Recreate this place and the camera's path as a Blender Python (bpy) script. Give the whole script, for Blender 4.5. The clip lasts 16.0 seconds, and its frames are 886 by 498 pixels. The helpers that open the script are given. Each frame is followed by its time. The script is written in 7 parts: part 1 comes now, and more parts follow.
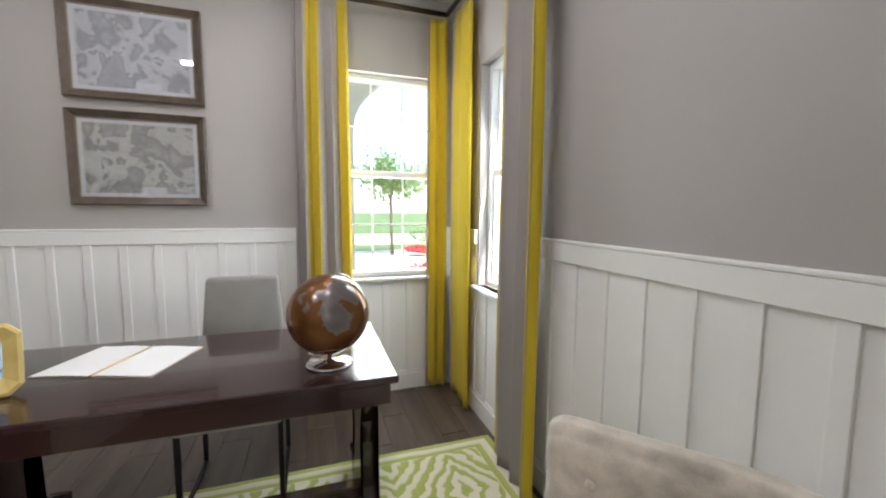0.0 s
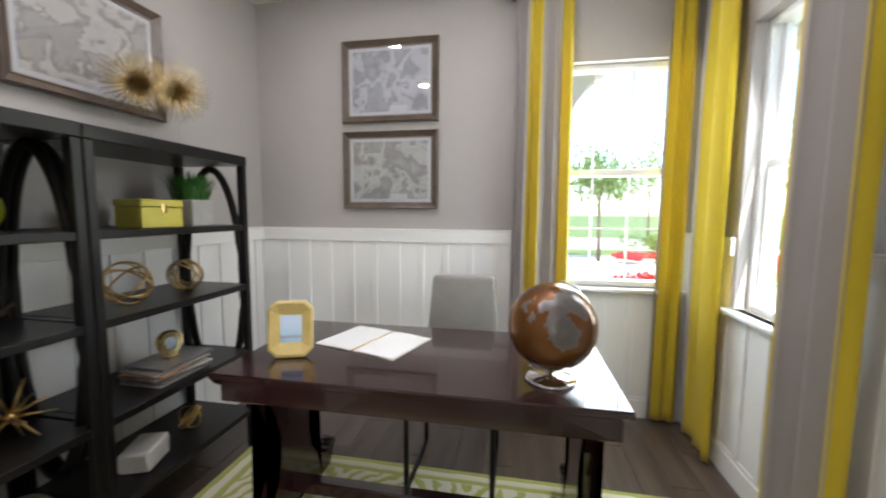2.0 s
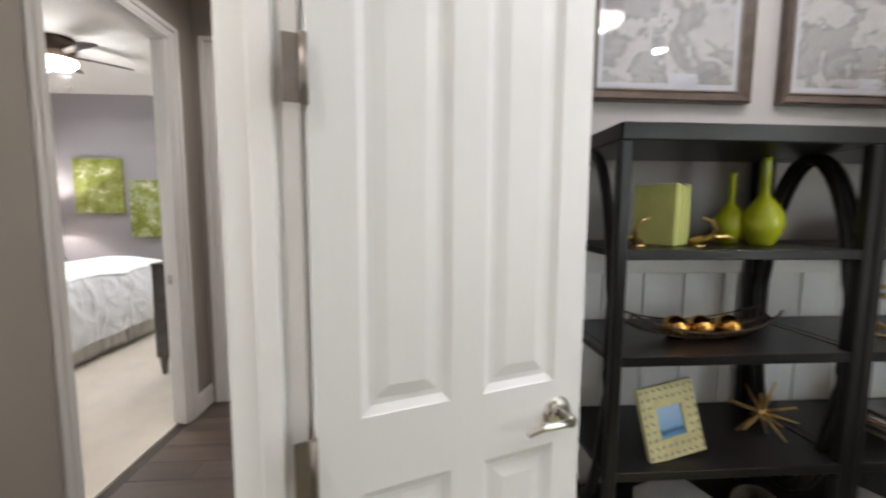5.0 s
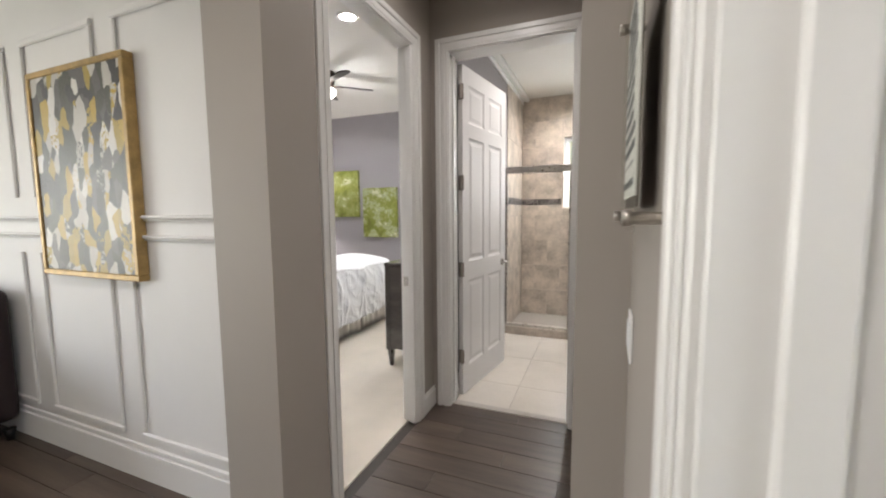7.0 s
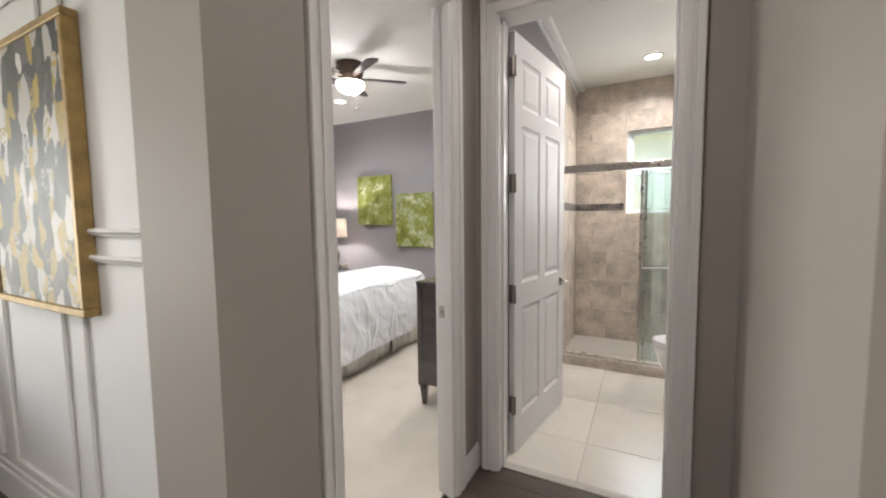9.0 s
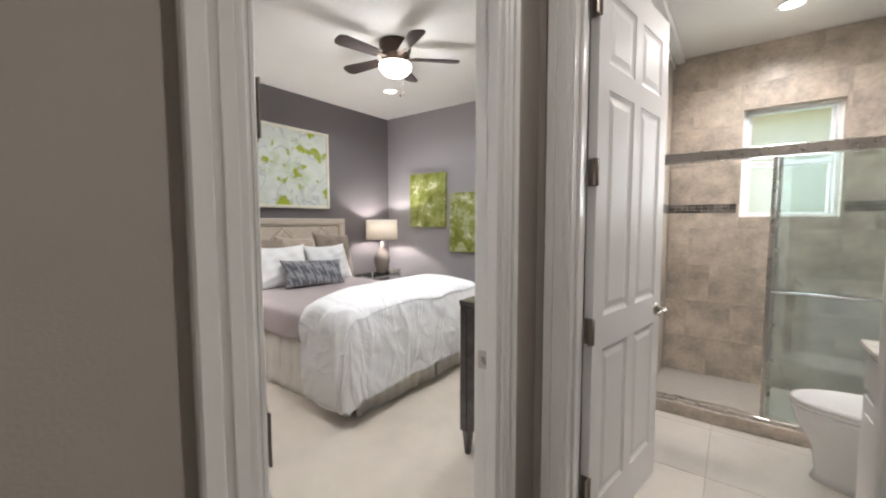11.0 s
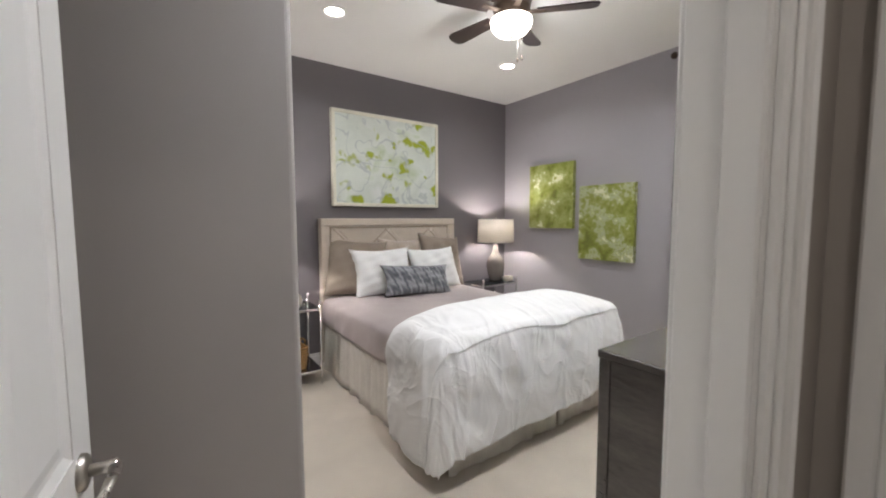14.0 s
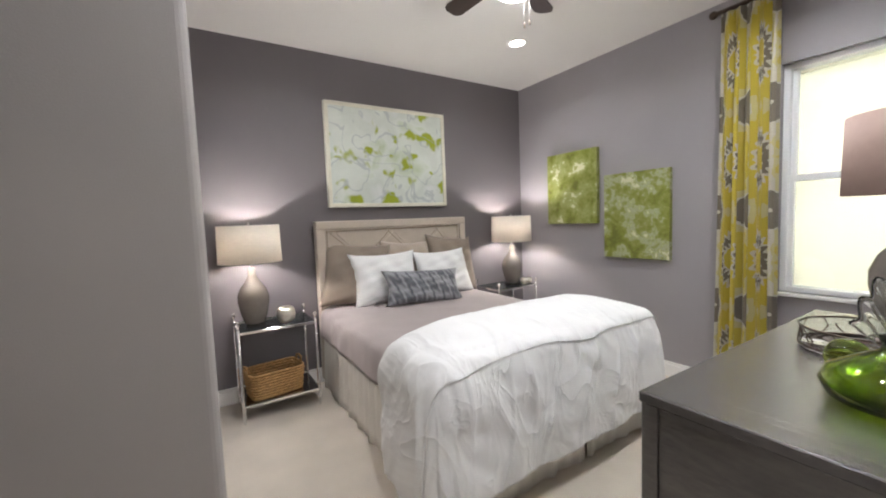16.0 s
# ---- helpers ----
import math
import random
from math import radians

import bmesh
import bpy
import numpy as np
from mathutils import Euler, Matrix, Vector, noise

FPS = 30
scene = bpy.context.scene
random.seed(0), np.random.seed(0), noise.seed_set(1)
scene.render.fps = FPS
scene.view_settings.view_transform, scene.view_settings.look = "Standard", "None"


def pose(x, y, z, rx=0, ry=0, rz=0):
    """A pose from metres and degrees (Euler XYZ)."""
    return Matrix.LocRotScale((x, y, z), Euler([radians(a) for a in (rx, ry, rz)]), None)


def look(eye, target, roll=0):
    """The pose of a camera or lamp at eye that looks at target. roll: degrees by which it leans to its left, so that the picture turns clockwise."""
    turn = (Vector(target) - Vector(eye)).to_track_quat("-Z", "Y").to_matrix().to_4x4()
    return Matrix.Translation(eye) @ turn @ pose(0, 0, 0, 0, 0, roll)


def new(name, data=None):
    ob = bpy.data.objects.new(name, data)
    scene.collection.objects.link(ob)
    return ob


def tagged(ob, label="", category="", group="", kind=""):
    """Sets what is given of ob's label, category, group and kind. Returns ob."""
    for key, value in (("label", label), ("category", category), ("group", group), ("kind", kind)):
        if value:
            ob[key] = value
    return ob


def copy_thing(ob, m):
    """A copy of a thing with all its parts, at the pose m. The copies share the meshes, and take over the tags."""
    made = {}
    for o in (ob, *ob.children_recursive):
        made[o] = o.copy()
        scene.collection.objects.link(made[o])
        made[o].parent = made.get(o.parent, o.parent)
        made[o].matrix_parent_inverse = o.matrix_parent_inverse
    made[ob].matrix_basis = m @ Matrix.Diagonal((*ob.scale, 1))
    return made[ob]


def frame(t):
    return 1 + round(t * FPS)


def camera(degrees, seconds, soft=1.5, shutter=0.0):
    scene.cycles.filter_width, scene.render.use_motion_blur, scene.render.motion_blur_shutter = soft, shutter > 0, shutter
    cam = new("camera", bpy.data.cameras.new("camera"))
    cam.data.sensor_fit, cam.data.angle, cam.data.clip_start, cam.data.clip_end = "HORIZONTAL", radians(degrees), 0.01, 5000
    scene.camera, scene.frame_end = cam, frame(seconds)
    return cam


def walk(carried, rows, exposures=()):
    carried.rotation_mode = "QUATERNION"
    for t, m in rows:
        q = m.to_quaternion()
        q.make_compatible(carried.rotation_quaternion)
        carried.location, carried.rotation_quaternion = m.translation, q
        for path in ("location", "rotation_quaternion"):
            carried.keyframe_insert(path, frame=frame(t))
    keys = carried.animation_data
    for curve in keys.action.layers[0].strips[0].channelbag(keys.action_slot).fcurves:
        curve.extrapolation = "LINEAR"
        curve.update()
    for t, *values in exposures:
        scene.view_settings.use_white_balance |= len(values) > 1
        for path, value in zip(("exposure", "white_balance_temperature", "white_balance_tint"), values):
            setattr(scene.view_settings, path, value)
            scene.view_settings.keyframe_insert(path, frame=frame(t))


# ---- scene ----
cam = camera(97.53, 16.0, soft=2.0, shutter=0.4)
PATH = [
    (0, (0.428, -1.08, 1.321), (2.316, -1.71, 1.129), 0.4),
    (0.5, (0.507, -1.115, 1.305), (2.45, -1.562, 1.141), 0.3),
    (1, (0.525, -1.088, 1.312), (2.505, -1.324, 1.143), 0.3),
    (1.5, (0.527, -1.025, 1.323), (2.518, -1.007, 1.141), 0.3),
    (2, (0.557, -0.995, 1.321), (2.515, -0.633, 1.135), 0.4),
    (2.5, (0.569, -0.956, 1.33), (2.408, -0.197, 1.13), -0.3),
    (3, (0.606, -0.932, 1.326), (2.206, 0.253, 1.132), -0.0),
    (3.5, (0.567, -0.849, 1.342), (1.843, 0.681, 1.159), -0.2),
    (4, (0.496, -0.771, 1.36), (1.369, 1.019, 1.174), -0.1),
    (4.5, (0.399, -0.701, 1.355), (0.894, 1.228, 1.181), -0.3),
    (5, (0.259, -0.644, 1.357), (0.394, 1.342, 1.166), 0.3),
    (5.2, (0.202, -0.62, 1.361), (0.202, 1.369, 1.154), 0.1),
    (7.3, (-0.170, -0.278, 1.358), (-0.972, 1.559, 1.179), -0.5),
    (7.5, (-0.199, -0.233, 1.366), (-1.026, 1.595, 1.189), -0.6),
    (8, (-0.271, -0.087, 1.368), (-1.131, 1.705, 1.2), -0.9),
    (8.2, (-0.298, -0.032, 1.37), (-1.172, 1.75, 1.206), -0.8),
    (10.3, (-0.537, 0.534, 1.38), (-1.573, 2.239, 1.245), -0.7),
    (10.5, (-0.556, 0.585, 1.395), (-1.633, 2.264, 1.251), -0.6),
    (11, (-0.613, 0.747, 1.385), (-1.807, 2.346, 1.244), -0.1),
    (11.5, (-0.653, 0.884, 1.401), (-1.962, 2.39, 1.255), -0.0),
    (12, (-0.73, 0.996, 1.391), (-2.137, 2.41, 1.243), 0.0),
    (12.5, (-0.821, 1.098, 1.381), (-2.312, 2.422, 1.229), 0.1),
    (13, (-0.909, 1.174, 1.4), (-2.458, 2.429, 1.246), 0.0),
    (13.5, (-0.994, 1.257, 1.413), (-2.585, 2.459, 1.259), 0.1),
    (14, (-1.059, 1.309, 1.407), (-2.684, 2.466, 1.258), -0.2),
    (14.5, (-1.125, 1.37, 1.405), (-2.78, 2.484, 1.259), -0.7),
    (15, (-1.173, 1.456, 1.395), (-2.851, 2.535, 1.253), -1.3),
    (15.5, (-1.224, 1.544, 1.394), (-2.913, 2.605, 1.25), -1.8),
    (16, (-1.294, 1.629, 1.397), (-2.983, 2.691, 1.249), -2.2),
]
EXPOSURES = [(0.0, 2.42), (2.0, 2.52), (3.5, 2.72), (5.0, 2.72), (8.0, 2.68), (10.5, 2.6), (12.0, 2.38), (14.0, 2.34), (16.0, 2.38)]
walk(cam, [(t, look(eye, target, roll)) for t, eye, target, roll in PATH], EXPOSURES)

# ---- world and light ----
world = bpy.data.worlds.new("sky")
scene.world = world
world.use_nodes = True
wn = world.node_tree.nodes
sky = wn.new("ShaderNodeTexSky")
sky.sky_type, sky.sun_disc = "NISHITA", False
sky.sun_elevation, sky.sun_rotation = radians(60), radians(253)
world.node_tree.links.new(sky.outputs[0], wn["Background"].inputs[0])
wn["Background"].inputs[1].default_value = 0.115
sun = new("sun", bpy.data.lights.new("sun", "SUN"))
sun.data.energy, sun.data.angle, sun.data.color = 3.2, radians(0.5), (1.0, 0.95, 0.88)
sun.matrix_world = look((-5.5, -1.7, 10.0), (0, 0, 0))


def lamp(name, kind, m, energy, color=(1, 0.9, 0.78), size=0.1, size_y=None, spread=180):
    d = bpy.data.lights.new(name, kind)
    d.energy, d.color = energy, color
    if kind == "AREA":
        d.shape = "RECTANGLE" if size_y else "DISK"
        d.size = size
        d.spread = radians(spread)
        if size_y:
            d.size_y = size_y
    else:
        d.shadow_soft_size = size
    o = new(name, d)
    o.matrix_world = m
    return o


DAY = (0.92, 0.97, 1.0)
WARM = (1.0, 0.935, 0.915)
SOFT = (0.98, 1.0, 1.05)
OFFICE = (1.0, 0.972, 1.05)
# daylight in the window openings
lamp("window_light", "AREA", look((3.36, -1.6, 1.55), (0, -1.4, 1.0)), 5.2, DAY, 0.75, 1.35)
lamp("window_light", "AREA", look((2.39, -2.27, 1.52), (2.0, 0, 0.9)), 3.4, DAY, 0.55, 1.3)
lamp("window_light", "AREA", look((-1.86, 5.35, 1.6), (-1.86, 3, 1.5)), 16, DAY, 1.0, 1.6)
lamp("window_light", "AREA", look((-0.27, 4.99, 1.85), (-0.3, 3, 1.0)), 2.9, DAY, 0.55, 0.8)
# hall cans and the bedroom one at (-2.05, 4.03) are unseen, added for brightness
CANS = [(1.28, 0.07, 2.785), (2.38, 0.07, 2.785), (1.28, -1.08, 2.785), (2.38, -1.08, 2.785), (-0.65, 1.45, 2.785), (-0.6, -0.6, 2.785), (-2.4, -0.4, 2.785),
        (-3.81, 2.34, 2.865), (-3.81, 4.03, 2.865), (-1.97, 2.30, 2.865), (-2.05, 4.03, 2.865), (-0.36, 4.3, 2.825), (-0.3, 2.95, 2.825)]
CAN_W = [1.5, 0.8, 0.7, 0.8, 0.7, 2.4, 1.3, 1.1, 1.1, 3.1, 3.2, 2.7, 1.8]
# daylight through an assumed, unseen opening in the far wall, added to brighten the hall
lamp("window_light", "AREA", look((-6.62, -1.8, 1.25), (0, -1.0, 1.2)), 20, (1.0, 0.96, 0.92), 2.2, 2.1)
for (cx, cy, cz), w in zip(CANS, CAN_W):
    lamp("can_light", "AREA", look((cx, cy, cz - 0.02), (cx, cy + 0.001, 0)), w, SOFT if cx < -1.3 and cy > 1 else OFFICE if cx > 0 else WARM, 0.12, spread=180 if cx > 0 else 150)
lamp("dome_bulb", "POINT", pose(1.62, -0.57, 2.72), 2.5, OFFICE, 0.04)
lamp("fan_bulb", "POINT", pose(-2.93, 3.19, 2.55), 2.1, SOFT, 0.09)
lamp("bedside_bulb", "POINT", pose(-4.46, 1.945, 1.27), 4.9, (1, 0.94, 0.95), 0.03)
lamp("bedside_bulb", "POINT", pose(-4.46, 4.50, 1.27), 4.9, (1, 0.94, 0.95), 0.03)


# ---- materials ----
def mat(name, col, rough=0.5, metal=0.0, var=0.06, scale=5.0, bump=0.0, bscale=120.0, sheen=0.0, stretch=(1, 1, 1), rvar=0.1, coat=0.0):
    m = bpy.data.materials.new(name)
    m.use_nodes = True
    nt = m.node_tree
    b = nt.nodes["Principled BSDF"]
    tc = nt.nodes.new("ShaderNodeTexCoord")
    mp = nt.nodes.new("ShaderNodeMapping")
    mp.inputs["Scale"].default_value = stretch
    nt.links.new(tc.outputs["Object"], mp.inputs[0])
    n1 = nt.nodes.new("ShaderNodeTexNoise")
    n1.inputs["Scale"].default_value, n1.inputs["Detail"].default_value = scale, 5
    n2 = nt.nodes.new("ShaderNodeTexNoise")
    n2.inputs["Scale"].default_value, n2.inputs["Detail"].default_value = bscale, 3
    nt.links.new(mp.outputs[0], n1.inputs[0])
    nt.links.new(mp.outputs[0], n2.inputs[0])
    oi = nt.nodes.new("ShaderNodeObjectInfo")
    add = nt.nodes.new("ShaderNodeMath")
    add.operation = "MULTIPLY_ADD"
    nt.links.new(n2.outputs[0], add.inputs[0])
    add.inputs[1].default_value = 0.35
    nt.links.new(n1.outputs[0], add.inputs[2])
    ramp = nt.nodes.new("ShaderNodeMapRange")
    ramp.inputs["From Min"].default_value, ramp.inputs["From Max"].default_value = 0.45, 0.9
    ramp.inputs["To Min"].default_value, ramp.inputs["To Max"].default_value = 1 - var, 1 + var
    nt.links.new(add.outputs[0], ramp.inputs[0])
    mul = nt.nodes.new("ShaderNodeVectorMath")
    mul.operation = "SCALE"
    mul.inputs[0].default_value = col[:3]
    nt.links.new(ramp.outputs[0], mul.inputs["Scale"])
    nt.links.new(mul.outputs[0], b.inputs["Base Color"])
    rr = nt.nodes.new("ShaderNodeMapRange")
    rr.inputs["To Min"].default_value, rr.inputs["To Max"].default_value = max(0.02, rough - rvar * rough), min(1, rough + rvar * rough)
    nt.links.new(n1.outputs[0], rr.inputs[0])
    nt.links.new(rr.outputs[0], b.inputs["Roughness"])
    b.inputs["Metallic"].default_value = metal
    b.inputs["Sheen Weight"].default_value = sheen
    b.inputs["Coat Weight"].default_value = coat
    if bump:
        bp = nt.nodes.new("ShaderNodeBump")
        bp.inputs["Strength"].default_value, bp.inputs["Distance"].default_value = bump, 0.004
        nt.links.new(n2.outputs[0], bp.inputs["Height"])
        nt.links.new(bp.outputs[0], b.inputs["Normal"])
    m["base"] = list(col[:3])
    return m


def nodes_of(m):
    return m.node_tree, m.node_tree.nodes["Principled BSDF"]


def emit(name, col, strength):
    m = bpy.data.materials.new(name)
    m.use_nodes = True
    b = m.node_tree.nodes["Principled BSDF"]
    b.inputs["Base Color"].default_value = (*col, 1)
    b.inputs["Emission Color"].default_value = (*col, 1)
    b.inputs["Emission Strength"].default_value = strength
    return m


def glass(name, col=(1, 1, 1), rough=0.0, ior=1.45, thin=0.0):
    m = bpy.data.materials.new(name)
    m.use_nodes = True
    nt, b = nodes_of(m)
    b.inputs["Base Color"].default_value = (*col, 1)
    b.inputs["Roughness"].default_value = rough
    b.inputs["IOR"].default_value = ior
    b.inputs["Transmission Weight"].default_value = 1
    if thin:
        tr = nt.nodes.new("ShaderNodeBsdfTransparent")
        tr.inputs[0].default_value = (*col, 1)
        gl = nt.nodes.new("ShaderNodeBsdfGlossy")
        gl.inputs["Roughness"].default_value = max(rough, 0.01)
        mix = nt.nodes.new("ShaderNodeMixShader")
        mix.inputs[0].default_value = thin
        nt.links.new(tr.outputs[0], mix.inputs[1])
        nt.links.new(gl.outputs[0], mix.inputs[2])
        nt.links.new(mix.outputs[0], nt.nodes["Material Output"].inputs[0])
    return m


GREY = mat("grey_paint", (0.40, 0.375, 0.358), 0.6, var=0.03, scale=1.5, bump=0.12, bscale=260)
HALLGREY = mat("hall_taupe_paint", (0.36, 0.325, 0.29), 0.6, var=0.03, scale=1.5, bump=0.12, bscale=260)
LILAC = mat("bedroom_grey_paint", (0.33, 0.31, 0.32), 0.62, var=0.03, scale=1.5, bump=0.12, bscale=260)
ACCENT = mat("dark_accent_paint", (0.16, 0.145, 0.15), 0.6, var=0.03, scale=1.5, bump=0.12, bscale=260)
TRIM = mat("white_trim_paint", (0.80, 0.79, 0.77), 0.32, var=0.02, scale=3, bump=0.03, bscale=90)
CEIL = mat("ceiling_paint", (0.78, 0.76, 0.72), 0.8, var=0.02, scale=2, bump=0.35, bscale=70)
DOORW = mat("white_door_paint", (0.76, 0.75, 0.74), 0.42, var=0.02, scale=3, bump=0.04, bscale=70, stretch=(1, 1, 0.15))
HINGE = mat("satin_nickel_hinge", (0.30, 0.265, 0.235), 0.42, 1.0, var=0.08, scale=30, bump=0.02)
NICKEL = mat("brushed_nickel", (0.55, 0.52, 0.48), 0.28, 1.0, var=0.05, scale=30, bump=0.02)
BRONZE = mat("dark_bronze", (0.09, 0.065, 0.05), 0.4, 0.8, var=0.1, scale=20)
CHROME = mat("chrome", (0.8, 0.8, 0.8), 0.06, 1.0, var=0.02, scale=20)
GOLD = mat("brushed_gold", (0.62, 0.42, 0.17), 0.3, 1.0, var=0.12, scale=14, bump=0.05)
BRASS = mat("pale_brass", (0.75, 0.58, 0.30), 0.22, 1.0, var=0.1, scale=14)
PLANK = mat("dark_wood_tile", (0.085, 0.062, 0.048), 0.32, var=0.35, scale=3.5, bump=0.12, bscale=40, stretch=(0.35, 4, 1))
GROUT = mat("dark_grout", (0.05, 0.042, 0.036), 0.8, var=0.1, scale=20)
CARPET = mat("cream_carpet", (0.66, 0.585, 0.49), 0.95, var=0.08, scale=4, bump=0.9, bscale=420, sheen=0.3)
BTILE = mat("cream_floor_tile", (0.62, 0.58, 0.52), 0.22, var=0.06, scale=4, bump=0.03, bscale=50)
BGROUT = mat("light_grout", (0.42, 0.39, 0.35), 0.8, var=0.06, scale=30)
STILE = mat("beige_shower_tile", (0.52, 0.455, 0.385), 0.3, var=0.34, scale=6, bump=0.05, bscale=40)
BLACKW = mat("black_wood", (0.009, 0.008, 0.008), 0.3, var=0.25, scale=6, bump=0.05, bscale=60, stretch=(1, 1, 0.2))
ESPRESSO = mat("espresso_wood", (0.028, 0.010, 0.010), 0.18, var=0.3, scale=4, bump=0.02, bscale=60, stretch=(3, 0.3, 1), coat=0.5)
GREYFAB = mat("grey_upholstery", (0.27, 0.255, 0.235), 0.9, var=0.08, scale=12, bump=0.5, bscale=500, sheen=0.3)
LINEN = mat("beige_linen", (0.56, 0.485, 0.40), 0.9, var=0.06, scale=10, bump=0.5, bscale=500, sheen=0.3)
CREAMFAB = mat("cream_velvet", (0.52, 0.47, 0.40), 0.85, var=0.3, scale=14, bump=0.3, bscale=300, sheen=0.5)
WHITEFAB = mat("white_cotton", (0.82, 0.82, 0.81), 0.9, var=0.03, scale=6, bump=0.25, bscale=350, sheen=0.2)
MAUVE = mat("mauve_coverlet", (0.40, 0.34, 0.33), 0.85, var=0.05, scale=6, bump=0.4, bscale=300, sheen=0.3)
SKIRT = mat("cream_bedskirt", (0.78, 0.75, 0.69), 0.9, var=0.05, scale=6, bump=0.3, bscale=300)
TAUPEFAB = mat("taupe_pillow", (0.265, 0.215, 0.17), 0.9, var=0.05, scale=8, bump=0.4, bscale=400, sheen=0.1)
DRESSER = mat("dark_grey_oak", (0.062, 0.053, 0.048), 0.26, var=0.35, scale=4, bump=0.8, bscale=36, stretch=(0.6, 9, 2), coat=0.85)
nodes_of(DRESSER)[1].inputs["Specular IOR Level"].default_value = 0.6
nodes_of(DRESSER)[1].inputs["Coat Roughness"].default_value = 0.22
SHADE = mat("linen_lampshade", (0.80, 0.74, 0.65), 0.9, var=0.05, scale=30, bump=0.3, bscale=500, stretch=(1, 1, 3))
PORCELAIN = mat("white_porcelain", (0.82, 0.81, 0.79), 0.08, var=0.01, scale=3)
WINW = mat("white_vinyl", (0.82, 0.83, 0.84), 0.35, var=0.02, scale=4)
GLASS = glass("window_glass", (0.97, 1.0, 0.99), thin=0.04)
SHOWER = glass("shower_glass", (0.93, 0.97, 0.965), thin=0.10)
nt_s, b_s = nodes_of(SHADE)
b_s.inputs["Transmission Weight"].default_value = 0.0
tl = nt_s.nodes.new("ShaderNodeBsdfTranslucent")
tl.inputs[0].default_value = (0.84, 0.79, 0.71, 1)
mx = nt_s.nodes.new("ShaderNodeMixShader")
mx.inputs[0].default_value = 0.15
nt_s.links.new(b_s.outputs[0], mx.inputs[1])
nt_s.links.new(tl.outputs[0], mx.inputs[2])
nt_s.links.new(mx.outputs[0], nt_s.nodes["Material Output"].inputs[0])




def creased(m, dist, sy, sx):
    """Adds soft ridged creases that run down the cloth."""
    nt, b = nodes_of(m)
    tc = nt.nodes.new("ShaderNodeTexCoord")
    mp = nt.nodes.new("ShaderNodeMapping")
    mp.inputs["Scale"].default_value = (sx, sy, sx)
    nt.links.new(tc.outputs["Object"], mp.inputs[0])
    n = nt.nodes.new("ShaderNodeTexNoise")
    n.inputs["Scale"].default_value, n.inputs["Detail"].default_value, n.inputs["Distortion"].default_value = 1.0, 3.0, 0.9
    nt.links.new(mp.outputs[0], n.inputs[0])
    s = nt.nodes.new("ShaderNodeMath")
    s.operation = "SUBTRACT"
    nt.links.new(n.outputs[0], s.inputs[0])
    s.inputs[1].default_value = 0.5
    a = nt.nodes.new("ShaderNodeMath")
    a.operation = "ABSOLUTE"
    nt.links.new(s.outputs[0], a.inputs[0])
    p = nt.nodes.new("ShaderNodeMath")
    p.operation = "POWER"
    nt.links.new(a.outputs[0], p.inputs[0])
    p.inputs[1].default_value = 0.6
    bp = nt.nodes.new("ShaderNodeBump")
    bp.invert = True
    bp.inputs["Strength"].default_value, bp.inputs["Distance"].default_value = 0.7, dist
    nt.links.new(p.outputs[0], bp.inputs["Height"])
    if b.inputs["Normal"].links:
        nt.links.new(b.inputs["Normal"].links[0].from_socket, bp.inputs["Normal"])
    nt.links.new(bp.outputs[0], b.inputs["Normal"])
    return m


nodes_of(BLACKW)[1].inputs["Specular IOR Level"].default_value = 0.25
PANELW = mat("eggshell_white_panelling", (0.78, 0.77, 0.76), 0.62, var=0.025, scale=3, bump=0.06, bscale=220)
GILT = mat("gilt_wood", (0.36, 0.24, 0.09), 0.45, 0.35, var=0.3, scale=18, bump=0.2, bscale=80)
COMFORT = creased(mat("white_tucked_cotton", (0.83, 0.83, 0.825), 0.9, var=0.02, scale=6, bump=0.2, bscale=350, sheen=0.2), 0.03, 4.2, 2.2)


# ---- mesh helpers ----
def box(bm, a, b, bev=0.0, m=None, seg=1):
    lo, hi = [min(p, q) for p, q in zip(a, b)], [max(p, q) for p, q in zip(a, b)]
    vs = [bm.verts.new((x, y, z)) for z in (lo[2], hi[2]) for x, y in ((lo[0], lo[1]), (hi[0], lo[1]), (hi[0], hi[1]), (lo[0], hi[1]))]
    fs = [bm.faces.new([vs[i] for i in f]) for f in ((3, 2, 1, 0), (4, 5, 6, 7), (0, 1, 5, 4), (1, 2, 6, 5), (2, 3, 7, 6), (3, 0, 4, 7))]
    if bev:
        es = list({e for f in fs for e in f.edges})
        r = bmesh.ops.bevel(bm, geom=es, offset=bev, segments=seg, affect="EDGES", profile=0.5)
        vs = list({v for v in r["verts"]} | {v for v in vs if v.is_valid})
    if m:
        for v in vs:
            v.co = m @ v.co
    return vs


def lathe(bm, prof, seg=24, m=None, cap=True):
    rings = []
    for r, z in prof:
        rings.append([bm.verts.new((r * math.cos(2 * math.pi * i / seg), r * math.sin(2 * math.pi * i / seg), z)) for i in range(seg)])
    for a, b in zip(rings, rings[1:]):
        for i in range(seg):
            bm.faces.new((a[i], a[(i + 1) % seg], b[(i + 1) % seg], b[i])).smooth = True
    if cap:
        if prof[0][0] > 1e-4:
            bm.faces.new(rings[0][::-1])
        if prof[-1][0] > 1e-4:
            bm.faces.new(rings[-1])
    if m:
        for ring in rings:
            for v in ring:
                v.co = m @ v.co


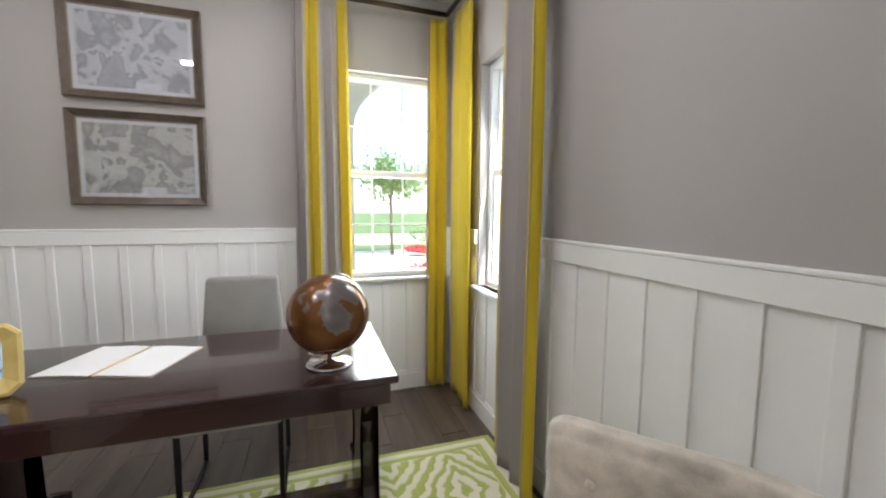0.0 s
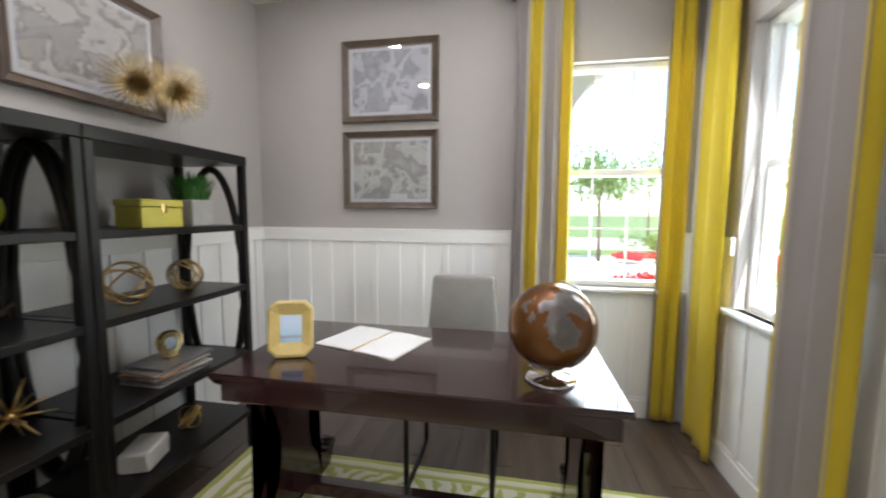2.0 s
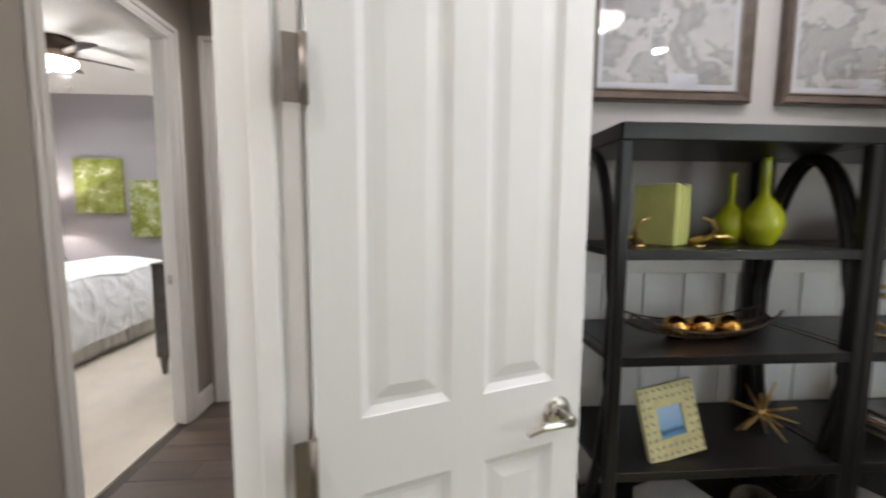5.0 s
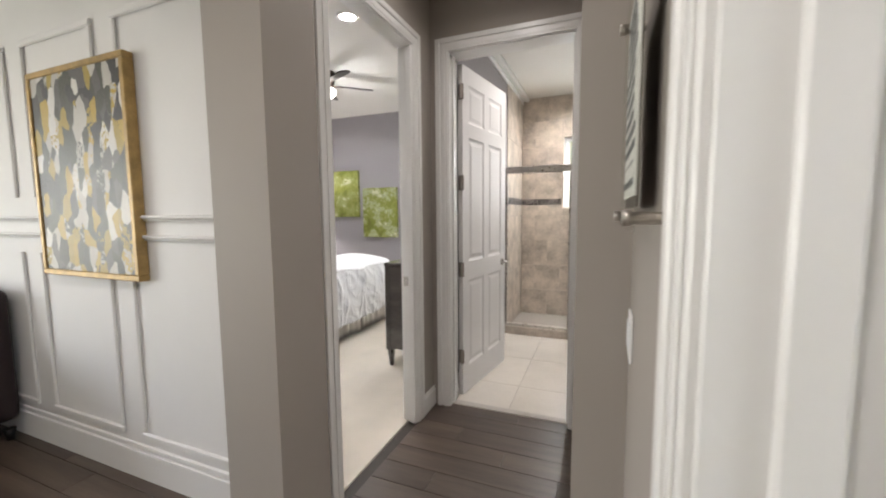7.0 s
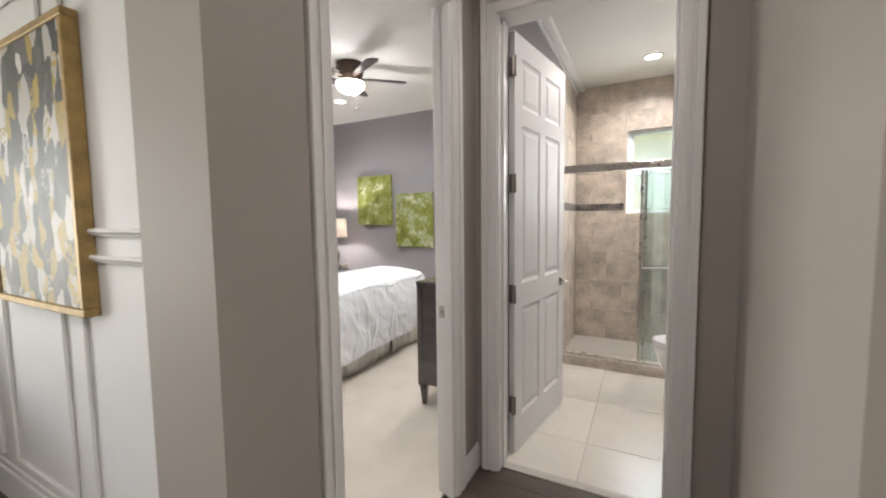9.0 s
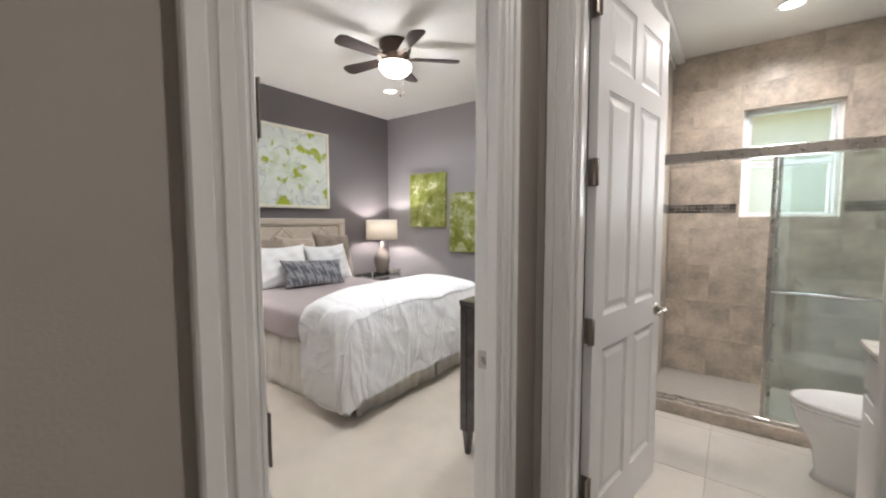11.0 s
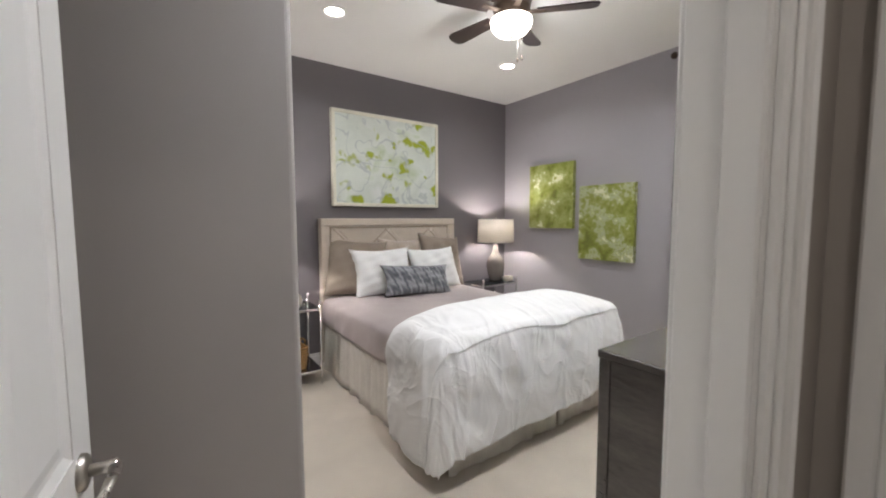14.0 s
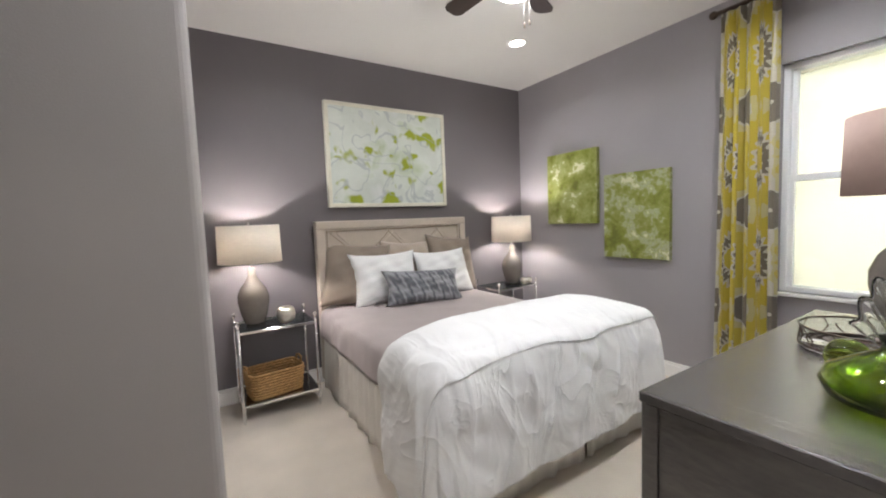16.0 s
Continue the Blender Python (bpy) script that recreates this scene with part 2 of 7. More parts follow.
def tube(bm, pts, r, seg=8, closed=False, flat=None):
    pts = [Vector(p) for p in pts]
    rings, n = [], len(pts)
    up = Vector((0, 0, 1))
    for i, p in enumerate(pts):
        d = (pts[(i + 1) % n] - pts[i - 1]) if closed else (pts[min(i + 1, n - 1)] - pts[max(i - 1, 0)])
        d.normalize()
        u = d.cross(up)
        if u.length < 0.05:
            u = d.cross(Vector((1, 0, 0)))
        u.normalize()
        w = d.cross(u)
        rr = r(i / max(1, n - 1)) if callable(r) else r
        fu, fw = flat or (1, 1)
        rings.append([bm.verts.new(p + (u * math.cos(2 * math.pi * k / seg) * fu + w * math.sin(2 * math.pi * k / seg) * fw) * rr) for k in range(seg)])
    for i in range(n if closed else n - 1):
        a, b = rings[i], rings[(i + 1) % n]
        for k in range(seg):
            bm.faces.new((a[k], a[(k + 1) % seg], b[(k + 1) % seg], b[k])).smooth = True
    if not closed:
        bm.faces.new(rings[0][::-1])
        bm.faces.new(rings[-1])


def surf(bm, nu, nv, f, closed_u=False, smooth=True):
    g = [[bm.verts.new(f(i / nu, j / nv)) for j in range(nv + 1)] for i in range(nu if closed_u else nu + 1)]
    for i in range(nu):
        for j in range(nv):
            a, b = g[i], g[(i + 1) % len(g)]
            bm.faces.new((a[j], b[j], b[j + 1], a[j + 1])).smooth = smooth
    return g


def ball(bm, c, r, seg=20, rings=12, sc=(1, 1, 1)):
    prof = [(max(1e-5, math.sin(math.pi * i / rings)) * r, -math.cos(math.pi * i / rings) * r) for i in range(rings + 1)]
    lathe(bm, prof, seg, Matrix.Translation(c) @ Matrix.Diagonal((*sc, 1)), cap=False)


def B():
    return bmesh.new()


def mesh_of(name, bm, material, fix=True):
    if fix:
        bmesh.ops.recalc_face_normals(bm, faces=bm.faces)
    me = bpy.data.meshes.new(name)
    bm.to_mesh(me)
    bm.free()
    me.materials.append(material)
    return me


def part(name, bm, material, parent=None, label=""):
    o = new(name, mesh_of(name, bm, material))
    if parent:
        o.parent = parent
    if label:
        o["label"] = label
    return o


def boxpart(name, parent, material, a, b, bev=0.0, label="", m=None):
    bm = B()
    box(bm, a, b, bev, m)
    return part(name, bm, material, parent, label)


def thing(name, m, label, category, group=""):
    o = new(name)
    o.empty_display_size = 0.1
    o.matrix_world = m
    return tagged(o, label, category, group)


def structure(name, bm, material, label="", category=""):
    return tagged(part(name, bm, material), label, category or "wall", kind="structure")


def wall(name, axis, p0, p1, a0, a1, z1, material, label, holes=(), z0=0.0):
    """A wall across axis from p0 to p1, running a0 to a1 along the other axis, with rectangular holes (a0, a1, z0, z1)."""
    bm = B()

    def put(s0, s1, q0, q1):
        if s1 - s0 < 1e-4 or q1 - q0 < 1e-4:
            return
        box(bm, (p0, s0, q0) if axis == "x" else (s0, p0, q0), (p1, s1, q1) if axis == "x" else (s1, p1, q1))

    at = a0
    for h0, h1, hz0, hz1 in sorted(holes):
        put(at, h0, z0, z1)
        put(h0, h1, z0, hz0)
        put(h0, h1, hz1, z1)
        at = h1
    put(at, a1, z0, z1)
    return structure(name, bm, material, label)


# ---- structure ----
OE, ON, OS = 3.18, 0.865, -2.08      # office east, north, south faces
HE, OW = -0.05, 0.07                 # hall face and office face of the wall between
BW0, BW1 = -1.20, -1.285             # bedroom door wall: hall face, bedroom face
BN, BWEST = 4.92, -4.74              # bedroom north and west faces
BY0, BY1 = 2.12, 2.27                # bath door wall
HN, HP = 0.85, 0.668                 # hall north face, pillar face
DH = 2.37                            # door head
wall("wall_office_north", "y", ON, ON + 0.12, OW, OE + 0.15, 2.79, GREY, "warm grey painted office wall with white wainscot")
wall("wall_office_east", "x", OE, OE + 0.15, OS - 0.15, ON, 2.79, GREY, "warm grey painted office wall with a tall window", [(-2.0, -1.2, 0.85, 2.26)])
wall("wall_office_south", "y", OS - 0.15, OS, OW - 0.12, OE, 2.79, GREY, "warm grey painted office wall with a tall window", [(2.06, 2.70, 0.85, 2.22)])
wall("wall_hall_east", "x", HE, OW, OS, BY0, 2.79, HALLGREY, "taupe grey painted hall wall beside the office door", [(-1.13, 0.03, 0, DH)])
wall("wall_pier", "y", 0.75, 1.27, -0.185, HE, 2.79, HALLGREY, "taupe grey painted wall return in the hall")
wall("wall_bedroom_east", "x", BW1, BW0, 0.93, 2.0 + 0.27, 2.9, HALLGREY, "taupe grey painted wall with the bedroom doorway", [(1.03, 1.85, 0, DH)])
wall("wall_bath_west", "x", BW1, -1.11, BY1, BN, 2.9, LILAC, "light grey painted wall between bedroom and bathroom")
wall("wall_bath_south", "y", BY0, BY1, BW0, 0.57, 2.9, HALLGREY, "taupe grey painted wall with the bathroom doorway", [(-1.09, -0.265, 0, DH + 0.045)])
wall("wall_bath_east", "x", 0.45, 0.57, BY1, BN, 2.9, GREY, "light grey painted bathroom wall")
wall("wall_bath_north", "y", BN, BN + 0.16, BW1, 0.57, 2.9, STILE, "beige tiled shower wall with a window", [(-0.58, 0.03, 1.42, 2.31)])
wall("wall_bedroom_north", "y", BN, BN + 0.16, BWEST - 0.12, BW1, 2.9, LILAC, "light lilac grey painted bedroom wall with a window", [(-2.3, -1.42, 0.83, 2.32)])
wall("wall_bedroom_west", "x", BWEST - 0.12, BWEST, HN, BN, 2.9, ACCENT, "dark grey painted accent wall behind the bed")
wall("wall_hall_north", "y", HN, HN + 0.12, -3.5, BW1, 2.9, HALLGREY, "hall wall clad in white panelling")
wall("wall_bedroom_south", "y", HN, HN + 0.12, BWEST, -3.5, 2.9, LILAC, "light grey painted bedroom wall")
wall("wall_pillar", "x", -1.44, -1.168, HP, 0.93, 2.79, HALLGREY, "taupe grey painted pillar at the hall corner")
# same paint as the bedroom walls; this lighter grey stands in for brighter light
bm = B()
box(bm, (-2.42, HN + 0.12, 0), (-2.30, 1.643, 2.875), 0.022, seg=4)
structure("wall_closet", bm, GREY, "stub wall with bullnose corners, its grey lightened for brighter light")
wall("wall_hall_south", "y", -3.6, -3.48, -6.6, HE, 2.79, HALLGREY, "taupe grey painted hall wall")
# the opening is out of view, cut for the added hall daylight
wall("wall_hall_west", "x", -6.6, -6.48, -3.48, HN, 2.79, HALLGREY, "taupe grey painted far hall wall", [(-2.9, -0.7, 0.1, 2.3)])
wall("wall_great_room", "y", HN, HN + 0.12, -6.6, BWEST - 0.12, 2.79, HALLGREY, "taupe grey painted far wall")
wall("wall_hall_end", "x", HE, OW, -3.6, OS - 0.15, 2.79, HALLGREY, "taupe grey painted hall wall")


def slab(name, a, b, material, label, category):
    bm = B()
    box(bm, a, b)
    return structure(name, bm, material, label, category)


slab("ceiling_office", (HE, OS - 0.15, 2.79), (OE + 0.15, ON + 0.12, 2.95), CEIL, "flat white office ceiling", "ceiling")
slab("ceiling_hall", (-6.6, -3.6, 2.79), (HE, HN, 2.95), CEIL, "flat white hall ceiling", "ceiling")
slab("ceiling_vestibule", (BW0, HN, 2.79), (HE, BY0, 2.95), CEIL, "flat white ceiling between the bedroom and bathroom doors", "ceiling")
slab("ceiling_bedroom", (BWEST - 0.12, HN + 0.12, 2.87), (BW1, BN, 3.0), CEIL, "flat white bedroom ceiling", "ceiling")
slab("ceiling_bath", (-1.11, BY1, 2.83), (0.45, BN, 3.0), CEIL, "flat white bathroom ceiling", "ceiling")
floor_dark = slab("floor_hall", (-6.6, -3.6, -0.12), (OE, 2.19, -0.004), GROUT, "dark wood plank floor of office and hall", "floor")
slab("floor_bedroom", (BWEST, HN + 0.12, -0.12), (-1.26, BN, 0.008), CARPET, "cream cut-pile carpet", "floor")
floor_bath = slab("floor_bath", (-1.11, 2.19, -0.12), (0.45, BN, -0.002), BGROUT, "cream bathroom floor of large tiles", "floor")

# ---- trim, doors, windows ----
def door_frame(name, axis, p0, p1, a0, a1, head, label, sides=(1, 1)):
    """Jambs, stops and stepped casings round an opening through a wall between p0 and p1."""
    o = tagged(thing(name, pose(0, 0, 0), label, "door frame"), kind="structure")

    def P(p, a, z):
        return (p, a, z) if axis == "x" else (a, p, z)

    for a, s in ((a0, 1), (a1, -1)):
        boxpart("jamb", o, TRIM, P(p0 - 0.002, a, 0.0), P(p1 + 0.002, a + s * 0.02, head), 0.002)
        boxpart("stop", o, TRIM, P(p0 + 0.045, a + s * 0.02, 0.0), P(p0 + 0.085, a + s * 0.032, head - 0.02), 0.003)
    boxpart("head_jamb", o, TRIM, P(p0 - 0.002, a0 + 0.02, head - 0.02), P(p1 + 0.002, a1 - 0.02, head), 0.002)
    W = 0.085
    for p, s, on in ((p0, -1, sides[0]), (p1, 1, sides[1])):
        if not on:
            continue
        for a, d in ((a0 + 0.012, -1), (a1 - 0.012, 1)):
            bm = B()
            box(bm, P(p, a, 0), P(p + s * 0.012, a + d * W * 0.62, head - 0.012 + W * 0.62), 0.003)
            box(bm, P(p, a + d * W * 0.62, 0), P(p + s * 0.021, a + d * W, head - 0.012 + W), 0.004)
            box(bm, P(p + s * 0.012, a + d * W * 0.2, 0), P(p + s * 0.016, a + d * W * 0.45, head - 0.012 + W * 0.45), 0.0015)
            part("casing", bm, TRIM, o)
        bm = B()
        box(bm, P(p, a0 + 0.012, head - 0.012), P(p + s * 0.0125, a1 - 0.012, head - 0.012 + W * 0.62), 0.003)
        box(bm, P(p, a0 + 0.012 - W * 0.62, head - 0.012 + W * 0.62), P(p + s * 0.0215, a1 - 0.012 + W * 0.62, head - 0.012 + W), 0.004)
        box(bm, P(p + s * 0.012, a0, head - 0.012 + W * 0.2), P(p + s * 0.016, a1, head - 0.012 + W * 0.45), 0.0015)
        part("casing", bm, TRIM, o)
    return o


door_frame("door_frame_office", "x", HE, OW, -1.13, 0.03, DH, "white painted door frame of the office doorway")
door_frame("door_frame_bedroom", "x", BW1, BW0, 1.03, 1.85, DH, "white painted door frame of the bedroom doorway")
door_frame("door_frame_bath", "y", BY0, BY1, -1.09, -0.265, DH + 0.045, "white painted door frame of the bathroom doorway")


def lever(parent, x, z, side, toward):
    """A lever handle on a leaf's face; side -1: the face at y = 0."""
    y = 0.0 if side < 0 else 0.036
    bm = B()
    m = Matrix.Translation((x, y, z)) @ Matrix.Rotation(radians(90 * (1 if side < 0 else -1)), 4, "X")
    lathe(bm, [(0.0001, 0.012), (0.02, 0.012), (0.031, 0.008), (0.033, 0.0)], 24, m, cap=False)
    lathe(bm, [(0.011, 0.0), (0.011, 0.045), (0.013, 0.05), (0.0001, 0.056)], 16, m)
    tube(bm, [(x, y + side * 0.048, z), (x + toward * 0.03, y + side * 0.052, z + 0.002), (x + toward * 0.07, y + side * 0.052, z + 0.004), (x + toward * 0.108, y + side * 0.047, z - 0.006)],
         lambda k: 0.0105 - 0.003 * k, 10, flat=(1, 0.8))
    return part("lever_handle", bm, NICKEL, parent, "brushed nickel lever handle")


def six_panel_door(name, m, w, h, label, handles=(-1, 1), hinge_side=-1, hinges=(0.30, 0.95, 1.572, 2.2), lever_z=0.93):
    o = thing(name, m, label, "door")
    t, s = 0.036, 0.095 if w > 0.7 else 0.075
    mid = 0.085 if w > 0.7 else 0.07
    rows = [(0.21, 0.86), (1.0, 1.90), (2.0, h - 0.12)]
    cols = [(s, w / 2 - mid / 2), (w / 2 + mid / 2, w - s)]
    bm = B()
    box(bm, (0, 0, 0.008), (s, t, h))
    box(bm, (w - s, 0, 0.008), (w, t, h))
    zs = [0.008, *[z for r in rows for z in r], h]
    for z0, z1 in zip(zs[::2], zs[1::2]):
        box(bm, (s, 0, z0), (w - s, t, z1))
    for z0, z1 in rows:
        box(bm, (w / 2 - mid / 2, 0, z0), (w / 2 + mid / 2, t, z1))
    part("leaf", bm, DOORW, o)
    for z0, z1 in rows:
        for x0, x1 in cols:
            bm = B()
            box(bm, (x0 - 0.002, 0.009, z0 - 0.002), (x1 + 0.002, t - 0.009, z1 + 0.002))
            for y0, y1, d in ((0.0085, 0.002, -1), (t - 0.0085, t - 0.002, 1)):
                # sloped moulding round the opening, then a raised field
                outer = [(x0, z0), (x1, z0), (x1, z1), (x0, z1)]
                e1, e2, e3 = 0.016, 0.026, 0.05
                rings = []
                for e, yy in ((0.0, y1 - 0 * d), (e1, y0), (e2, y0), (e3, y1 - 0.001 * d)):
                    yv = yy
                    rings.append([bm.verts.new((x0 + e if px == x0 else x1 - e, yv, z0 + e if pz == z0 else z1 - e)) for px, pz in outer])
                for a, b in zip(rings, rings[1:]):
                    for i in range(4):
                        bm.faces.new((a[i], a[(i + 1) % 4], b[(i + 1) % 4], b[i]))
                bm.faces.new(rings[-1])
            part("panel", bm, DOORW, o)
    for sd in handles:
        lever(o, w - 0.065, lever_z, sd, -1)
    for hz in hinges:
        bm = B()
        y = -0.004 if hinge_side < 0 else t + 0.004
        lathe(bm, [(0.0065, -0.052), (0.0065, 0.052)], 10, pose(-0.004, y, hz))
        box(bm, (-0.003, 0.002, hz - 0.052), (0.0, t - 0.003, hz + 0.052), 0.0012)
        for sz, sy in ((-0.036, 0.013), (0.0, 0.025), (0.036, 0.013)):
            lathe(bm, [(0.0035, 0.0), (0.0035, 0.0012), (0.0001, 0.0006)], 8, pose(-0.003, sy, hz + sz, 0, -90))
        ys = -0.0015 if hinge_side < 0 else t + 0.0015
        box(bm, (-0.035, ys - 0.0015, hz - 0.05), (-0.001, ys + 0.0015, hz + 0.05))
        part("hinge", bm, HINGE, o, "dull satin nickel butt hinge")
    return o


six_panel_door("door_office", pose(0.092, -0.02, 0, 0, 0, 19), 0.56, 2.34, "white six-panel office door standing wide open", handles=(-1,), hinges=(0.31, 0.93, 1.57, 2.16))
six_panel_door("door_bath", pose(-1.04, 2.30, 0, 0, 0, 80.7), 0.79, 2.385, "white six-panel bathroom door standing open")
six_panel_door("door_bedroom", pose(-1.295, 1.10, 0, 0, 0, 174.5), 0.745, 2.34, "white six-panel bedroom door standing open", lever_z=0.96, hinges=(0.31, 0.995, 1.577, 2.16))
bm = B()
box(bm, (-1.275, 1.827, 0.90), (-1.243, 1.8305, 0.96), 0.001)
box(bm, (-1.269, 1.826, 0.915), (-1.25, 1.8275, 0.945), 0.0005)
o = part("strike_plate", bm, NICKEL)
tagged(o, "small brushed nickel strike plate set in the jamb", "strike plate")


def sash_window(name, axis, p, a0, a1, z0, z1, mid, cols, rows, label, inward, sill=True):
    """A single-hung window; p: plane of the sash; inward: sign towards the room."""
    o = tagged(thing(name, pose(0, 0, 0), label, "window"), kind="structure")

    def P(d, a, z):
        return (p + d * inward, a, z) if axis == "x" else (a, p + d * inward, z)

    f = 0.035
    for n, aa, ab, za, zb in (("frame_stile", a0, a0 + f, z0, z1), ("frame_stile", a1 - f, a1, z0, z1), ("frame_head", a0 + f, a1 - f, z1 - f, z1), ("frame_sill", a0 + f, a1 - f, z0, z0 + f)):
        boxpart(n, o, WINW, P(-0.05, aa, za), P(0.045, ab, zb), 0.003)
    boxpart("meeting_rail", o, WINW, P(-0.02, a0 + f, mid - 0.022), P(0.03, a1 - f, mid + 0.022), 0.003)
    for zlo, zhi, d in ((z0 + f, mid - 0.022, 0.012), (mid + 0.022, z1 - f, -0.012)):
        for aa, ab in ((a0 + f, a0 + f + 0.028), (a1 - f - 0.028, a1 - f)):
            boxpart("sash_stile", o, WINW, P(d - 0.015, aa, zlo), P(d + 0.015, ab, zhi), 0.002)
        bm = B()
        box(bm, P(d - 0.002, a0 + f + 0.028, zlo), P(d + 0.002, a1 - f - 0.028, zhi))
        g = part("pane", bm, GLASS, o, "clear window pane")
        g.visible_shadow = False
        ga0, ga1 = a0 + f + 0.028, a1 - f - 0.028
        for i in range(1, cols):
            a = ga0 + (ga1 - ga0) * i / cols
            boxpart("muntin", o, WINW, P(d - 0.006, a - 0.006, zlo), P(d + 0.006, a + 0.006, zhi), 0.002)
        for i in range(1, rows):
            z = zlo + (zhi - zlo) * i / rows
            boxpart("muntin", o, WINW, P(d - 0.0055, ga0, z - 0.006), P(d + 0.0055, ga1, z + 0.006), 0.002)
    return o


sash_window("window_1", "x", OE + 0.10, -2.0, -1.2, 0.85, 2.26, 1.585, 3, 2, "white vinyl single-hung window with a grille", -1)
sash_window("window_2", "y", OS - 0.10, 2.06, 2.70, 0.85, 2.22, 1.56, 1, 1, "white vinyl single-hung window beside the corner", 1)
sash_window("window_3", "y", BN + 0.09, -2.3, -1.42, 0.83, 2.32, 1.585, 1, 1, "white vinyl single-hung window with a drawn shade", -1)
sash_window("window_4", "y", BN + 0.11, -0.58, 0.03, 1.42, 2.31, 1.86, 1, 1, "small white shower window above the tile band", -1)


def sill(name, a, b, label):
    bm = B()
    box(bm, a, b, 0.006, seg=2)
    return structure(name, bm, TRIM, label, "window sill")


sill("sill_office_east", (OE - 0.045, -2.05, 0.825), (OE + 0.05, -1.15, 0.85), "white painted window sill")
sill("sill_office_south", (2.02, OS - 0.05, 0.825), (2.74, OS + 0.045, 0.85), "white painted window sill")
sill("sill_bedroom", (-2.34, BN - 0.03, 0.805), (-1.38, BN + 0.04, 0.83), "white painted window sill")


# wainscot: white backing, cap rail, battens
def wainscot(name, axis, p, s, a0, a1, label, gaps=(), phase=0.0, step=0.1715):
    o = tagged(thing(name, pose(0, 0, 0), label, "wainscot"), kind="structure")

    def P(d, a, z):
        return (p + d * s, a, z) if axis == "x" else (a, p + d * s, z)

    spans, at = [], a0
    for g0, g1 in sorted(gaps):
        spans += [(at, g0, 1.195), (g0, g1, 0.826)]
        at = g1
    spans.append((at, a1, 1.195))
    bm = B()
    for x0, x1, z in spans:
        if x1 > x0:
            box(bm, P(0.001, x0, 0.1), P(0.006, x1, z))
    part("backing", bm, TRIM, o)
    for x0, x1, z in spans:
        if x1 - x0 > 0.01 and z > 1:
            bm = B()
            box(bm, P(0, x0, 1.115), P(0.02, x1, 1.192), 0.002)
            box(bm, P(0, x0, 1.192), P(0.023, x1, 1.207), 0.004)
            part("cap_rail", bm, TRIM, o)
    a = a0 + phase
    while a < a1 - 0.03:
        z = 1.115
        for g0, g1 in gaps:
            if g0 - 0.03 < a < g1 + 0.03:
                z = 0.826
        boxpart("batten", o, TRIM, P(0.004, a - 0.02, 0.13), P(0.014, a + 0.02, z), 0.0015)
        a += step
    bm = B()
    box(bm, P(0, a0, 0), P(0.018, a1, 0.118), 0.002)
    box(bm, P(0, a0, 0.118), P(0.012, a1, 0.142), 0.004)
    part("baseboard", bm, TRIM, o)
    return o


wainscot("wainscot_office_east", "x", OE, -1, OS, ON, "white board and batten wainscot under a cap rail", [(-2.02, -1.18)], 0.005)
wainscot("wainscot_office_north", "y", ON, -1, OW, OE - 0.02, "white board and batten wainscot under a cap rail", phase=0.1)
wainscot("wainscot_office_south", "y", OS, 1, OW, OE - 0.02, "white board and batten wainscot under a cap rail", [(2.04, 2.72)], 0.134, 0.169)


def baseboard(name, a, b, axis, s):
    """A baseboard on a wall face from a to b (plan points), thick towards s."""
    bm = B()
    d = (s * 0.016, 0) if axis == "x" else (0, s * 0.016)
    e = (s * 0.011, 0) if axis == "x" else (0, s * 0.011)
    box(bm, (*a, 0), (b[0] + d[0], b[1] + d[1], 0.115), 0.002)
    box(bm, (*a, 0.115), (b[0] + e[0], b[1] + e[1], 0.138), 0.004)
    return structure(name, bm, TRIM, "white painted baseboard", "baseboard")


for i, (a, b, ax, s) in enumerate([((BW0, 1.93), (BW0, BY0), "x", 1), ((-1.168, HP), (-1.168, 0.93), "x", 1), ((-0.185, BY0), (HE, BY0), "y", -1), ((-0.185, 0.75), (-0.185, 1.27), "x", -1),
                                   ((HE, 0.11), (HE, 0.75), "x", -1), ((-0.185, 0.75), (HE, 0.75), "y", -1), ((-0.05, 1.27), (-0.05, BY0), "x", -1), ((-1.44, HP), (-1.168, HP), "y", -1), ((-1.44, HP), (-1.44, HN), "x", -1),
                                   ((BWEST, HN + 0.12), (BWEST, BN), "x", 1), ((BWEST + 0.02, BN), (BW1, BN), "y", -1), ((-2.3, HN + 0.12), (-2.3, 1.643), "x", 1), ((-2.42, 1.643), (-2.3, 1.643), "y", 1),
                                   ((BW1, 1.93), (BW1, BN), "x", -1), ((-1.11, BY1), (-1.11, 3.9), "x", 1)]):
    baseboard("baseboard_%d" % (i + 1), a, b, ax, s)

# white panelling in the hall
pan = tagged(thing("panelling_hall", pose(0, 0, 0), "white painted panelling with picture-frame mouldings", "panelling"), kind="structure")
PX0, PX1 = -4.6, -1.44
boxpart("backing", pan, PANELW, (PX0, HN - 0.006, 0.18), (PX1, HN, 2.79))
bm = B()
box(bm, (PX0, HN - 0.022, 0), (PX1, HN, 0.15), 0.003)
box(bm, (PX0, HN - 0.014, 0.15), (PX1, HN, 0.185), 0.006)
part("baseboard", bm, PANELW, pan)
for z in (1.258, 1.35):
    bm = B()
    box(bm, (PX0, HN - 0.03, z - 0.009), (PX1, HN - 0.006, z + 0.009), 0.006)
    box(bm, (PX0, HN - 0.02, z - 0.018), (PX1, HN - 0.006, z - 0.009), 0.003)
    part("chair_rail", bm, PANELW, pan)
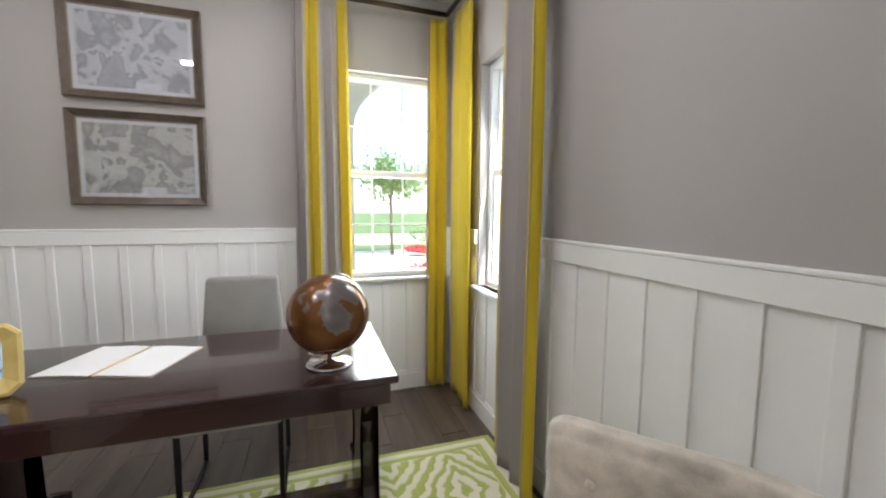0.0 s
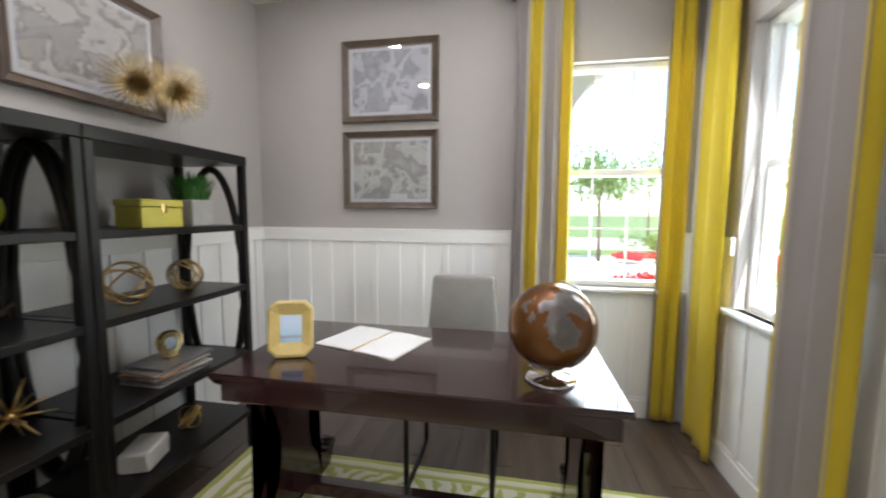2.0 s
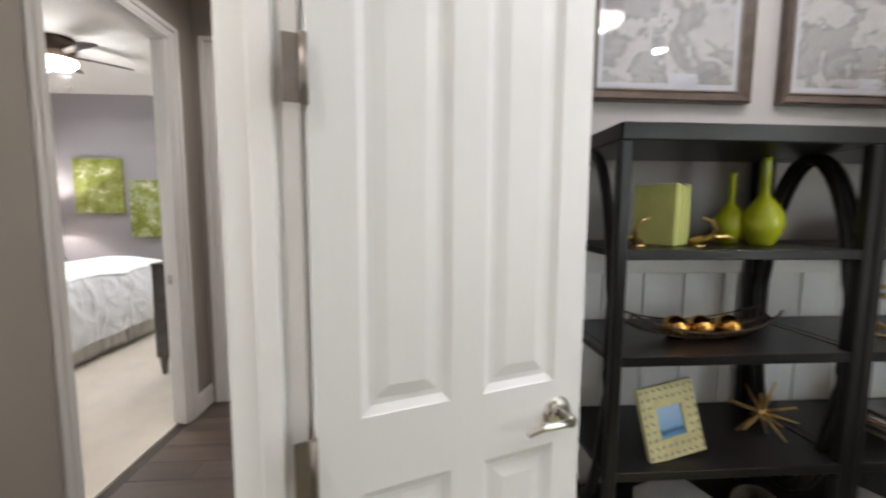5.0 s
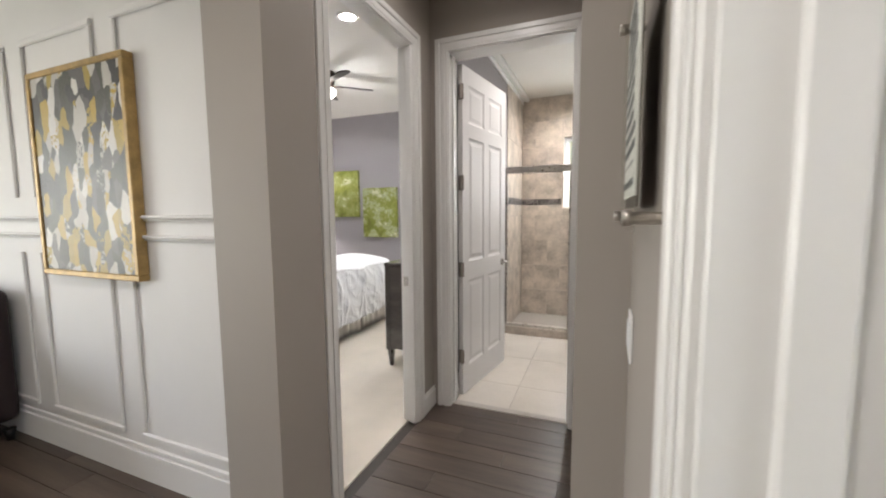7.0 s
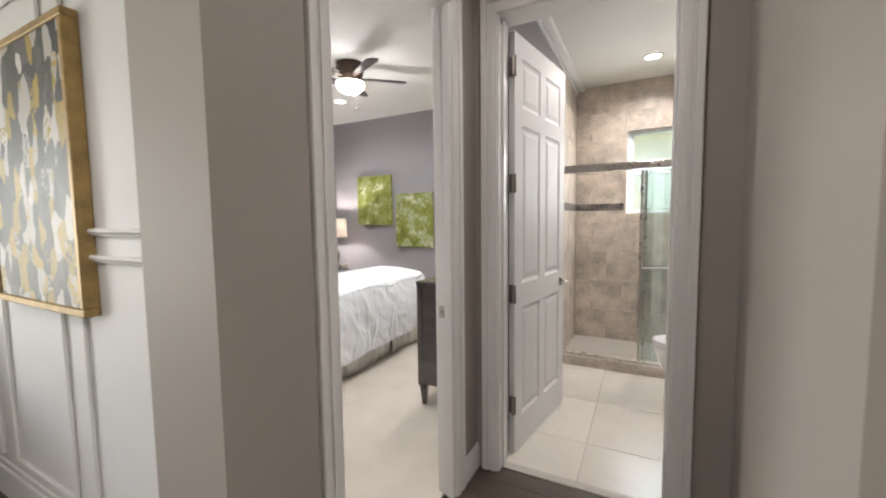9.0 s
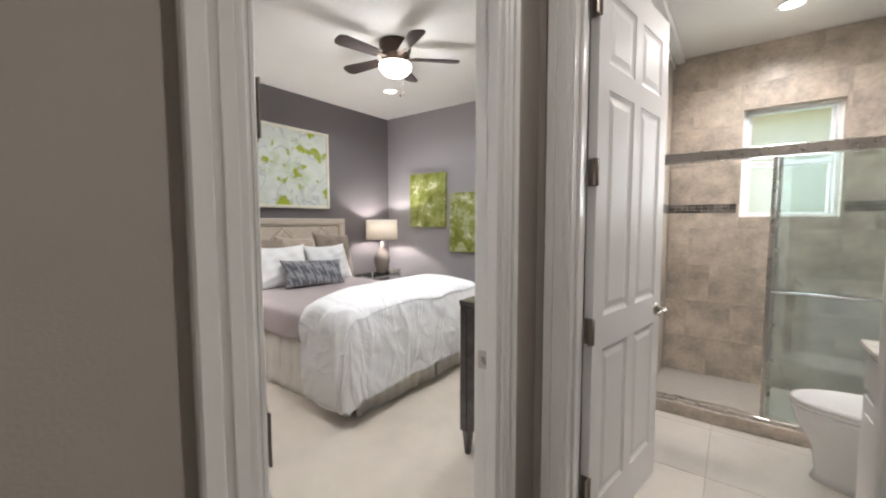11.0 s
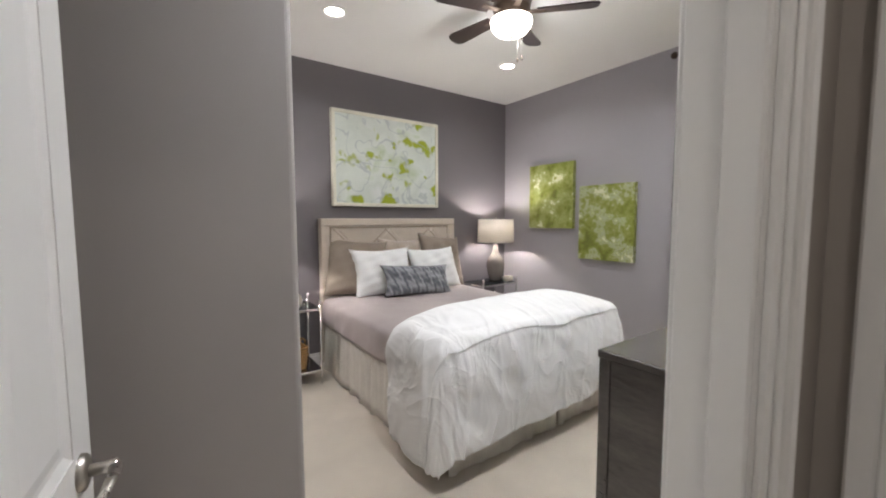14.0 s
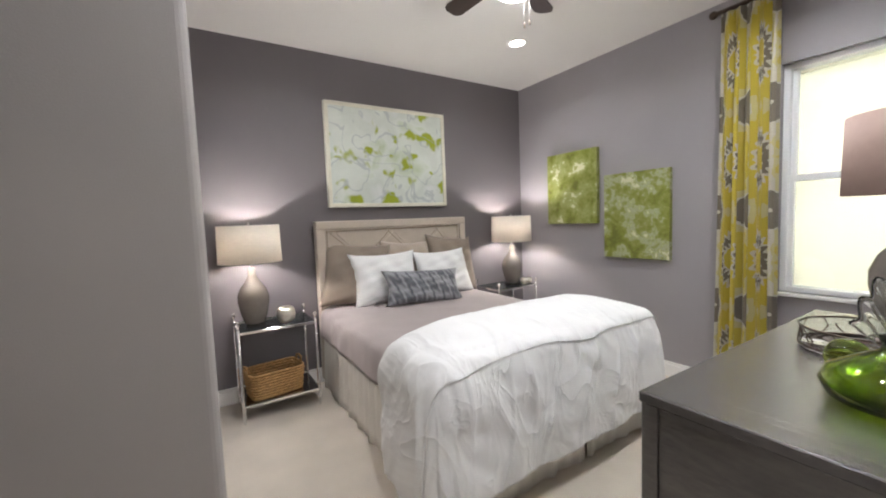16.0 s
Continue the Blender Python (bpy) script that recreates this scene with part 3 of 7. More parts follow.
for x0, x1 in ((-3.07, -2.41), (-2.26, -1.44), (-3.9, -3.24)):
    for z0, z1 in ((0.225, 1.19), (1.43, 2.30)):
        bm = B()
        for a, b in (((x0, z0), (x1, z0 + 0.035)), ((x0, z1 - 0.035), (x1, z1)), ((x0, z0 + 0.035), (x0 + 0.035, z1 - 0.035)), ((x1 - 0.035, z0 + 0.035), (x1, z1 - 0.035))):
            if x1 == -1.44 and a[0] > -1.6:
                continue
            if (z0 < 1 and a[1] > 1) or (z0 > 1 and a[1] < 1.5 and b[1] < 1.5):
                continue
            box(bm, (a[0], HN - 0.022, a[1]), (b[0], HN - 0.006, b[1]), 0.007)
        part("moulding", bm, PANELW, pan)
# crown in the bathroom
bm = B()
for a, b in (((-1.11, BY1, 2.76), (-1.04, BN, 2.83)),):
    box(bm, a, (a[0] + 0.02, b[1], 2.83), 0.004)
    box(bm, (a[0] + 0.02, a[1], 2.79), (b[0] + 0.02, b[1], 2.83), 0.012)
structure("trim_bath_crown", bm, TRIM, "white crown moulding under the bathroom ceiling", "crown moulding")


# recessed lights; the hall ones and one in the bedroom are unseen additions
CANGLOW = emit("can_lens", (1.0, 0.93, 0.84), 3)
can0 = None
for i, (cx, cy, cz) in enumerate(CANS):
    if can0 is None:
        can0 = thing("recessed_light", pose(cx, cy, cz), "round white recessed ceiling light, switched on", "ceiling light", "recessed ceiling lights")
        bm = B()
        lathe(bm, [(0.062, 0.004), (0.066, -0.004), (0.085, -0.006), (0.088, 0.004)], 28, cap=False)
        part("trim_ring", bm, TRIM, can0)
        bm = B()
        lathe(bm, [(0.0001, 0.0), (0.063, 0.001)], 28, cap=False)
        part("lens", bm, CANGLOW, can0)
    else:
        copy_thing(can0, pose(cx, cy, cz))


dome = thing("dome_light", pose(1.62, -0.57, 2.79), "flush white glass dome ceiling light, switched on", "ceiling light")
bm = B()
lathe(bm, [(0.0001, 0.0), (0.16, 0.0), (0.165, -0.012), (0.16, -0.03), (0.15, -0.032)], 36, cap=False)
part("pan", bm, NICKEL, dome)
bm = B()
lathe(bm, [(0.15, -0.028), (0.152, -0.04), (0.135, -0.065), (0.095, -0.086), (0.045, -0.096), (0.0001, -0.098)], 36, cap=False)
db = part("glass_bowl", bm, emit("lit_dome_glass", (1.0, 0.95, 0.88), 1.1), dome, "glowing frosted glass bowl")
db.visible_shadow = False


# outlets and switches
def plate(name, m, w, h, label, cat, slots):
    o = thing(name, m, label, cat)
    boxpart("cover", o, TRIM, (-w / 2, -0.006, -h / 2), (w / 2, 0, h / 2), 0.003)
    for x, z in slots:
        boxpart("rocker" if cat == "switch" else "socket", o, WINW, (x - 0.016, -0.009, z - 0.033 if cat == "switch" else z - 0.015), (x + 0.016, -0.006, z + 0.033 if cat == "switch" else z + 0.015), 0.002)
    return o


plate("wall_switch", pose(HE, 0.68, 1.06, 0, 0, -90), 0.09, 0.115, "white double wall switch on the taupe wall", "switch", [(-0.02, 0), (0.02, 0)])
plate("wall_outlet", pose(-2.3, 1.44, 0.36, 0, 0, 90), 0.075, 0.115, "white wall outlet low on the grey wall", "outlet", [(0, 0.022), (0, -0.022)])
plate("wall_outlet", pose(0.70, ON - 0.016, 1.02, 0, 0, 0), 0.115, 0.115, "white switch plate on the wainscot", "switch", [(-0.025, 0), (0.025, 0)])

# ---- pattern materials ----
def N(nt, kind, **kw):
    n = nt.nodes.new("ShaderNode" + kind)
    for k, v in kw.items():
        if k == "op":
            n.operation = v
        else:
            n.inputs[int(k[1:])].default_value = v
    return n


def M(nt, op, a, b=None):
    n = nt.nodes.new("ShaderNodeMath")
    n.operation = op
    for i, v in enumerate((a, b)):
        if v is None:
            continue
        if isinstance(v, (int, float)):
            n.inputs[i].default_value = v
        else:
            nt.links.new(v, n.inputs[i])
    return n.outputs[0]


def ramp(nt, fac, stops, const=False):
    n = nt.nodes.new("ShaderNodeValToRGB")
    if const:
        n.color_ramp.interpolation = "CONSTANT"
    el = n.color_ramp.elements
    while len(el) < len(stops):
        el.new(0.5)
    for e, (p, c) in zip(el, stops):
        e.position, e.color = p, (*c, 1)
    nt.links.new(fac, n.inputs[0])
    return n.outputs[0]


def patterned(name, build, rough=0.8, bump=0.0, bscale=300, sheen=0.0, metal=0.0):
    m = bpy.data.materials.new(name)
    m.use_nodes = True
    nt, b = nodes_of(m)
    tc = nt.nodes.new("ShaderNodeTexCoord")
    nt.links.new(build(nt, tc), b.inputs["Base Color"])
    b.inputs["Roughness"].default_value, b.inputs["Sheen Weight"].default_value, b.inputs["Metallic"].default_value = rough, sheen, metal
    if bump:
        n = nt.nodes.new("ShaderNodeTexNoise")
        n.inputs["Scale"].default_value = bscale
        nt.links.new(tc.outputs["Object"], n.inputs[0])
        bp = nt.nodes.new("ShaderNodeBump")
        bp.inputs["Strength"].default_value, bp.inputs["Distance"].default_value = bump, 0.003
        nt.links.new(n.outputs[0], bp.inputs["Height"])
        nt.links.new(bp.outputs[0], b.inputs["Normal"])
    return m


def noise(nt, vec, scale, detail=4, dist=0.0, rough=0.5):
    n = nt.nodes.new("ShaderNodeTexNoise")
    n.inputs["Scale"].default_value, n.inputs["Detail"].default_value, n.inputs["Distortion"].default_value, n.inputs["Roughness"].default_value = scale, detail, dist, rough
    nt.links.new(vec, n.inputs[0])
    return n.outputs[0]


def split(nt, vec):
    n = nt.nodes.new("ShaderNodeSeparateXYZ")
    nt.links.new(vec, n.inputs[0])
    return n.outputs


def stripe_build(nt, tc):
    u = split(nt, tc.outputs["UV"])
    w = M(nt, "ADD", u[0], M(nt, "MULTIPLY", noise(nt, tc.outputs["UV"], 3), 0.006))
    f = M(nt, "FRACT", M(nt, "DIVIDE", w, 0.31))
    c = ramp(nt, f, [(0, (0.72, 0.55, 0.03)), (0.43, (0.50, 0.44, 0.36)), (0.47, (0.40, 0.365, 0.345)), (0.93, (0.50, 0.44, 0.36))], True)
    return c


def cloth_mat(name, build, glow):
    m = patterned(name, build, 0.85, 0.4, 600, 0.3)
    nt, b = nodes_of(m)
    t = nt.nodes.new("ShaderNodeBsdfTranslucent")
    mixs = nt.nodes.new("ShaderNodeMixShader")
    mixs.inputs[0].default_value = glow
    nt.links.new(b.inputs["Base Color"].links[0].from_socket, t.inputs[0])
    nt.links.new(b.outputs[0], mixs.inputs[1])
    nt.links.new(t.outputs[0], mixs.inputs[2])
    nt.links.new(mixs.outputs[0], nt.nodes["Material Output"].inputs[0])
    return m


STRIPE = cloth_mat("yellow_grey_striped_curtain", stripe_build, 0.25)


def ikat_build(nt, tc):
    u = split(nt, tc.outputs["UV"])
    n = noise(nt, tc.outputs["UV"], 26, 3)
    j = M(nt, "MULTIPLY", M(nt, "SUBTRACT", n, 0.5), 0.07)
    fu = M(nt, "ABSOLUTE", M(nt, "SUBTRACT", M(nt, "FRACT", M(nt, "DIVIDE", u[0], 0.36)), 0.5))
    fv = M(nt, "ABSOLUTE", M(nt, "SUBTRACT", M(nt, "FRACT", M(nt, "DIVIDE", u[1], 0.68)), 0.5))

    def reach(a, b, ka, kb):
        return M(nt, "ADD", M(nt, "POWER", M(nt, "ADD", M(nt, "POWER", M(nt, "MULTIPLY", a, ka), 2), M(nt, "POWER", M(nt, "MULTIPLY", b, kb), 2)), 0.5), j)

    d = reach(fu, fv, 1.35, 1.15)
    leaf = M(nt, "MULTIPLY", M(nt, "SINE", M(nt, "MULTIPLY", M(nt, "ARCTAN2", fu, M(nt, "MULTIPLY", fv, 0.6)), 26)), 0.03)
    band = M(nt, "MULTIPLY", M(nt, "GREATER_THAN", d, 0.17), leaf)
    YEL, CRM, BRN = (0.58, 0.46, 0.05), (0.60, 0.56, 0.45), (0.18, 0.15, 0.11)
    field = ramp(nt, M(nt, "ADD", d, band), [(0, YEL), (0.15, CRM), (0.19, BRN), (0.28, CRM), (0.335, YEL), (0.56, (0.58, 0.52, 0.24)), (0.66, CRM)], True)
    corner = reach(M(nt, "SUBTRACT", 0.5, fu), M(nt, "SUBTRACT", 0.5, fv), 1.3, 1.5)
    lozenge = ramp(nt, corner, [(0, CRM), (0.03, BRN), (0.27, CRM)], True)
    mx = nt.nodes.new("ShaderNodeMix")
    mx.data_type = "RGBA"
    nt.links.new(M(nt, "LESS_THAN", corner, 0.30), mx.inputs[0])
    nt.links.new(field, mx.inputs[6])
    nt.links.new(lozenge, mx.inputs[7])
    return mx.outputs[2]


IKAT = cloth_mat("yellow_grey_ikat_curtain", ikat_build, 0.2)


def rug_build(nt, tc):
    o = split(nt, tc.outputs["Object"])
    n = M(nt, "MULTIPLY", M(nt, "SUBTRACT", noise(nt, tc.outputs["Object"], 7, 3), 0.5), 0.16)
    n2 = M(nt, "MULTIPLY", M(nt, "SUBTRACT", noise(nt, tc.outputs["Object"], 22, 2), 0.5), 0.05)
    zig = M(nt, "ABSOLUTE", M(nt, "SUBTRACT", M(nt, "FRACT", M(nt, "DIVIDE", o[1], 0.62)), 0.5))
    zig2 = M(nt, "ABSOLUTE", M(nt, "SUBTRACT", M(nt, "FRACT", M(nt, "DIVIDE", o[0], 1.1)), 0.5))
    v = M(nt, "ADD", M(nt, "ADD", M(nt, "MULTIPLY", zig, 0.62), M(nt, "MULTIPLY", zig2, 0.75)), M(nt, "ADD", n, n2))
    f = M(nt, "FRACT", M(nt, "DIVIDE", v, 0.082))
    edge = M(nt, "MAXIMUM", M(nt, "DIVIDE", M(nt, "ABSOLUTE", o[0]), 0.95), M(nt, "DIVIDE", M(nt, "ABSOLUTE", o[1]), 1.23))
    fe = M(nt, "FRACT", M(nt, "ADD", M(nt, "MULTIPLY", edge, 15.5), M(nt, "MULTIPLY", n, 2.2)))
    isb = M(nt, "GREATER_THAN", edge, 0.9)
    mixf = M(nt, "ADD", M(nt, "MULTIPLY", f, M(nt, "SUBTRACT", 1.0, isb)), M(nt, "MULTIPLY", fe, isb))
    return ramp(nt, mixf, [(0, (0.40, 0.44, 0.085)), (0.06, (0.36, 0.40, 0.07)), (0.42, (0.42, 0.45, 0.12)), (0.48, (0.68, 0.64, 0.50)), (0.95, (0.70, 0.66, 0.53))])


RUG = patterned("green_cream_rug_pile", rug_build, 0.95, 0.8, 350, 0.3)


def map_mat(name, seed, tint):
    def build(nt, tc):
        mp = nt.nodes.new("ShaderNodeMapping")
        mp.inputs["Location"].default_value = (seed * 3.7, seed * 1.9, seed)
        nt.links.new(tc.outputs["Object"], mp.inputs[0])
        a = noise(nt, mp.outputs[0], 4.2, 8, 0.4, 0.58)
        c = noise(nt, mp.outputs[0], 26, 6, 0.8, 0.65)
        v = M(nt, "ADD", a, M(nt, "MULTIPLY", M(nt, "SUBTRACT", c, 0.5), 0.10))
        t = tint
        return ramp(nt, v, [(0.36, tuple(x * 0.62 for x in t)), (0.44, tuple(x * 0.40 for x in t)), (0.462, tuple(x * 0.70 for x in t)), (0.53, tuple(x * 0.80 for x in t)), (0.548, tuple(x * 0.36 for x in t)), (0.575, tuple(x * 0.58 for x in t)), (0.7, tuple(x * 0.5 for x in t))])
    return patterned(name, build, 0.6)


FRAMEW = mat("weathered_dark_frame", (0.10, 0.075, 0.058), 0.3, var=0.3, scale=8, bump=0.15, bscale=50, stretch=(2, 2, 2))
FRAMEL = mat("weathered_grey_frame", (0.20, 0.16, 0.125), 0.45, var=0.25, scale=8, bump=0.15, bscale=50)
MATB = mat("pale_mat_board", (0.55, 0.56, 0.58), 0.8, var=0.03)
PICGLASS = glass("picture_glass", (0.98, 0.98, 0.99), thin=0.07)


def wall_map(m, w, h, seed, tint, label):
    """A framed map hanging in the local xz plane, facing -y."""
    o = thing("framed_map", m, label, "picture", "framed maps")
    f, d = 0.040, 0.034
    for n, a, b in (("frame_rail", (0, 0), (w, f)), ("frame_rail", (0, h - f), (w, h)), ("frame_stile", (0, f), (f, h - f)), ("frame_stile", (w - f, f), (w, h - f))):
        flat = n == "frame_rail"
        low = a[1] < h / 2 if flat else a[0] < w / 2
        L, edge = (w if flat else h), (0.0 if low else (h if flat else w))
        sg_ = 1 if low else -1
        bm = B()
        ends = []
        for end in (0, 1):
            ring = []
            for q, y in ((0.0, 0.0), (0.0, -d), (0.006, -d - 0.006), (f, -0.016), (f, 0.0)):
                along = q if end == 0 else L - q
                across = edge + sg_ * q
                ring.append(bm.verts.new((along, y, across) if flat else (across, y, along)))
            ends.append(ring)
        for k in range(5):
            bm.faces.new((ends[0][k], ends[0][(k + 1) % 5], ends[1][(k + 1) % 5], ends[1][k]))
        bm.faces.new(ends[0])
        bm.faces.new(ends[1][::-1])
        part(n, bm, FRAMEW, o)
    bm = B()
    for a, b in (((f, f), (w - f, f + 0.008)), ((f, h - f - 0.008), (w - f, h - f)), ((f, f + 0.008), (f + 0.008, h - f - 0.008)), ((w - f - 0.008, f + 0.008), (w - f, h - f - 0.008))):
        box(bm, (a[0], -0.0225, a[1]), (b[0], -0.01, b[1]), 0.002)
    part("inner_lip", bm, FRAMEL, o, "grey bevelled inner lip")
    boxpart("mat_board", o, MATB, (f, -0.014, f), (w - f, -0.002, h - f))
    e = f + 0.03
    boxpart("map_sheet", o, map_mat("map_print", seed, tint), (e, -0.0155, e), (w - e, -0.014, h - e), 0, "grey printed map sheet with pale land areas")
    bm = B()
    for x0, x1, z0, z1 in ((0.5, 0.68, 0.13, 0.2),):
        box(bm, (w * x0, -0.0165, h * z0), (w * x1, -0.0155, h * z1))
    part("map_cartouche", bm, MATB, o, "pale title block on the map")
    bm = B()
    box(bm, (f + 0.006, -0.021, f + 0.006), (w - f - 0.006, -0.019, h - f - 0.006))
    part("pane", bm, PICGLASS, o, "clear picture glass")
    return o


wall_map(pose(3.18, 0.20, 1.935, 0, 0, -90), 0.675, 0.54, 1, (0.62, 0.63, 0.66), "framed grey map in a dark weathered frame above another")
wall_map(pose(3.18, 0.20, 1.345, 0, 0, -90), 0.675, 0.53, 2, (0.60, 0.60, 0.56), "framed grey map in a dark weathered frame below another")
wall_map(pose(0.897, ON, 1.785, 0, 0, 0), 0.66, 0.54, 3, (0.66, 0.64, 0.61), "framed grey map above the first bookcase")
wall_map(pose(1.685, ON, 1.785, 0, 0, 0), 0.68, 0.54, 4, (0.64, 0.62, 0.58), "framed grey map above the bookcase with brass sea urchins")

# ---- rug ----
bm = B()
box(bm, (-0.95, -1.23, 0), (0.95, 1.23, 0.012), 0.004)
o = part("area_rug", bm, RUG)
o.matrix_world = pose(1.46, -0.80, 0.0)
tagged(o, "green and cream zigzag area rug under the desk", "rug")

# ---- bookcases ----
def bookcase(m, label):
    W, D, H = 0.80, 0.42, 1.61
    o = thing("bookcase", m, label, "bookcase", "black bookcases")
    p = 0.034
    for x in (0, W - p):
        for y in (0, D - p):
            boxpart("post", o, BLACKW, (x, y, 0), (x + p, y + p, H - 0.05), 0.003)
    boxpart("top", o, BLACKW, (-0.002, -0.002, H - 0.05), (W + 0.002, D + 0.002, H), 0.004)
    for z in (1.25, 0.93, 0.565, 0.225):
        bm = B()
        box(bm, (p, 0.004, z - 0.03), (W - p, D - 0.004, z), 0.002)
        box(bm, (0.004, p, z - 0.022), (p, D - p, z - 0.002))
        box(bm, (W - p, p, z - 0.022), (W - 0.004, D - p, z - 0.002))
        part("shelf", bm, BLACKW, o)
    for x in (0.014, W - 0.014):
        bm = B()
        n = 40
        ring = [(x, D / 2 + 0.172 * math.cos(2 * math.pi * i / n), 0.95 + 0.595 * math.sin(2 * math.pi * i / n)) for i in range(n)]
        tube(bm, ring, 0.02, 8, True, flat=(0.8, 1.0))
        part("side_hoop", bm, BLACKW, o, "tall oval hoop brace")
    return o


bookcase(pose(0.83, 0.425, 0), "black wooden bookcase with oval side hoops holding green vases")
bookcase(pose(1.635, 0.425, 0), "black wooden bookcase with oval side hoops holding a plant")

# ---- desk ----
desk = thing("desk", pose(2.03, -0.655, 0), "dark espresso writing desk with curved trestle ends", "desk")
boxpart("desktop", desk, ESPRESSO, (-0.345, -0.69, 0.735), (0.345, 0.69, 0.762), 0.005)
bm = B()
box(bm, (-0.325, -0.665, 0.655), (0.325, 0.665, 0.735), 0.004)
part("apron", bm, ESPRESSO, desk)
for y in (-0.61, 0.61):
    bm = B()
    prof = []
    for z, hw in ((0.655, 0.20), (0.60, 0.185), (0.50, 0.135), (0.40, 0.11), (0.30, 0.11), (0.22, 0.13), (0.16, 0.175), (0.12, 0.235), (0.10, 0.29)):
        prof.append((hw, z))
    out = prof + [(0.325, 0.115), (0.345, 0.14), (0.35, 0.115), (0.34, 0.07), (0.30, 0.012), (0.22, 0.012), (0.10, 0.05)]
    pts = [(x, z) for x, z in out] + [(-x, z) for x, z in reversed(out)]
    f0 = [bm.verts.new((x, y - 0.03, z)) for x, z in pts]
    f1 = [bm.verts.new((x, y + 0.03, z)) for x, z in pts]
    bm.faces.new(f0)
    bm.faces.new(f1[::-1])
    for i in range(len(pts)):
        j = (i + 1) % len(pts)
        bm.faces.new((f0[j], f0[i], f1[i], f1[j]))
    bmesh.ops.triangulate(bm, faces=[f for f in bm.faces if len(f.verts) > 4])
    part("trestle_leg", bm, ESPRESSO, desk, "curved trestle end with scrolled feet")
    for sx in (-1, 1):
        bm = B()
        lathe(bm, [(0.022, -0.036), (0.024, 0.036)], 16, pose(sx * 0.333, y, 0.118, 90))
        part("scroll", bm, ESPRESSO, desk)
boxpart("stretcher", desk, ESPRESSO, (-0.03, -0.585, 0.10), (0.03, 0.585, 0.16), 0.006)

# ---- desk chair ----
ch = thing("desk_chair", pose(2.42, -0.72, 0), "grey upholstered desk chair pushed under the desk", "chair")
bm = B()
vs = box(bm, (0.19, -0.215, 0.40), (0.265, 0.215, 0.972), 0.022, seg=3)
for v in bm.verts:
    k = max(0, (v.co.z - 0.4) / 0.57)
    v.co.y *= 1 - 0.2 * k
    v.co.x += 0.05 * k
for f in bm.faces:
    f.smooth = True
part("backrest", bm, GREYFAB, ch)
bm = B()
box(bm, (-0.24, -0.215, 0.39), (0.21, 0.215, 0.49), 0.025, seg=3)
for f in bm.faces:
    f.smooth = True
part("seat", bm, GREYFAB, ch)
for y in (-0.2, 0.2):
    for x in (-0.2, 0.22):
        boxpart("leg", ch, BLACKW, (x - 0.011, y - 0.011, 0.018), (x + 0.011, y + 0.011, 0.4), 0.003)
    boxpart("runner", ch, BLACKW, (-0.211, y - 0.011, 0.0), (0.231, y + 0.011, 0.018), 0.003)

# ---- armchair ----
ac = thing("armchair", pose(0.90, -1.62, 0, 0, 0, 38), "cream button-tufted tub armchair on the rug", "armchair")


def u_path(k):
    # from the front of one arm round the back to the front of the other
    L, R = 0.40, 0.29
    tot = 2 * L + math.pi * R
    s = k * tot
    if s < L:
        return (0.27 - s, -R), (0, -1)
    if s > L + math.pi * R:
        return (-0.13 + (s - L - math.pi * R), R), (0, 1)
    a = (s - L) / R
    return (-0.13 - R * math.sin(a), -R * math.cos(a)), (-math.sin(a), -math.cos(a))


bm = B()


def tub(u, v):
    (x, y), (nx, ny) = u_path(u)
    prof = [(-0.045, 0.30), (-0.05, 0.45), (-0.05, 0.62), (-0.045, 0.73), (-0.02, 0.772), (0.02, 0.777), (0.05, 0.755), (0.058, 0.68), (0.058, 0.45), (0.05, 0.16)]
    i = v * (len(prof) - 1)
    a, b = prof[int(min(i, len(prof) - 2))], prof[int(min(i, len(prof) - 2)) + 1]
    f = i - int(min(i, len(prof) - 2))
    d, z = a[0] + (b[0] - a[0]) * f, a[1] + (b[1] - a[1]) * f
    if v < 0.4:
        gx, gz = u * 15, (z - 0.36) / 0.14
        best = min((gx - gx0) ** 2 * 0.02 + (gz - gz0) ** 2 * 0.02 for gx0 in range(0, 16) for gz0 in (0, 1, 2, 3) if True)
        d += 0.016 * math.exp(-best / 0.0012) - 0.0
    end = min(u, 1 - u)
    k = min(1, end / 0.03)
    return (x + nx * d * (0.7 + 0.3 * math.sqrt(k)), y + ny * d * (0.7 + 0.3 * math.sqrt(k)), z - 0.02 * (1 - k) ** 2)


ends = surf(bm, 96, 45, tub)
bm.faces.new(ends[0])
bm.faces.new(ends[-1])
part("tub_back", bm, CREAMFAB, ac, "tufted cream velvet back and arms in one curve")
for i in range(1, 15):
    for z in (0.50, 0.64):
        (x, y), (nx, ny) = u_path(i / 15)
        bm = B()
        ball(bm, (x - nx * 0.036, y - ny * 0.036, z), 0.012, 10, 6)
        part("button", bm, CREAMFAB, ac)
bm = B()
box(bm, (-0.27, -0.26, 0.14), (0.29, 0.26, 0.34), 0.03, seg=3)
for f in bm.faces:
    f.smooth = True
part("seat_base", bm, CREAMFAB, ac)
bm = B()
surf(bm, 24, 24, lambda u, v: (-0.25 + 0.65 * u, (v - 0.5) * 0.50, 0.40 + 0.085 * ((1 - abs(2 * u - 1) ** 5) * (1 - abs(2 * v - 1) ** 5)) ** 0.4))
surf(bm, 24, 24, lambda u, v: (-0.25 + 0.65 * u, (v - 0.5) * 0.50, 0.40 - 0.05 * ((1 - abs(2 * u - 1) ** 5) * (1 - abs(2 * v - 1) ** 5)) ** 0.4))
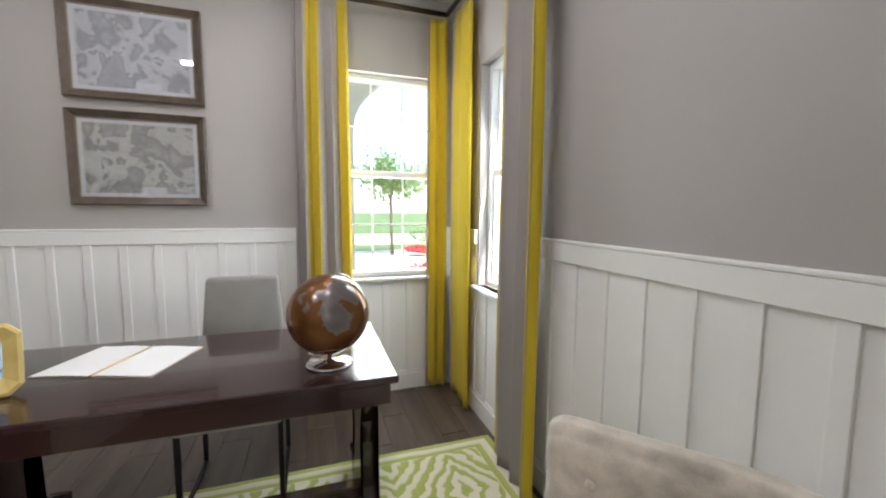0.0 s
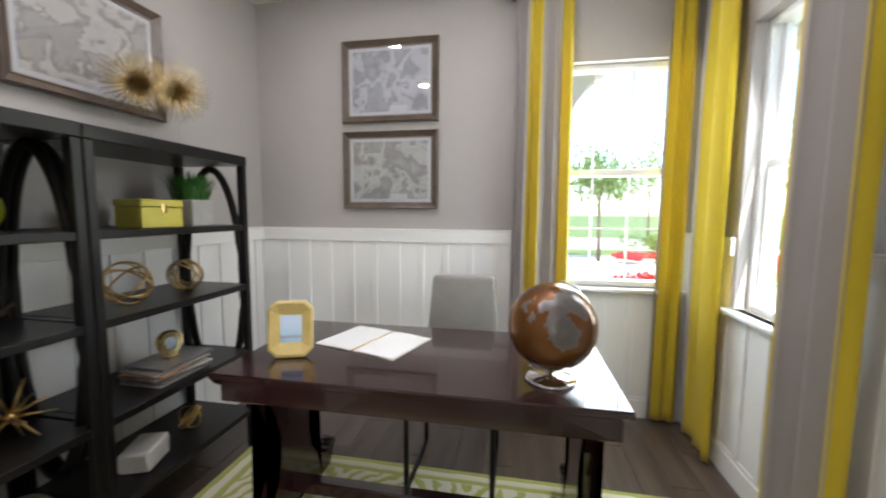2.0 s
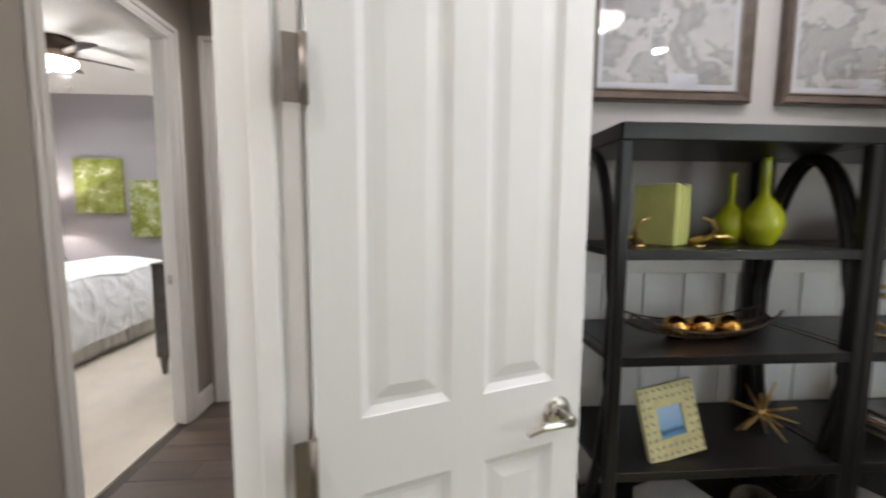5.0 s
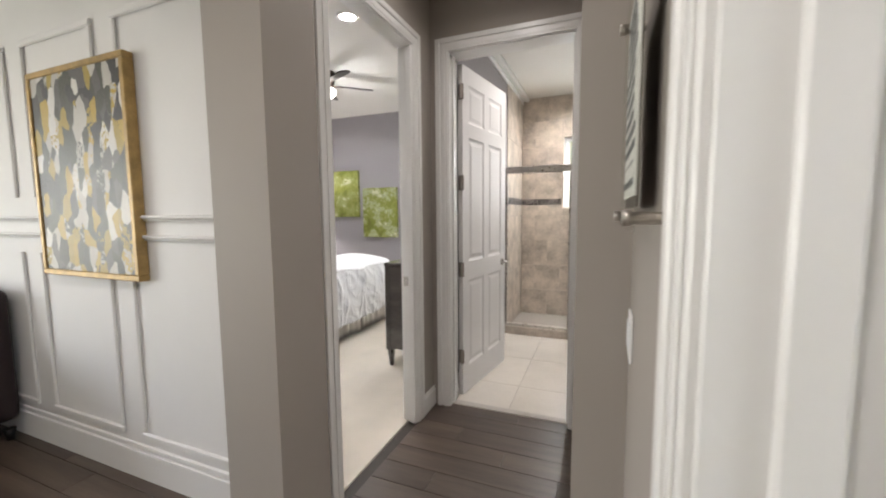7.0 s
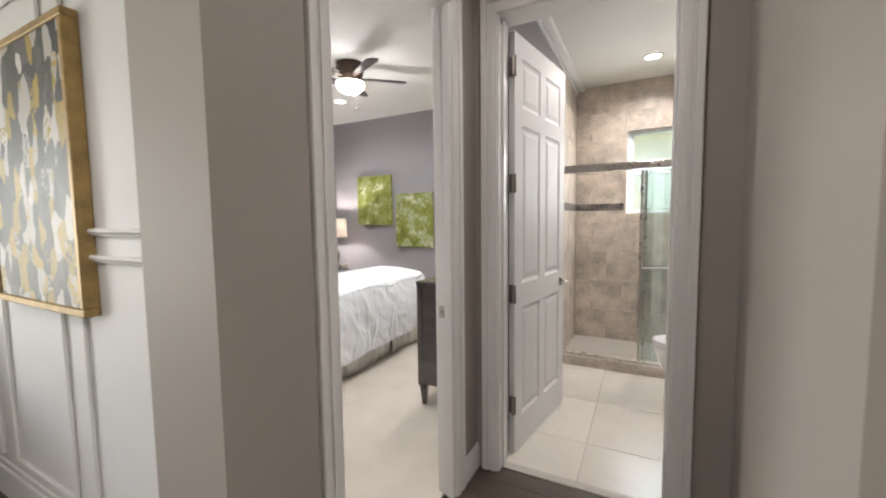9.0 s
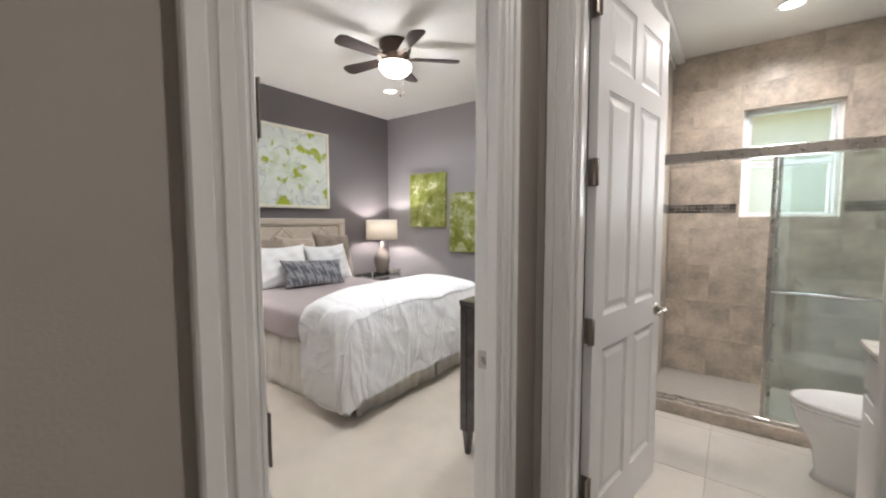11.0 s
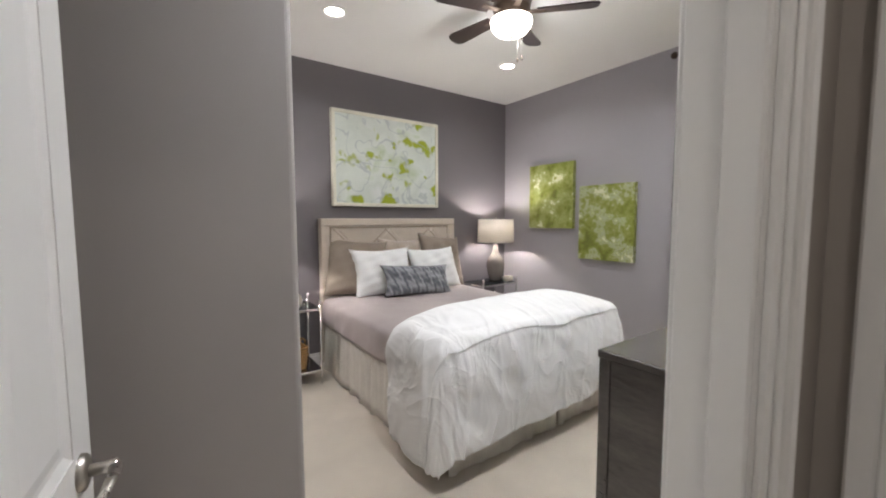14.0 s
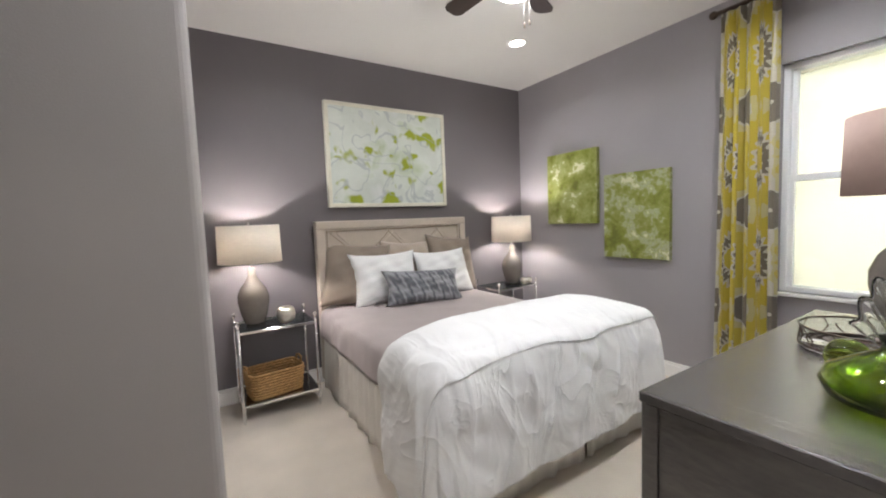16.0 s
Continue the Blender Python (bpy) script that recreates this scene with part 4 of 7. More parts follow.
cush = part("seat_cushion", bm, CREAMFAB, ac)
bm = B()
tube(bm, [(-0.25, -0.25, 0.402), (0.385, -0.25, 0.402), (0.40, -0.235, 0.402), (0.40, 0.235, 0.402), (0.385, 0.25, 0.402), (-0.25, 0.25, 0.402)], 0.006, 6)
part("piping", bm, LINEN, cush)
for x in (-0.24, 0.25):
    for y in (-0.2, 0.2):
        bm = B()
        lathe(bm, [(0.016, 0.012), (0.026, 0.15)], 12, pose(x, y, 0))
        part("leg", bm, BLACKW, ac)

# ---- curtains ----
def curtain(name, pts, z0, z1, folds, amp, material, label, flare=0.12, group="", seed=0, pinch=0.35, u0=0.0, full=2.1):
    """A hanging panel between two plan points, with soft folds; uv runs along the cloth in metres."""
    (x0, y0), (x1, y1) = pts
    L = math.hypot(x1 - x0, y1 - y0)
    dx, dy = (x1 - x0) / L, (y1 - y0) / L
    nx, ny = -dy, dx
    rnd = random.Random(seed)
    ph = [rnd.uniform(-0.6, 0.6) for _ in range(folds + 2)]
    bm = B()
    uvl = bm.loops.layers.uv.new("UVMap")
    nu, nv = folds * 14, 40
    cloth = L * full

    def f(u, v):
        k = 1 - v
        w = folds * u
        i = int(min(w, folds - 1e-6))
        p = 2 * math.pi * w + ph[i] * math.sin(math.pi * (w - i)) * 0.8
        a = amp * (pinch + (1 - pinch) * min(1, k * 5)) * (0.85 + 0.3 * math.sin(i * 2.3 + seed)) * (1 + flare * k)
        off = a * math.sin(p) + 0.010 * math.sin(3.1 * v + i + seed) * k
        s = 0.5 * L + (u - 0.5) * L * (0.92 + 0.08 * k + flare * k * k) + 0.35 * a * math.sin(2 * p)
        return Vector((x0 + dx * s + nx * off, y0 + dy * s + ny * off, z0 + (z1 - z0) * v))

    g = surf(bm, nu, nv, f)
    idx = {}
    for i, col in enumerate(g):
        for j, vert in enumerate(col):
            idx[vert] = (u0 + cloth * i / nu, (z1 - z0) * j / nv)
    for face in bm.faces:
        for lp in face.loops:
            lp[uvl].uv = idx[lp.vert]
    o = thing(name, pose(0, 0, 0), label, "curtain", group)
    c = part("panel", bm, material, o)
    sol = c.modifiers.new("thick", "SOLIDIFY")
    sol.thickness = 0.003
    return o


G1 = "striped office curtains"
PANELS = [
    ((3.08, -0.97), (3.08, -1.325), 4, 0.045, 0.17, 1.6, "yellow and grey striped curtain panel hanging to the floor"),
    ((3.125, -1.85), (3.11, -2.0), 2, 0.022, 0.285, 1.0, "narrow yellow and grey curtain panel in the window corner"),
    ((3.10, -2.03), (2.715, -2.03), 3, 0.026, 0.258, 0.46, "yellow curtain panel in the corner beside the south window"),
    ((2.225, -1.985), (1.84, -1.985), 3, 0.04, 0.13, 0.51, "yellow and grey striped curtain with a fringed edge"),
]
for i, (a, b, fo, am, u0, full, text) in enumerate(PANELS):
    curtain("curtain", (a, b), 0.018, 2.645, fo, am, STRIPE, text, group=G1, seed=i, u0=u0, full=full, flare=0.04)


def rod(name, a, b, label, finials=(1, 1), brackets=()):
    o = thing(name, pose(0, 0, 0), label, "curtain rod")
    bm = B()
    tube(bm, [a, b], 0.016, 12)
    part("pole", bm, BRONZE, o)
    for p, on in ((a, finials[0]), (b, finials[1])):
        if on:
            bm = B()
            ball(bm, p, 0.028, 14, 8)
            part("finial", bm, BRONZE, o)
    for p, q in brackets:
        bm = B()
        tube(bm, [p, q], 0.01, 8)
        part("bracket", bm, BRONZE, o)
    return o


rod("curtain_rod", (3.08, -0.90, 2.66), (3.08, -1.985, 2.66), "dark bronze curtain rod over the office window", (1, 0), [((3.08, -0.96, 2.66), (3.18, -0.96, 2.66))])
rod("curtain_rod", (3.065, -1.985, 2.662), (1.82, -1.985, 2.662), "dark bronze curtain rod over the corner window", (0, 1), [((1.86, -1.985, 2.662), (1.86, -2.08, 2.662))])

# ---- things on the desk ----
def globe_build(nt, tc):
    a = noise(nt, tc.outputs["Object"], 7.0, 5, 0.4, 0.5)
    c = noise(nt, tc.outputs["Object"], 40, 4)
    v = M(nt, "ADD", a, M(nt, "MULTIPLY", M(nt, "SUBTRACT", c, 0.5), 0.06))
    return ramp(nt, v, [(0.3, (0.15, 0.058, 0.018)), (0.545, (0.20, 0.085, 0.027)), (0.56, (0.22, 0.20, 0.195)), (0.62, (0.17, 0.155, 0.155)), (0.75, (0.23, 0.21, 0.20))])


GLOBE = patterned("bronze_globe_print", globe_build, 0.2, metal=0.5)
gl = thing("globe", pose(1.866, -1.124, 0.762), "bronze and silver desk globe on a chrome base", "globe")
bm = B()
lathe(bm, [(0.0001, 0.0), (0.082, 0.0), (0.084, 0.006), (0.078, 0.012), (0.03, 0.016), (0.012, 0.02), (0.010, 0.04), (0.0001, 0.042)], 36, cap=False)
part("base", bm, CHROME, gl, "round polished chrome base")
bm = B()
ball(bm, (0, 0, 0.187), 0.144, 48, 28)
part("ball", bm, GLOBE, gl, "glossy bronze sphere with grey continents")
bm = B()
arc = [(0.15 * math.cos(radians(t)) * 0.4, -0.15 * math.cos(radians(t)) * 0.92, 0.187 + 0.15 * math.sin(radians(t))) for t in range(-120, 81, 10)]
tube(bm, arc, 0.0035, 8)
part("meridian_arm", bm, CHROME, gl)

bk = thing("open_book", pose(2.12, -0.405, 0.762, 0, 0, 72.5), "open blank notebook lying on the desk", "book")
for s in (-1, 1):
    bm = B()
    surf(bm, 14, 8, lambda u, v: (s * u * 0.20, (v - 0.5) * 0.29, 0.004 + 0.004 * math.sin(math.pi * min(1, u * 1.3)) * (1 - u * 0.6)))
    surf(bm, 14, 8, lambda u, v: (s * u * 0.20, (v - 0.5) * 0.29, 0.002))
    part("page_block", bm, WHITEFAB, bk, "blank white pages")
bm = B()
box(bm, (-0.203, -0.147, 0), (0.203, 0.147, 0.002))
part("cover", bm, LINEN, bk)
bm = B()
tube(bm, [(0, -0.148, 0.005), (0, 0.0, 0.006), (0, 0.148, 0.005)], 0.0035, 6)
part("ribbon", bm, GOLD, bk, "tan ribbon in the gutter")

YELW = mat("pale_yellow_lacquer", (0.62, 0.47, 0.17), 0.35, var=0.12, scale=14, bump=0.05, bscale=60)


def photo_build(nt, tc):
    z = split(nt, tc.outputs["Object"])[2]
    v = M(nt, "ADD", M(nt, "MULTIPLY", z, 7.0), M(nt, "MULTIPLY", noise(nt, tc.outputs["Object"], 25, 4), 0.12))
    return ramp(nt, v, [(0.0, (0.10, 0.26, 0.52)), (0.52, (0.12, 0.30, 0.55)), (0.60, (0.05, 0.08, 0.14)), (0.68, (0.22, 0.40, 0.62)), (1.0, (0.36, 0.50, 0.70))])


PHOTO = patterned("blue_seaside_photo", photo_build, 0.25)
pf = thing("photo_frame", pose(1.885, -0.155, 0.763, -10, 0, -70), "pale yellow octagonal photo frame with a seaside photo", "photo frame")
bm = B()
W, H, c = 0.165, 0.215, 0.03
out = [(-W / 2 + c, 0), (W / 2 - c, 0), (W / 2, c), (W / 2, H - c), (W / 2 - c, H), (-W / 2 + c, H), (-W / 2, H - c), (-W / 2, c)]
inn = [(-0.04, 0.055), (0.04, 0.055), (0.04, 0.055), (0.04, 0.16), (0.04, 0.16), (-0.04, 0.16), (-0.04, 0.16), (-0.04, 0.055)]
mid = [((a * 0.8 + e * 0.2), (b * 0.8 + f * 0.2)) for (a, b), (e, f) in zip(out, inn)]
rings = [[bm.verts.new((x, y, z)) for x, z in pts] for pts, y in ((out, 0.0), (out, -0.02), (mid, -0.026), ([(x * 1.0, z) for x, z in inn], -0.010))]
for a, b in zip(rings, rings[1:]):
    for i in range(8):
        q = [a[i], a[(i + 1) % 8], b[(i + 1) % 8], b[i]]
        if len({tuple(v.co) for v in q}) == 4:
            bm.faces.new(q)
        else:
            bm.faces.new([a[i], a[(i + 1) % 8], b[i]])
bm.faces.new(rings[0])
part("frame", bm, YELW, pf)
boxpart("photo", pf, PHOTO, (-0.042, -0.0095, 0.053), (0.042, -0.007, 0.162))
bm = B()
box(bm, (-0.025, 0.0, 0.01), (0.025, 0.003, 0.17), m=pose(0, 0, 0, 0, 0, 0))
part("easel_back", bm, BLACKW, pf)

# ---- things on the bookcases ----
LIME = mat("lime_glaze", (0.40, 0.44, 0.015), 0.12, var=0.1, scale=8, coat=0.4)
LIMEBOX = mat("lime_linen", (0.56, 0.59, 0.20), 0.75, var=0.1, scale=12, bump=0.3, bscale=200)
OCHRE = mat("ochre_lacquer", (0.50, 0.45, 0.07), 0.4, var=0.1, scale=10)
CREAMLAC = mat("cream_lattice", (0.60, 0.55, 0.28), 0.5, var=0.15, scale=30, bump=0.2, bscale=80)
CONCRETE = mat("pale_concrete", (0.45, 0.44, 0.42), 0.8, var=0.12, scale=12, bump=0.2, bscale=120)
PLANT = mat("plant_green", (0.045, 0.17, 0.03), 0.5, var=0.35, scale=20)
PAPER = mat("white_paper", (0.72, 0.70, 0.67), 0.8, var=0.05, scale=20)
COPPER = mat("amber_mercury_glass", (0.72, 0.38, 0.10), 0.18, 1.0, var=0.25, scale=30, bump=0.1, bscale=60)
SILVERG = mat("crackled_mercury_glass", (0.88, 0.84, 0.74), 0.3, 1.0, var=0.2, scale=25, bump=1.0, bscale=38)


def single(name, bm, material, m, label, cat, group=""):
    o = part(name, bm, material)
    o.matrix_world = m
    return tagged(o, label, cat, group)


# box with antler bookends
o = thing("book_set", pose(1.075, 0.60, 1.25, 0, 0, 35) @ Matrix.Scale(0.9, 4), "upright lime green linen books between gold bookends", "books")
for i in range(3):
    bk_ = boxpart("book", o, LIMEBOX, (-0.062 + i * 0.042, -0.07, 0), (-0.021 + i * 0.042, 0.08, 0.222 - 0.006 * (i % 2)), 0.006)
    boxpart("page_edge", bk_, PAPER, (-0.058 + i * 0.042, -0.062, 0.214), (-0.025 + i * 0.042, 0.074, 0.2235 - 0.006 * (i % 2)))
for s in (-1, 1):
    be = thing("antler_bookend", pose(1.075 + s * 0.085, 0.60 - 0.012 * s, 1.25), "gold antler bookend beside lime green books", "bookend", "antler bookends")
    bm = B()
    box(bm, (-0.005 if s > 0 else -0.02, -0.05, 0), (0.02 if s > 0 else 0.005, 0.05, 0.006), 0.001)
    part("foot", bm, GOLD, be)
    for k, run in enumerate((((0.0, -0.03, 0.01), (0.035, -0.05, 0.03), (0.085, -0.06, 0.034), (0.125, -0.06, 0.014)),
                             ((0.01, -0.04, 0.01), (0.034, -0.06, 0.03), (0.04, -0.07, 0.055), (0.024, -0.072, 0.082), (-0.005, -0.07, 0.092)),
                             ((0.0, -0.01, 0.01), (0.03, -0.01, 0.03), (0.06, -0.015, 0.026), (0.085, -0.02, 0.012)))):
        bm = B()
        tube(bm, [(s * x, y, z) for x, y, z in run], lambda q: 0.012 * (1 - 0.7 * q), 8)
        part("tine", bm, GOLD, be)


def bottle(x, y, z, s, label, sh=1.0):
    bm = B()
    lathe(bm, [(0.0001, 0), (0.035 * s, 0), (0.04 * s, 0.006 * s), (0.062 * s, 0.05 * s), (0.068 * s, 0.085 * s), (0.06 * s, 0.125 * s), (0.034 * s, 0.165 * s), (0.016 * s, 0.19 * s), (0.013 * s, 0.235 * s * sh), (0.017 * s, 0.25 * s * sh), (0.012 * s, 0.25 * s * sh), (0.010 * s, 0.19 * s)], 32, cap=False)
    return single("bottle_vase", bm, LIME, pose(x, y, z), label, "vase", "lime bottle vases")


bottle(1.43, 0.60, 1.25, 0.90, "glossy lime green bottle vase with a slim neck", 1.3)
bottle(1.525, 0.71, 1.25, 0.84, "lime green bottle vase half hidden behind another", 1.4)
bottle(1.37, 0.67, 1.25, 0.76, "smaller lime green bottle vase standing behind", 1.3)

tr = thing("boat_tray", pose(1.23, 0.60, 0.93, 0, 0, 3), "long dark wire tray with amber glass balls", "tray")


def tray_point(u, v):
    """u along the boat from -1 to 1, v across its section from -1 to 1."""
    wide = 0.085 * (1 - 0.55 * abs(u) ** 3)
    return (u * 0.275, wide * v, 0.006 + 0.055 * abs(u) ** 2.2 + 0.036 * abs(v) ** 2.5)


for sv in (-1, 1):
    bm = B()
    tube(bm, [tray_point(k / 12, sv) for k in range(-12, 13)], 0.0035, 6)
    part("rim", bm, BRONZE, tr)
for k in (-1, 1):
    bm = B()
    tube(bm, [tray_point(k, v / 6) for v in range(-6, 7)], 0.0035, 6)
    part("end_rail", bm, BRONZE, tr)
for k in range(-11, 12):
    for lean in (-1, 1):
        bm = B()
        tube(bm, [tray_point(max(-1, min(1, (k + lean * 1.6 * v / 6) / 12)), v / 6) for v in range(-6, 7)], 0.0015, 5)
        part("wire", bm, BRONZE, tr)
bm = B()
for v in (-0.45, -0.15, 0.15, 0.45):
    tube(bm, [tray_point(k / 12, v) for k in range(-12, 13)], 0.003, 5)
part("keel_wires", bm, BRONZE, tr)
for i, x in enumerate((1.145, 1.235, 1.335)):
    bm = B()
    ball(bm, (0, 0, 0), 0.043, 24, 14)
    single("glass_ball", bm, COPPER, pose(x, 0.60, 0.965), "amber mercury glass ball lying in the tray", "ornament", "amber glass balls")

pf2 = thing("lattice_photo_frame", pose(1.105, 0.50, 0.567, -14, -6, 10) @ Matrix.Scale(1.08, 4), "square cream lattice photo frame leaning on the shelf", "photo frame")
bm = B()
for a, b in (((-0.10, 0), (0.10, 0.06)), ((-0.10, 0.15), (0.10, 0.215)), ((-0.10, 0.06), (-0.045, 0.15)), ((0.045, 0.06), (0.10, 0.15))):
    box(bm, (a[0], -0.012, a[1]), (b[0], 0.004, b[1]), 0.002)
part("frame", bm, CREAMLAC, pf2)
bm = B()
rr = random.Random(4)
for i in range(9):
    for j in range(9):
        x, z = -0.09 + i * 0.0225, 0.015 + j * 0.0235
        if abs(x) < 0.055 and 0.05 < z < 0.165:
            continue
        box(bm, (x - 0.006, -0.0135, z - 0.003), (x + 0.006, -0.0115, z + 0.003), m=Matrix.Translation((x, 0, z)) @ Matrix.Rotation(rr.choice((-0.7, 0.7)), 4, "Y") @ Matrix.Translation((-x, 0, -z)))
part("lattice_inlay", bm, GREYFAB, pf2, "small dark pierced leaf shapes")
boxpart("photo", pf2, PHOTO, (-0.046, -0.006, 0.058), (0.046, -0.003, 0.152))
boxpart("easel_back", pf2, BLACKW, (-0.03, 0.004, 0.01), (0.03, 0.007, 0.17))


def starburst(x, y, z, r, n, material, label, seed, rod_r=0.003):
    bm = B()
    rnd = random.Random(seed)
    for i in range(n):
        k = (i + 0.5) / n
        ph, th = math.acos(1 - 2 * k), math.pi * (1 + 5 ** 0.5) * i
        d = Vector((math.cos(th) * math.sin(ph), math.sin(th) * math.sin(ph), math.cos(ph)))
        tube(bm, [d * 0.004, d * r * rnd.uniform(0.85, 1.0)], lambda q: rod_r * (1 - 0.4 * q), 5)
    ball(bm, (0, 0, 0), rod_r * 3.2, 10, 6)
    return bm, pose(x, y, z), label


st = thing("star_ornament", pose(1.485, 0.60, 0.652), "gold spiked star ornament on the shelf", "ornament")
bm = B()
ball(bm, (0, 0, 0), 0.019, 14, 8)
part("hub", bm, GOLD, st)
rr = random.Random(2)
for i in range(14):
    ph, th = math.acos(1 - 2 * (i + 0.5) / 14), math.pi * (1 + 5 ** 0.5) * i
    d = Vector((math.cos(th) * math.sin(ph), math.sin(th) * math.sin(ph), math.cos(ph)))
    bm = B()
    tube(bm, [d * 0.012, d * 0.12 * rr.uniform(0.85, 1.0)], lambda q: 0.006 * (1 - 0.4 * q), 6)
    part("spike", bm, GOLD, st)
for i, (x, y, z, r) in enumerate(((2.02, 0.62, 1.865, 0.14), (2.217, 0.62, 1.89, 0.15))):
    o = thing("urchin_ornament", pose(x, y, 1.60), "brass sea-urchin ball on a thin stand atop the bookcase", "ornament", "brass urchins")
    bm, m_, _ = starburst(0, 0, 0, r * 1.05, 300, BRASS, "", i, 0.0014)
    s_ = part("burst", bm, BRASS, o)
    s_.location = (0, 0, z - 1.60)
    bm = B()
    lathe(bm, [(0.0001, 0), (0.035, 0), (0.035, 0.006), (0.003, 0.008), (0.003, z - 1.60)], 16, cap=False)
    part("stand", bm, GLASS, o, "clear acrylic stand")

# bottom shelf of the first bookcase
for i in range(3):
    bm = B()
    box(bm, (-0.11, -0.085, 0), (0.11, 0.085, 0.052), 0.014, seg=3)
    single("folded_towel", bm, PAPER, pose(1.16, 0.57, 0.225 + 0.0525 * i, 0, 0, 12 + 3 * i), "white folded linen in a neat stack", "linen", "stack of white linens")
bm = B()
ball(bm, (0, 0, 0.075), 0.078, 28, 16, (1, 1, 0.92))
lathe(bm, [(0.04, 0.0), (0.045, 0.012)], 20)
single("mercury_globe_vase", bm, SILVERG, pose(1.48, 0.58, 0.225), "round gold crackled mercury glass vase", "vase")

# second bookcase
yb = thing("lacquer_box", pose(1.985, 0.56, 1.25, 0, 0, -4) @ Matrix.Diagonal((0.74, 1, 1, 1)), "ochre yellow lacquer box with a clasp", "box")
boxpart("body", yb, OCHRE, (-0.125, -0.075, 0), (0.125, 0.075, 0.085), 0.003)
boxpart("lid", yb, OCHRE, (-0.128, -0.078, 0.087), (0.128, 0.078, 0.118), 0.004)
boxpart("clasp", yb, BRASS, (-0.012, -0.084, 0.06), (0.012, -0.078, 0.10), 0.002, "small brass clasp")
pl = thing("potted_grass", pose(2.24, 0.59, 1.25), "green grass plant in a pale square pot", "plant")
bm = B()
box(bm, (-0.065, -0.065, 0), (0.065, 0.065, 0.125), 0.004)
part("pot", bm, CONCRETE, pl)
bm = B()
rr = random.Random(9)
for i in range(420):
    x, y = rr.uniform(-0.055, 0.055), rr.uniform(-0.055, 0.055)
    h_, lean, a = rr.uniform(0.08, 0.15), rr.uniform(0.01, 0.075), math.atan2(y, x) + rr.uniform(-0.8, 0.8)
    wv = Vector((-math.sin(a), math.cos(a), 0)) * 0.0035
    p0, p1, p2 = Vector((x, y, 0.118)), Vector((x + math.cos(a) * lean * 0.4, y + math.sin(a) * lean * 0.4, 0.118 + h_ * 0.6)), Vector((x + math.cos(a) * lean * 1.2, y + math.sin(a) * lean * 1.2, 0.118 + h_))
    vs = [bm.verts.new(p) for p in (p0 - wv, p0 + wv, p1 + wv * 0.8, p1 - wv * 0.8, p2)]
    bm.faces.new(vs[:4])
    bm.faces.new((vs[3], vs[2], vs[4]))
part("grass_blades", bm, PLANT, pl)


def wire_ball(x, y, z, r, seed, label):
    bm = B()
    rnd = random.Random(seed)
    for i in range(5):
        e = Euler((rnd.uniform(0, 3.1), rnd.uniform(0, 3.1), rnd.uniform(0, 3.1))).to_matrix()
        tube(bm, [e @ Vector((r * math.cos(a * math.pi / 14), r * math.sin(a * math.pi / 14), 0)) for a in range(28)], 0.0045, 6, True)
    return single("wire_orb", bm, GOLD, pose(x, y, z + r + 0.003), label, "ornament", "gold wire orbs")


wire_ball(1.88, 0.58, 0.93, 0.088, 1, "large antique gold wire orb on the shelf")
wire_ball(2.19, 0.60, 0.93, 0.075, 5, "antique gold wire orb on the shelf")
wire_ball(2.17, 0.60, 0.225, 0.058, 8, "small antique gold wire orb on the lowest shelf")
rr = random.Random(3)
for i in range(6):
    bm = B()
    t = 0.008 + 0.004 * (i % 2)
    box(bm, (-0.14, -0.105, 0), (0.14, 0.105, t), 0.0015)
    single("magazine", bm, mat("magazine_cover", ((0.35, 0.33, 0.31), (0.16, 0.15, 0.15), (0.55, 0.53, 0.5), (0.3, 0.17, 0.1))[i % 4], 0.3, var=0.25, scale=18), pose(2.05 + rr.uniform(-0.015, 0.015), 0.58, 0.565 + i * 0.0125, 0, 0, rr.uniform(-9, 9)), "glossy magazine in a loose stack", "magazine", "stack of magazines")
AGATE = mat("pale_blue_agate", (0.42, 0.50, 0.58), 0.15, var=0.35, scale=40)
o = thing("agate_ornament", pose(2.06, 0.57, 0.642, -8, 0, -12), "gilded agate slice with a pale blue heart", "ornament")
rr = random.Random(12)
lobes = [1 + 0.06 * math.sin(3 * k * 0.26) + rr.uniform(-0.03, 0.03) for k in range(24)]
bm = B()
rings = [[bm.verts.new((q * lobes[k] * math.cos(k * math.pi / 12), y, 0.064 + 1.12 * q * lobes[k] * math.sin(k * math.pi / 12))) for k in range(24)] for q, y in ((0.028, -0.012), (0.05, -0.014), (0.058, -0.006), (0.058, 0.008), (0.05, 0.012), (0.028, 0.010))]
for a, b in zip(rings, rings[1:]):
    for k in range(24):
        bm.faces.new((a[k], a[(k + 1) % 24], b[(k + 1) % 24], b[k]))
part("gilded_rim", bm, BRASS, o, "uneven bright gold rim")
bm = B()
lathe(bm, [(0.0001, 0.009), (0.031, 0.009), (0.031, -0.011), (0.0001, -0.011)], 24, pose(0, 0, 0.064, 90), cap=False)
part("agate", bm, AGATE, o, "pale blue banded stone")
boxpart("foot", o, BRASS, (-0.028, -0.022, -0.002), (0.028, 0.022, 0.008), 0.002)
bm = B()
box(bm, (-0.085, -0.06, 0), (0.085, 0.06, 0.09), 0.012, seg=2)
for v in bm.verts:
    v.co += Vector((random.uniform(-1, 1), random.uniform(-1, 1), 0)) * 0.004
single("stone_block", bm, PAPER, pose(1.90, 0.57, 0.225, 0, 0, 20), "rough white stone bookend on the lowest shelf", "ornament")

